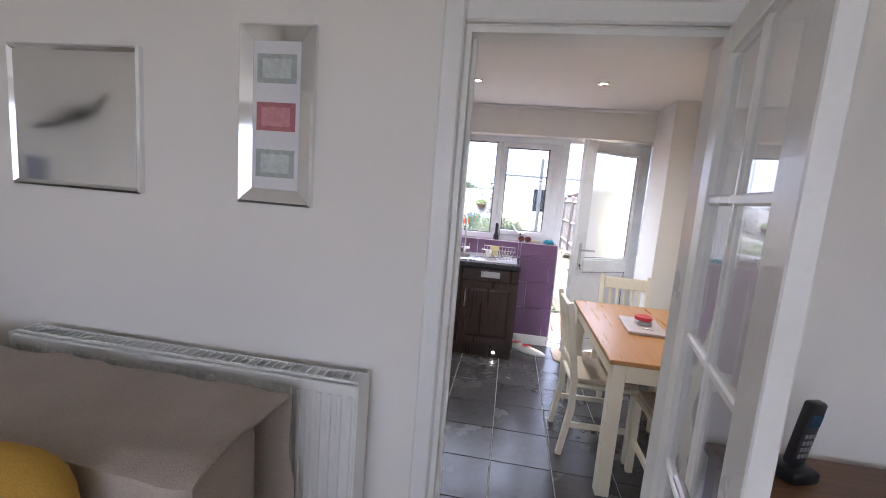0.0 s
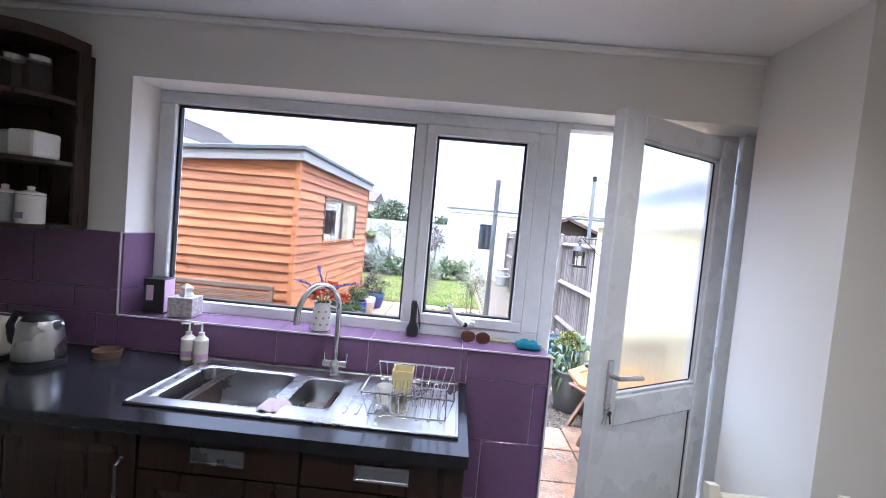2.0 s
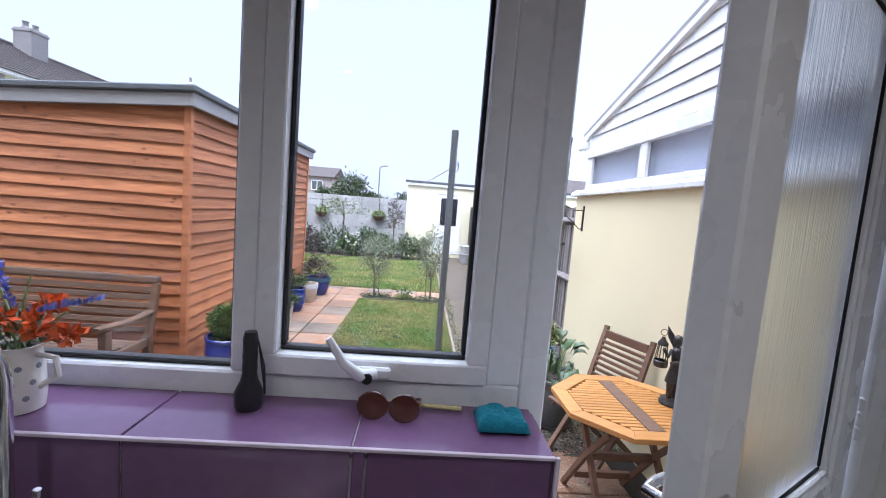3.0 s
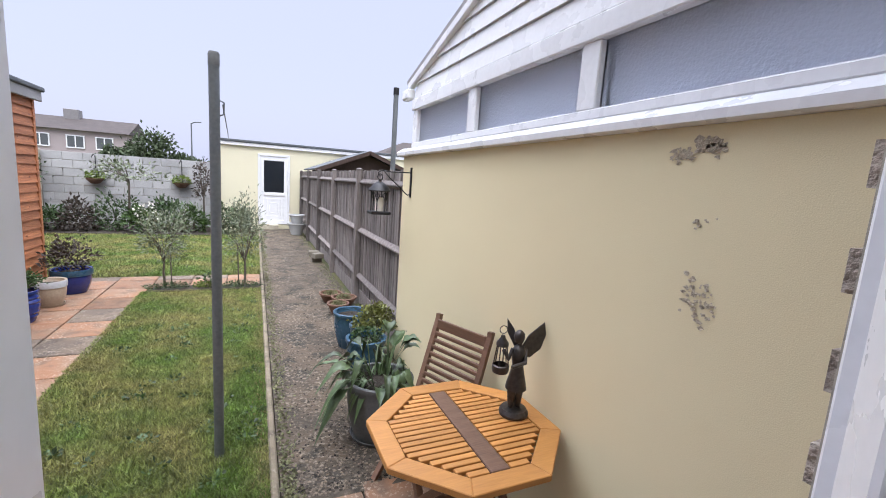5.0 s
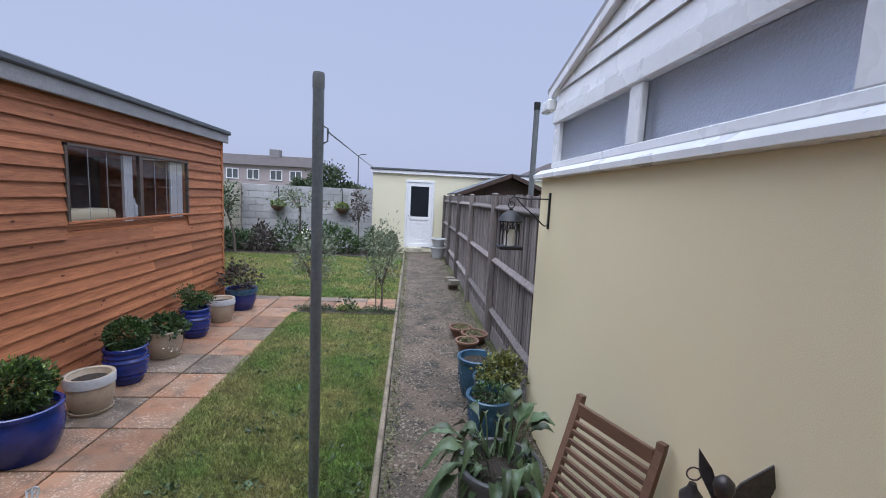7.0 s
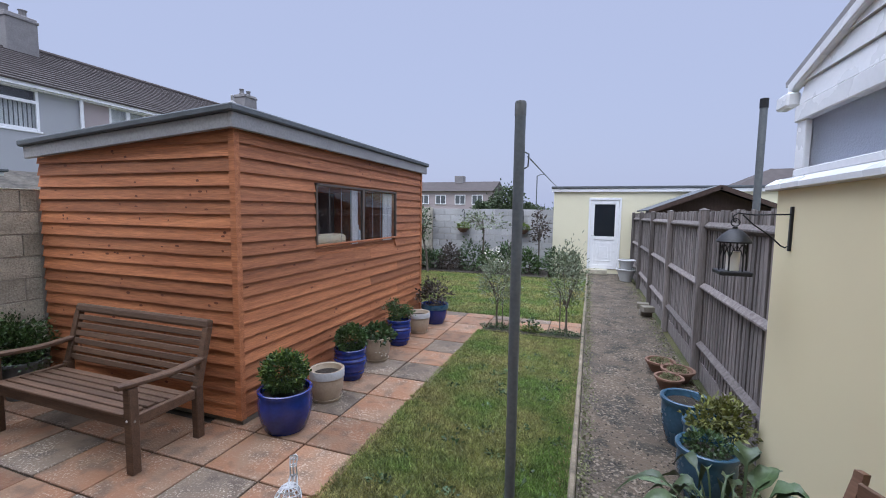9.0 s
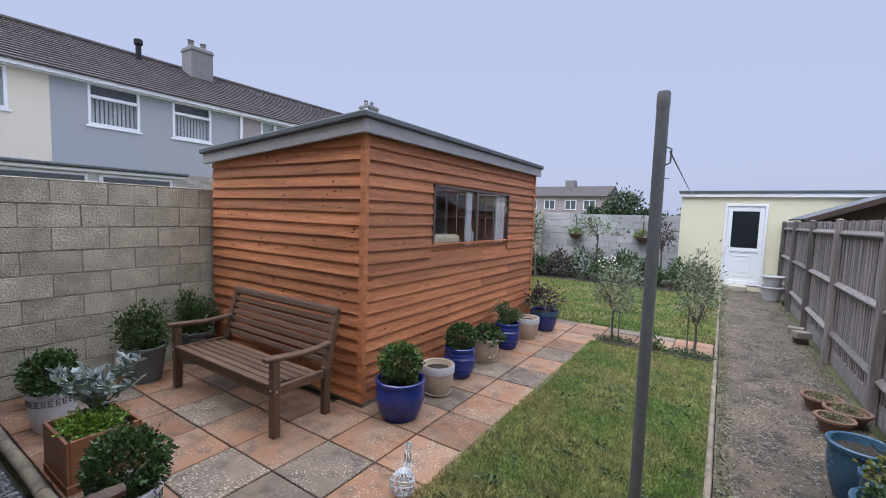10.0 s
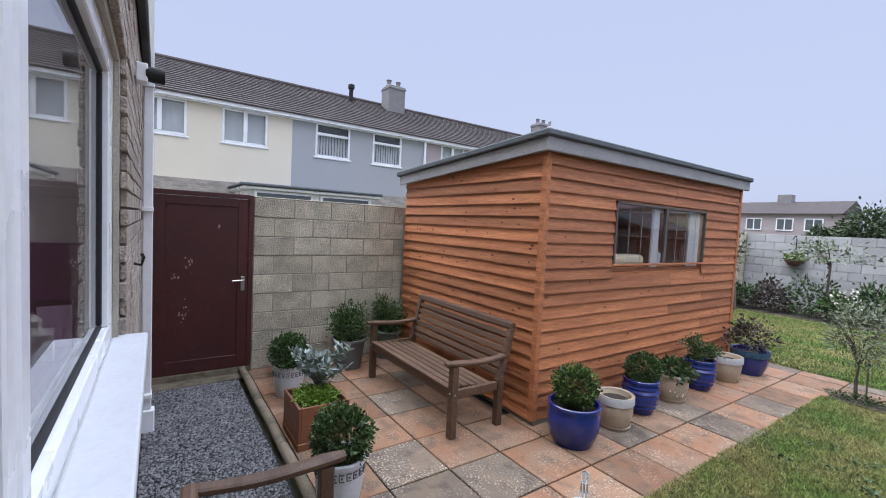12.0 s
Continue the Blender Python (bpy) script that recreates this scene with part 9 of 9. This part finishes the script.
# loose grit and moss along the path
gv, gf = [], []
for i in range(14000):
    x, y = rg.uniform(0.99, 2.05), 6.5 + 11.5 * rg.random() ** 1.6
    r = rg.uniform(0.003, 0.013)
    k = len(gv)
    a0 = rg.uniform(0, 6.28)
    for q in range(4):
        gv.append((x + r * rg.uniform(0.6, 1.3) * math.cos(a0 + q * 1.57), y + r * rg.uniform(0.6, 1.3) * math.sin(a0 + q * 1.57), G + 0.0005))
    gv.append((x, y, G + r * 0.6))
    gf += [(k, k + 1, k + 4), (k + 1, k + 2, k + 4), (k + 2, k + 3, k + 4), (k + 3, k, k + 4)]
me = bpy.data.meshes.new("path_grit")
me.from_pydata(gv, [], gf)
me.materials.append(mat("path_grit_stone", (0.125, 0.100, 0.074), 0.95, vary=0.2, island=0.95))
tagged(new("path_grit", me), "loose grit and chippings on the worn path", "grit", kind="stuff")

# clover and flat weeds in the near lawn
rw = random.Random(77)
spots = []
for i in range(46):
    cx, cy = rw.uniform(-0.58, 0.82), 6.5 + 4.6 * rw.random() ** 1.3
    for k in range(rw.randint(10, 26)):
        a = rw.uniform(0, 6.28)
        q = rw.uniform(0.005, 0.06)
        spots.append(((cx + q * math.cos(a), cy + q * math.sin(a), G + 0.012), (math.cos(a), math.sin(a), 0.15)))
weeds = new("lawn_weeds", leaf_mesh("lawn_weeds", spots, 0.035, 0.020, DEEP_LEAF, rw, 0.1))
tagged(weeds, "dark clover and flat weeds in the mown lawn", "weeds", kind="stuff")

# straw and dead grass along the kerb
rw = random.Random(78)
spots = [((0.865 - abs(rw.gauss(0, 0.05)), 6.45 + 4.7 * rw.random(), G), (rw.gauss(0, 1), rw.gauss(0, 1), 0.4)) for i in range(1600)]
straw = new("dry_grass_edge", leaf_mesh("dry_grass_edge", spots, 0.032, 0.005, mat("dry_straw", (0.27, 0.215, 0.11), 0.9, vary=0.1, island=0.4, bump=0.0), rw, 0.2))
tagged(straw, "dry straw-coloured grass along the kerb", "grass", kind="stuff")

# moss and dirt at the foot of the fence and along the kerb
rw = random.Random(79)
spots = [((rw.choice((0.93 + abs(rw.gauss(0, 0.05)), 2.06 - abs(rw.gauss(0, 0.10)))), 6.5 + 11.5 * rw.random() ** 1.5, G + 0.002), (rw.gauss(0, 1), rw.gauss(0, 1), 0.3)) for i in range(5200)]
moss = new("path_moss", leaf_mesh("path_moss", spots, 0.022, 0.016, MOSS, rw, 0.1))
tagged(moss, "low moss and crumbs along the path's edges", "moss", kind="stuff")
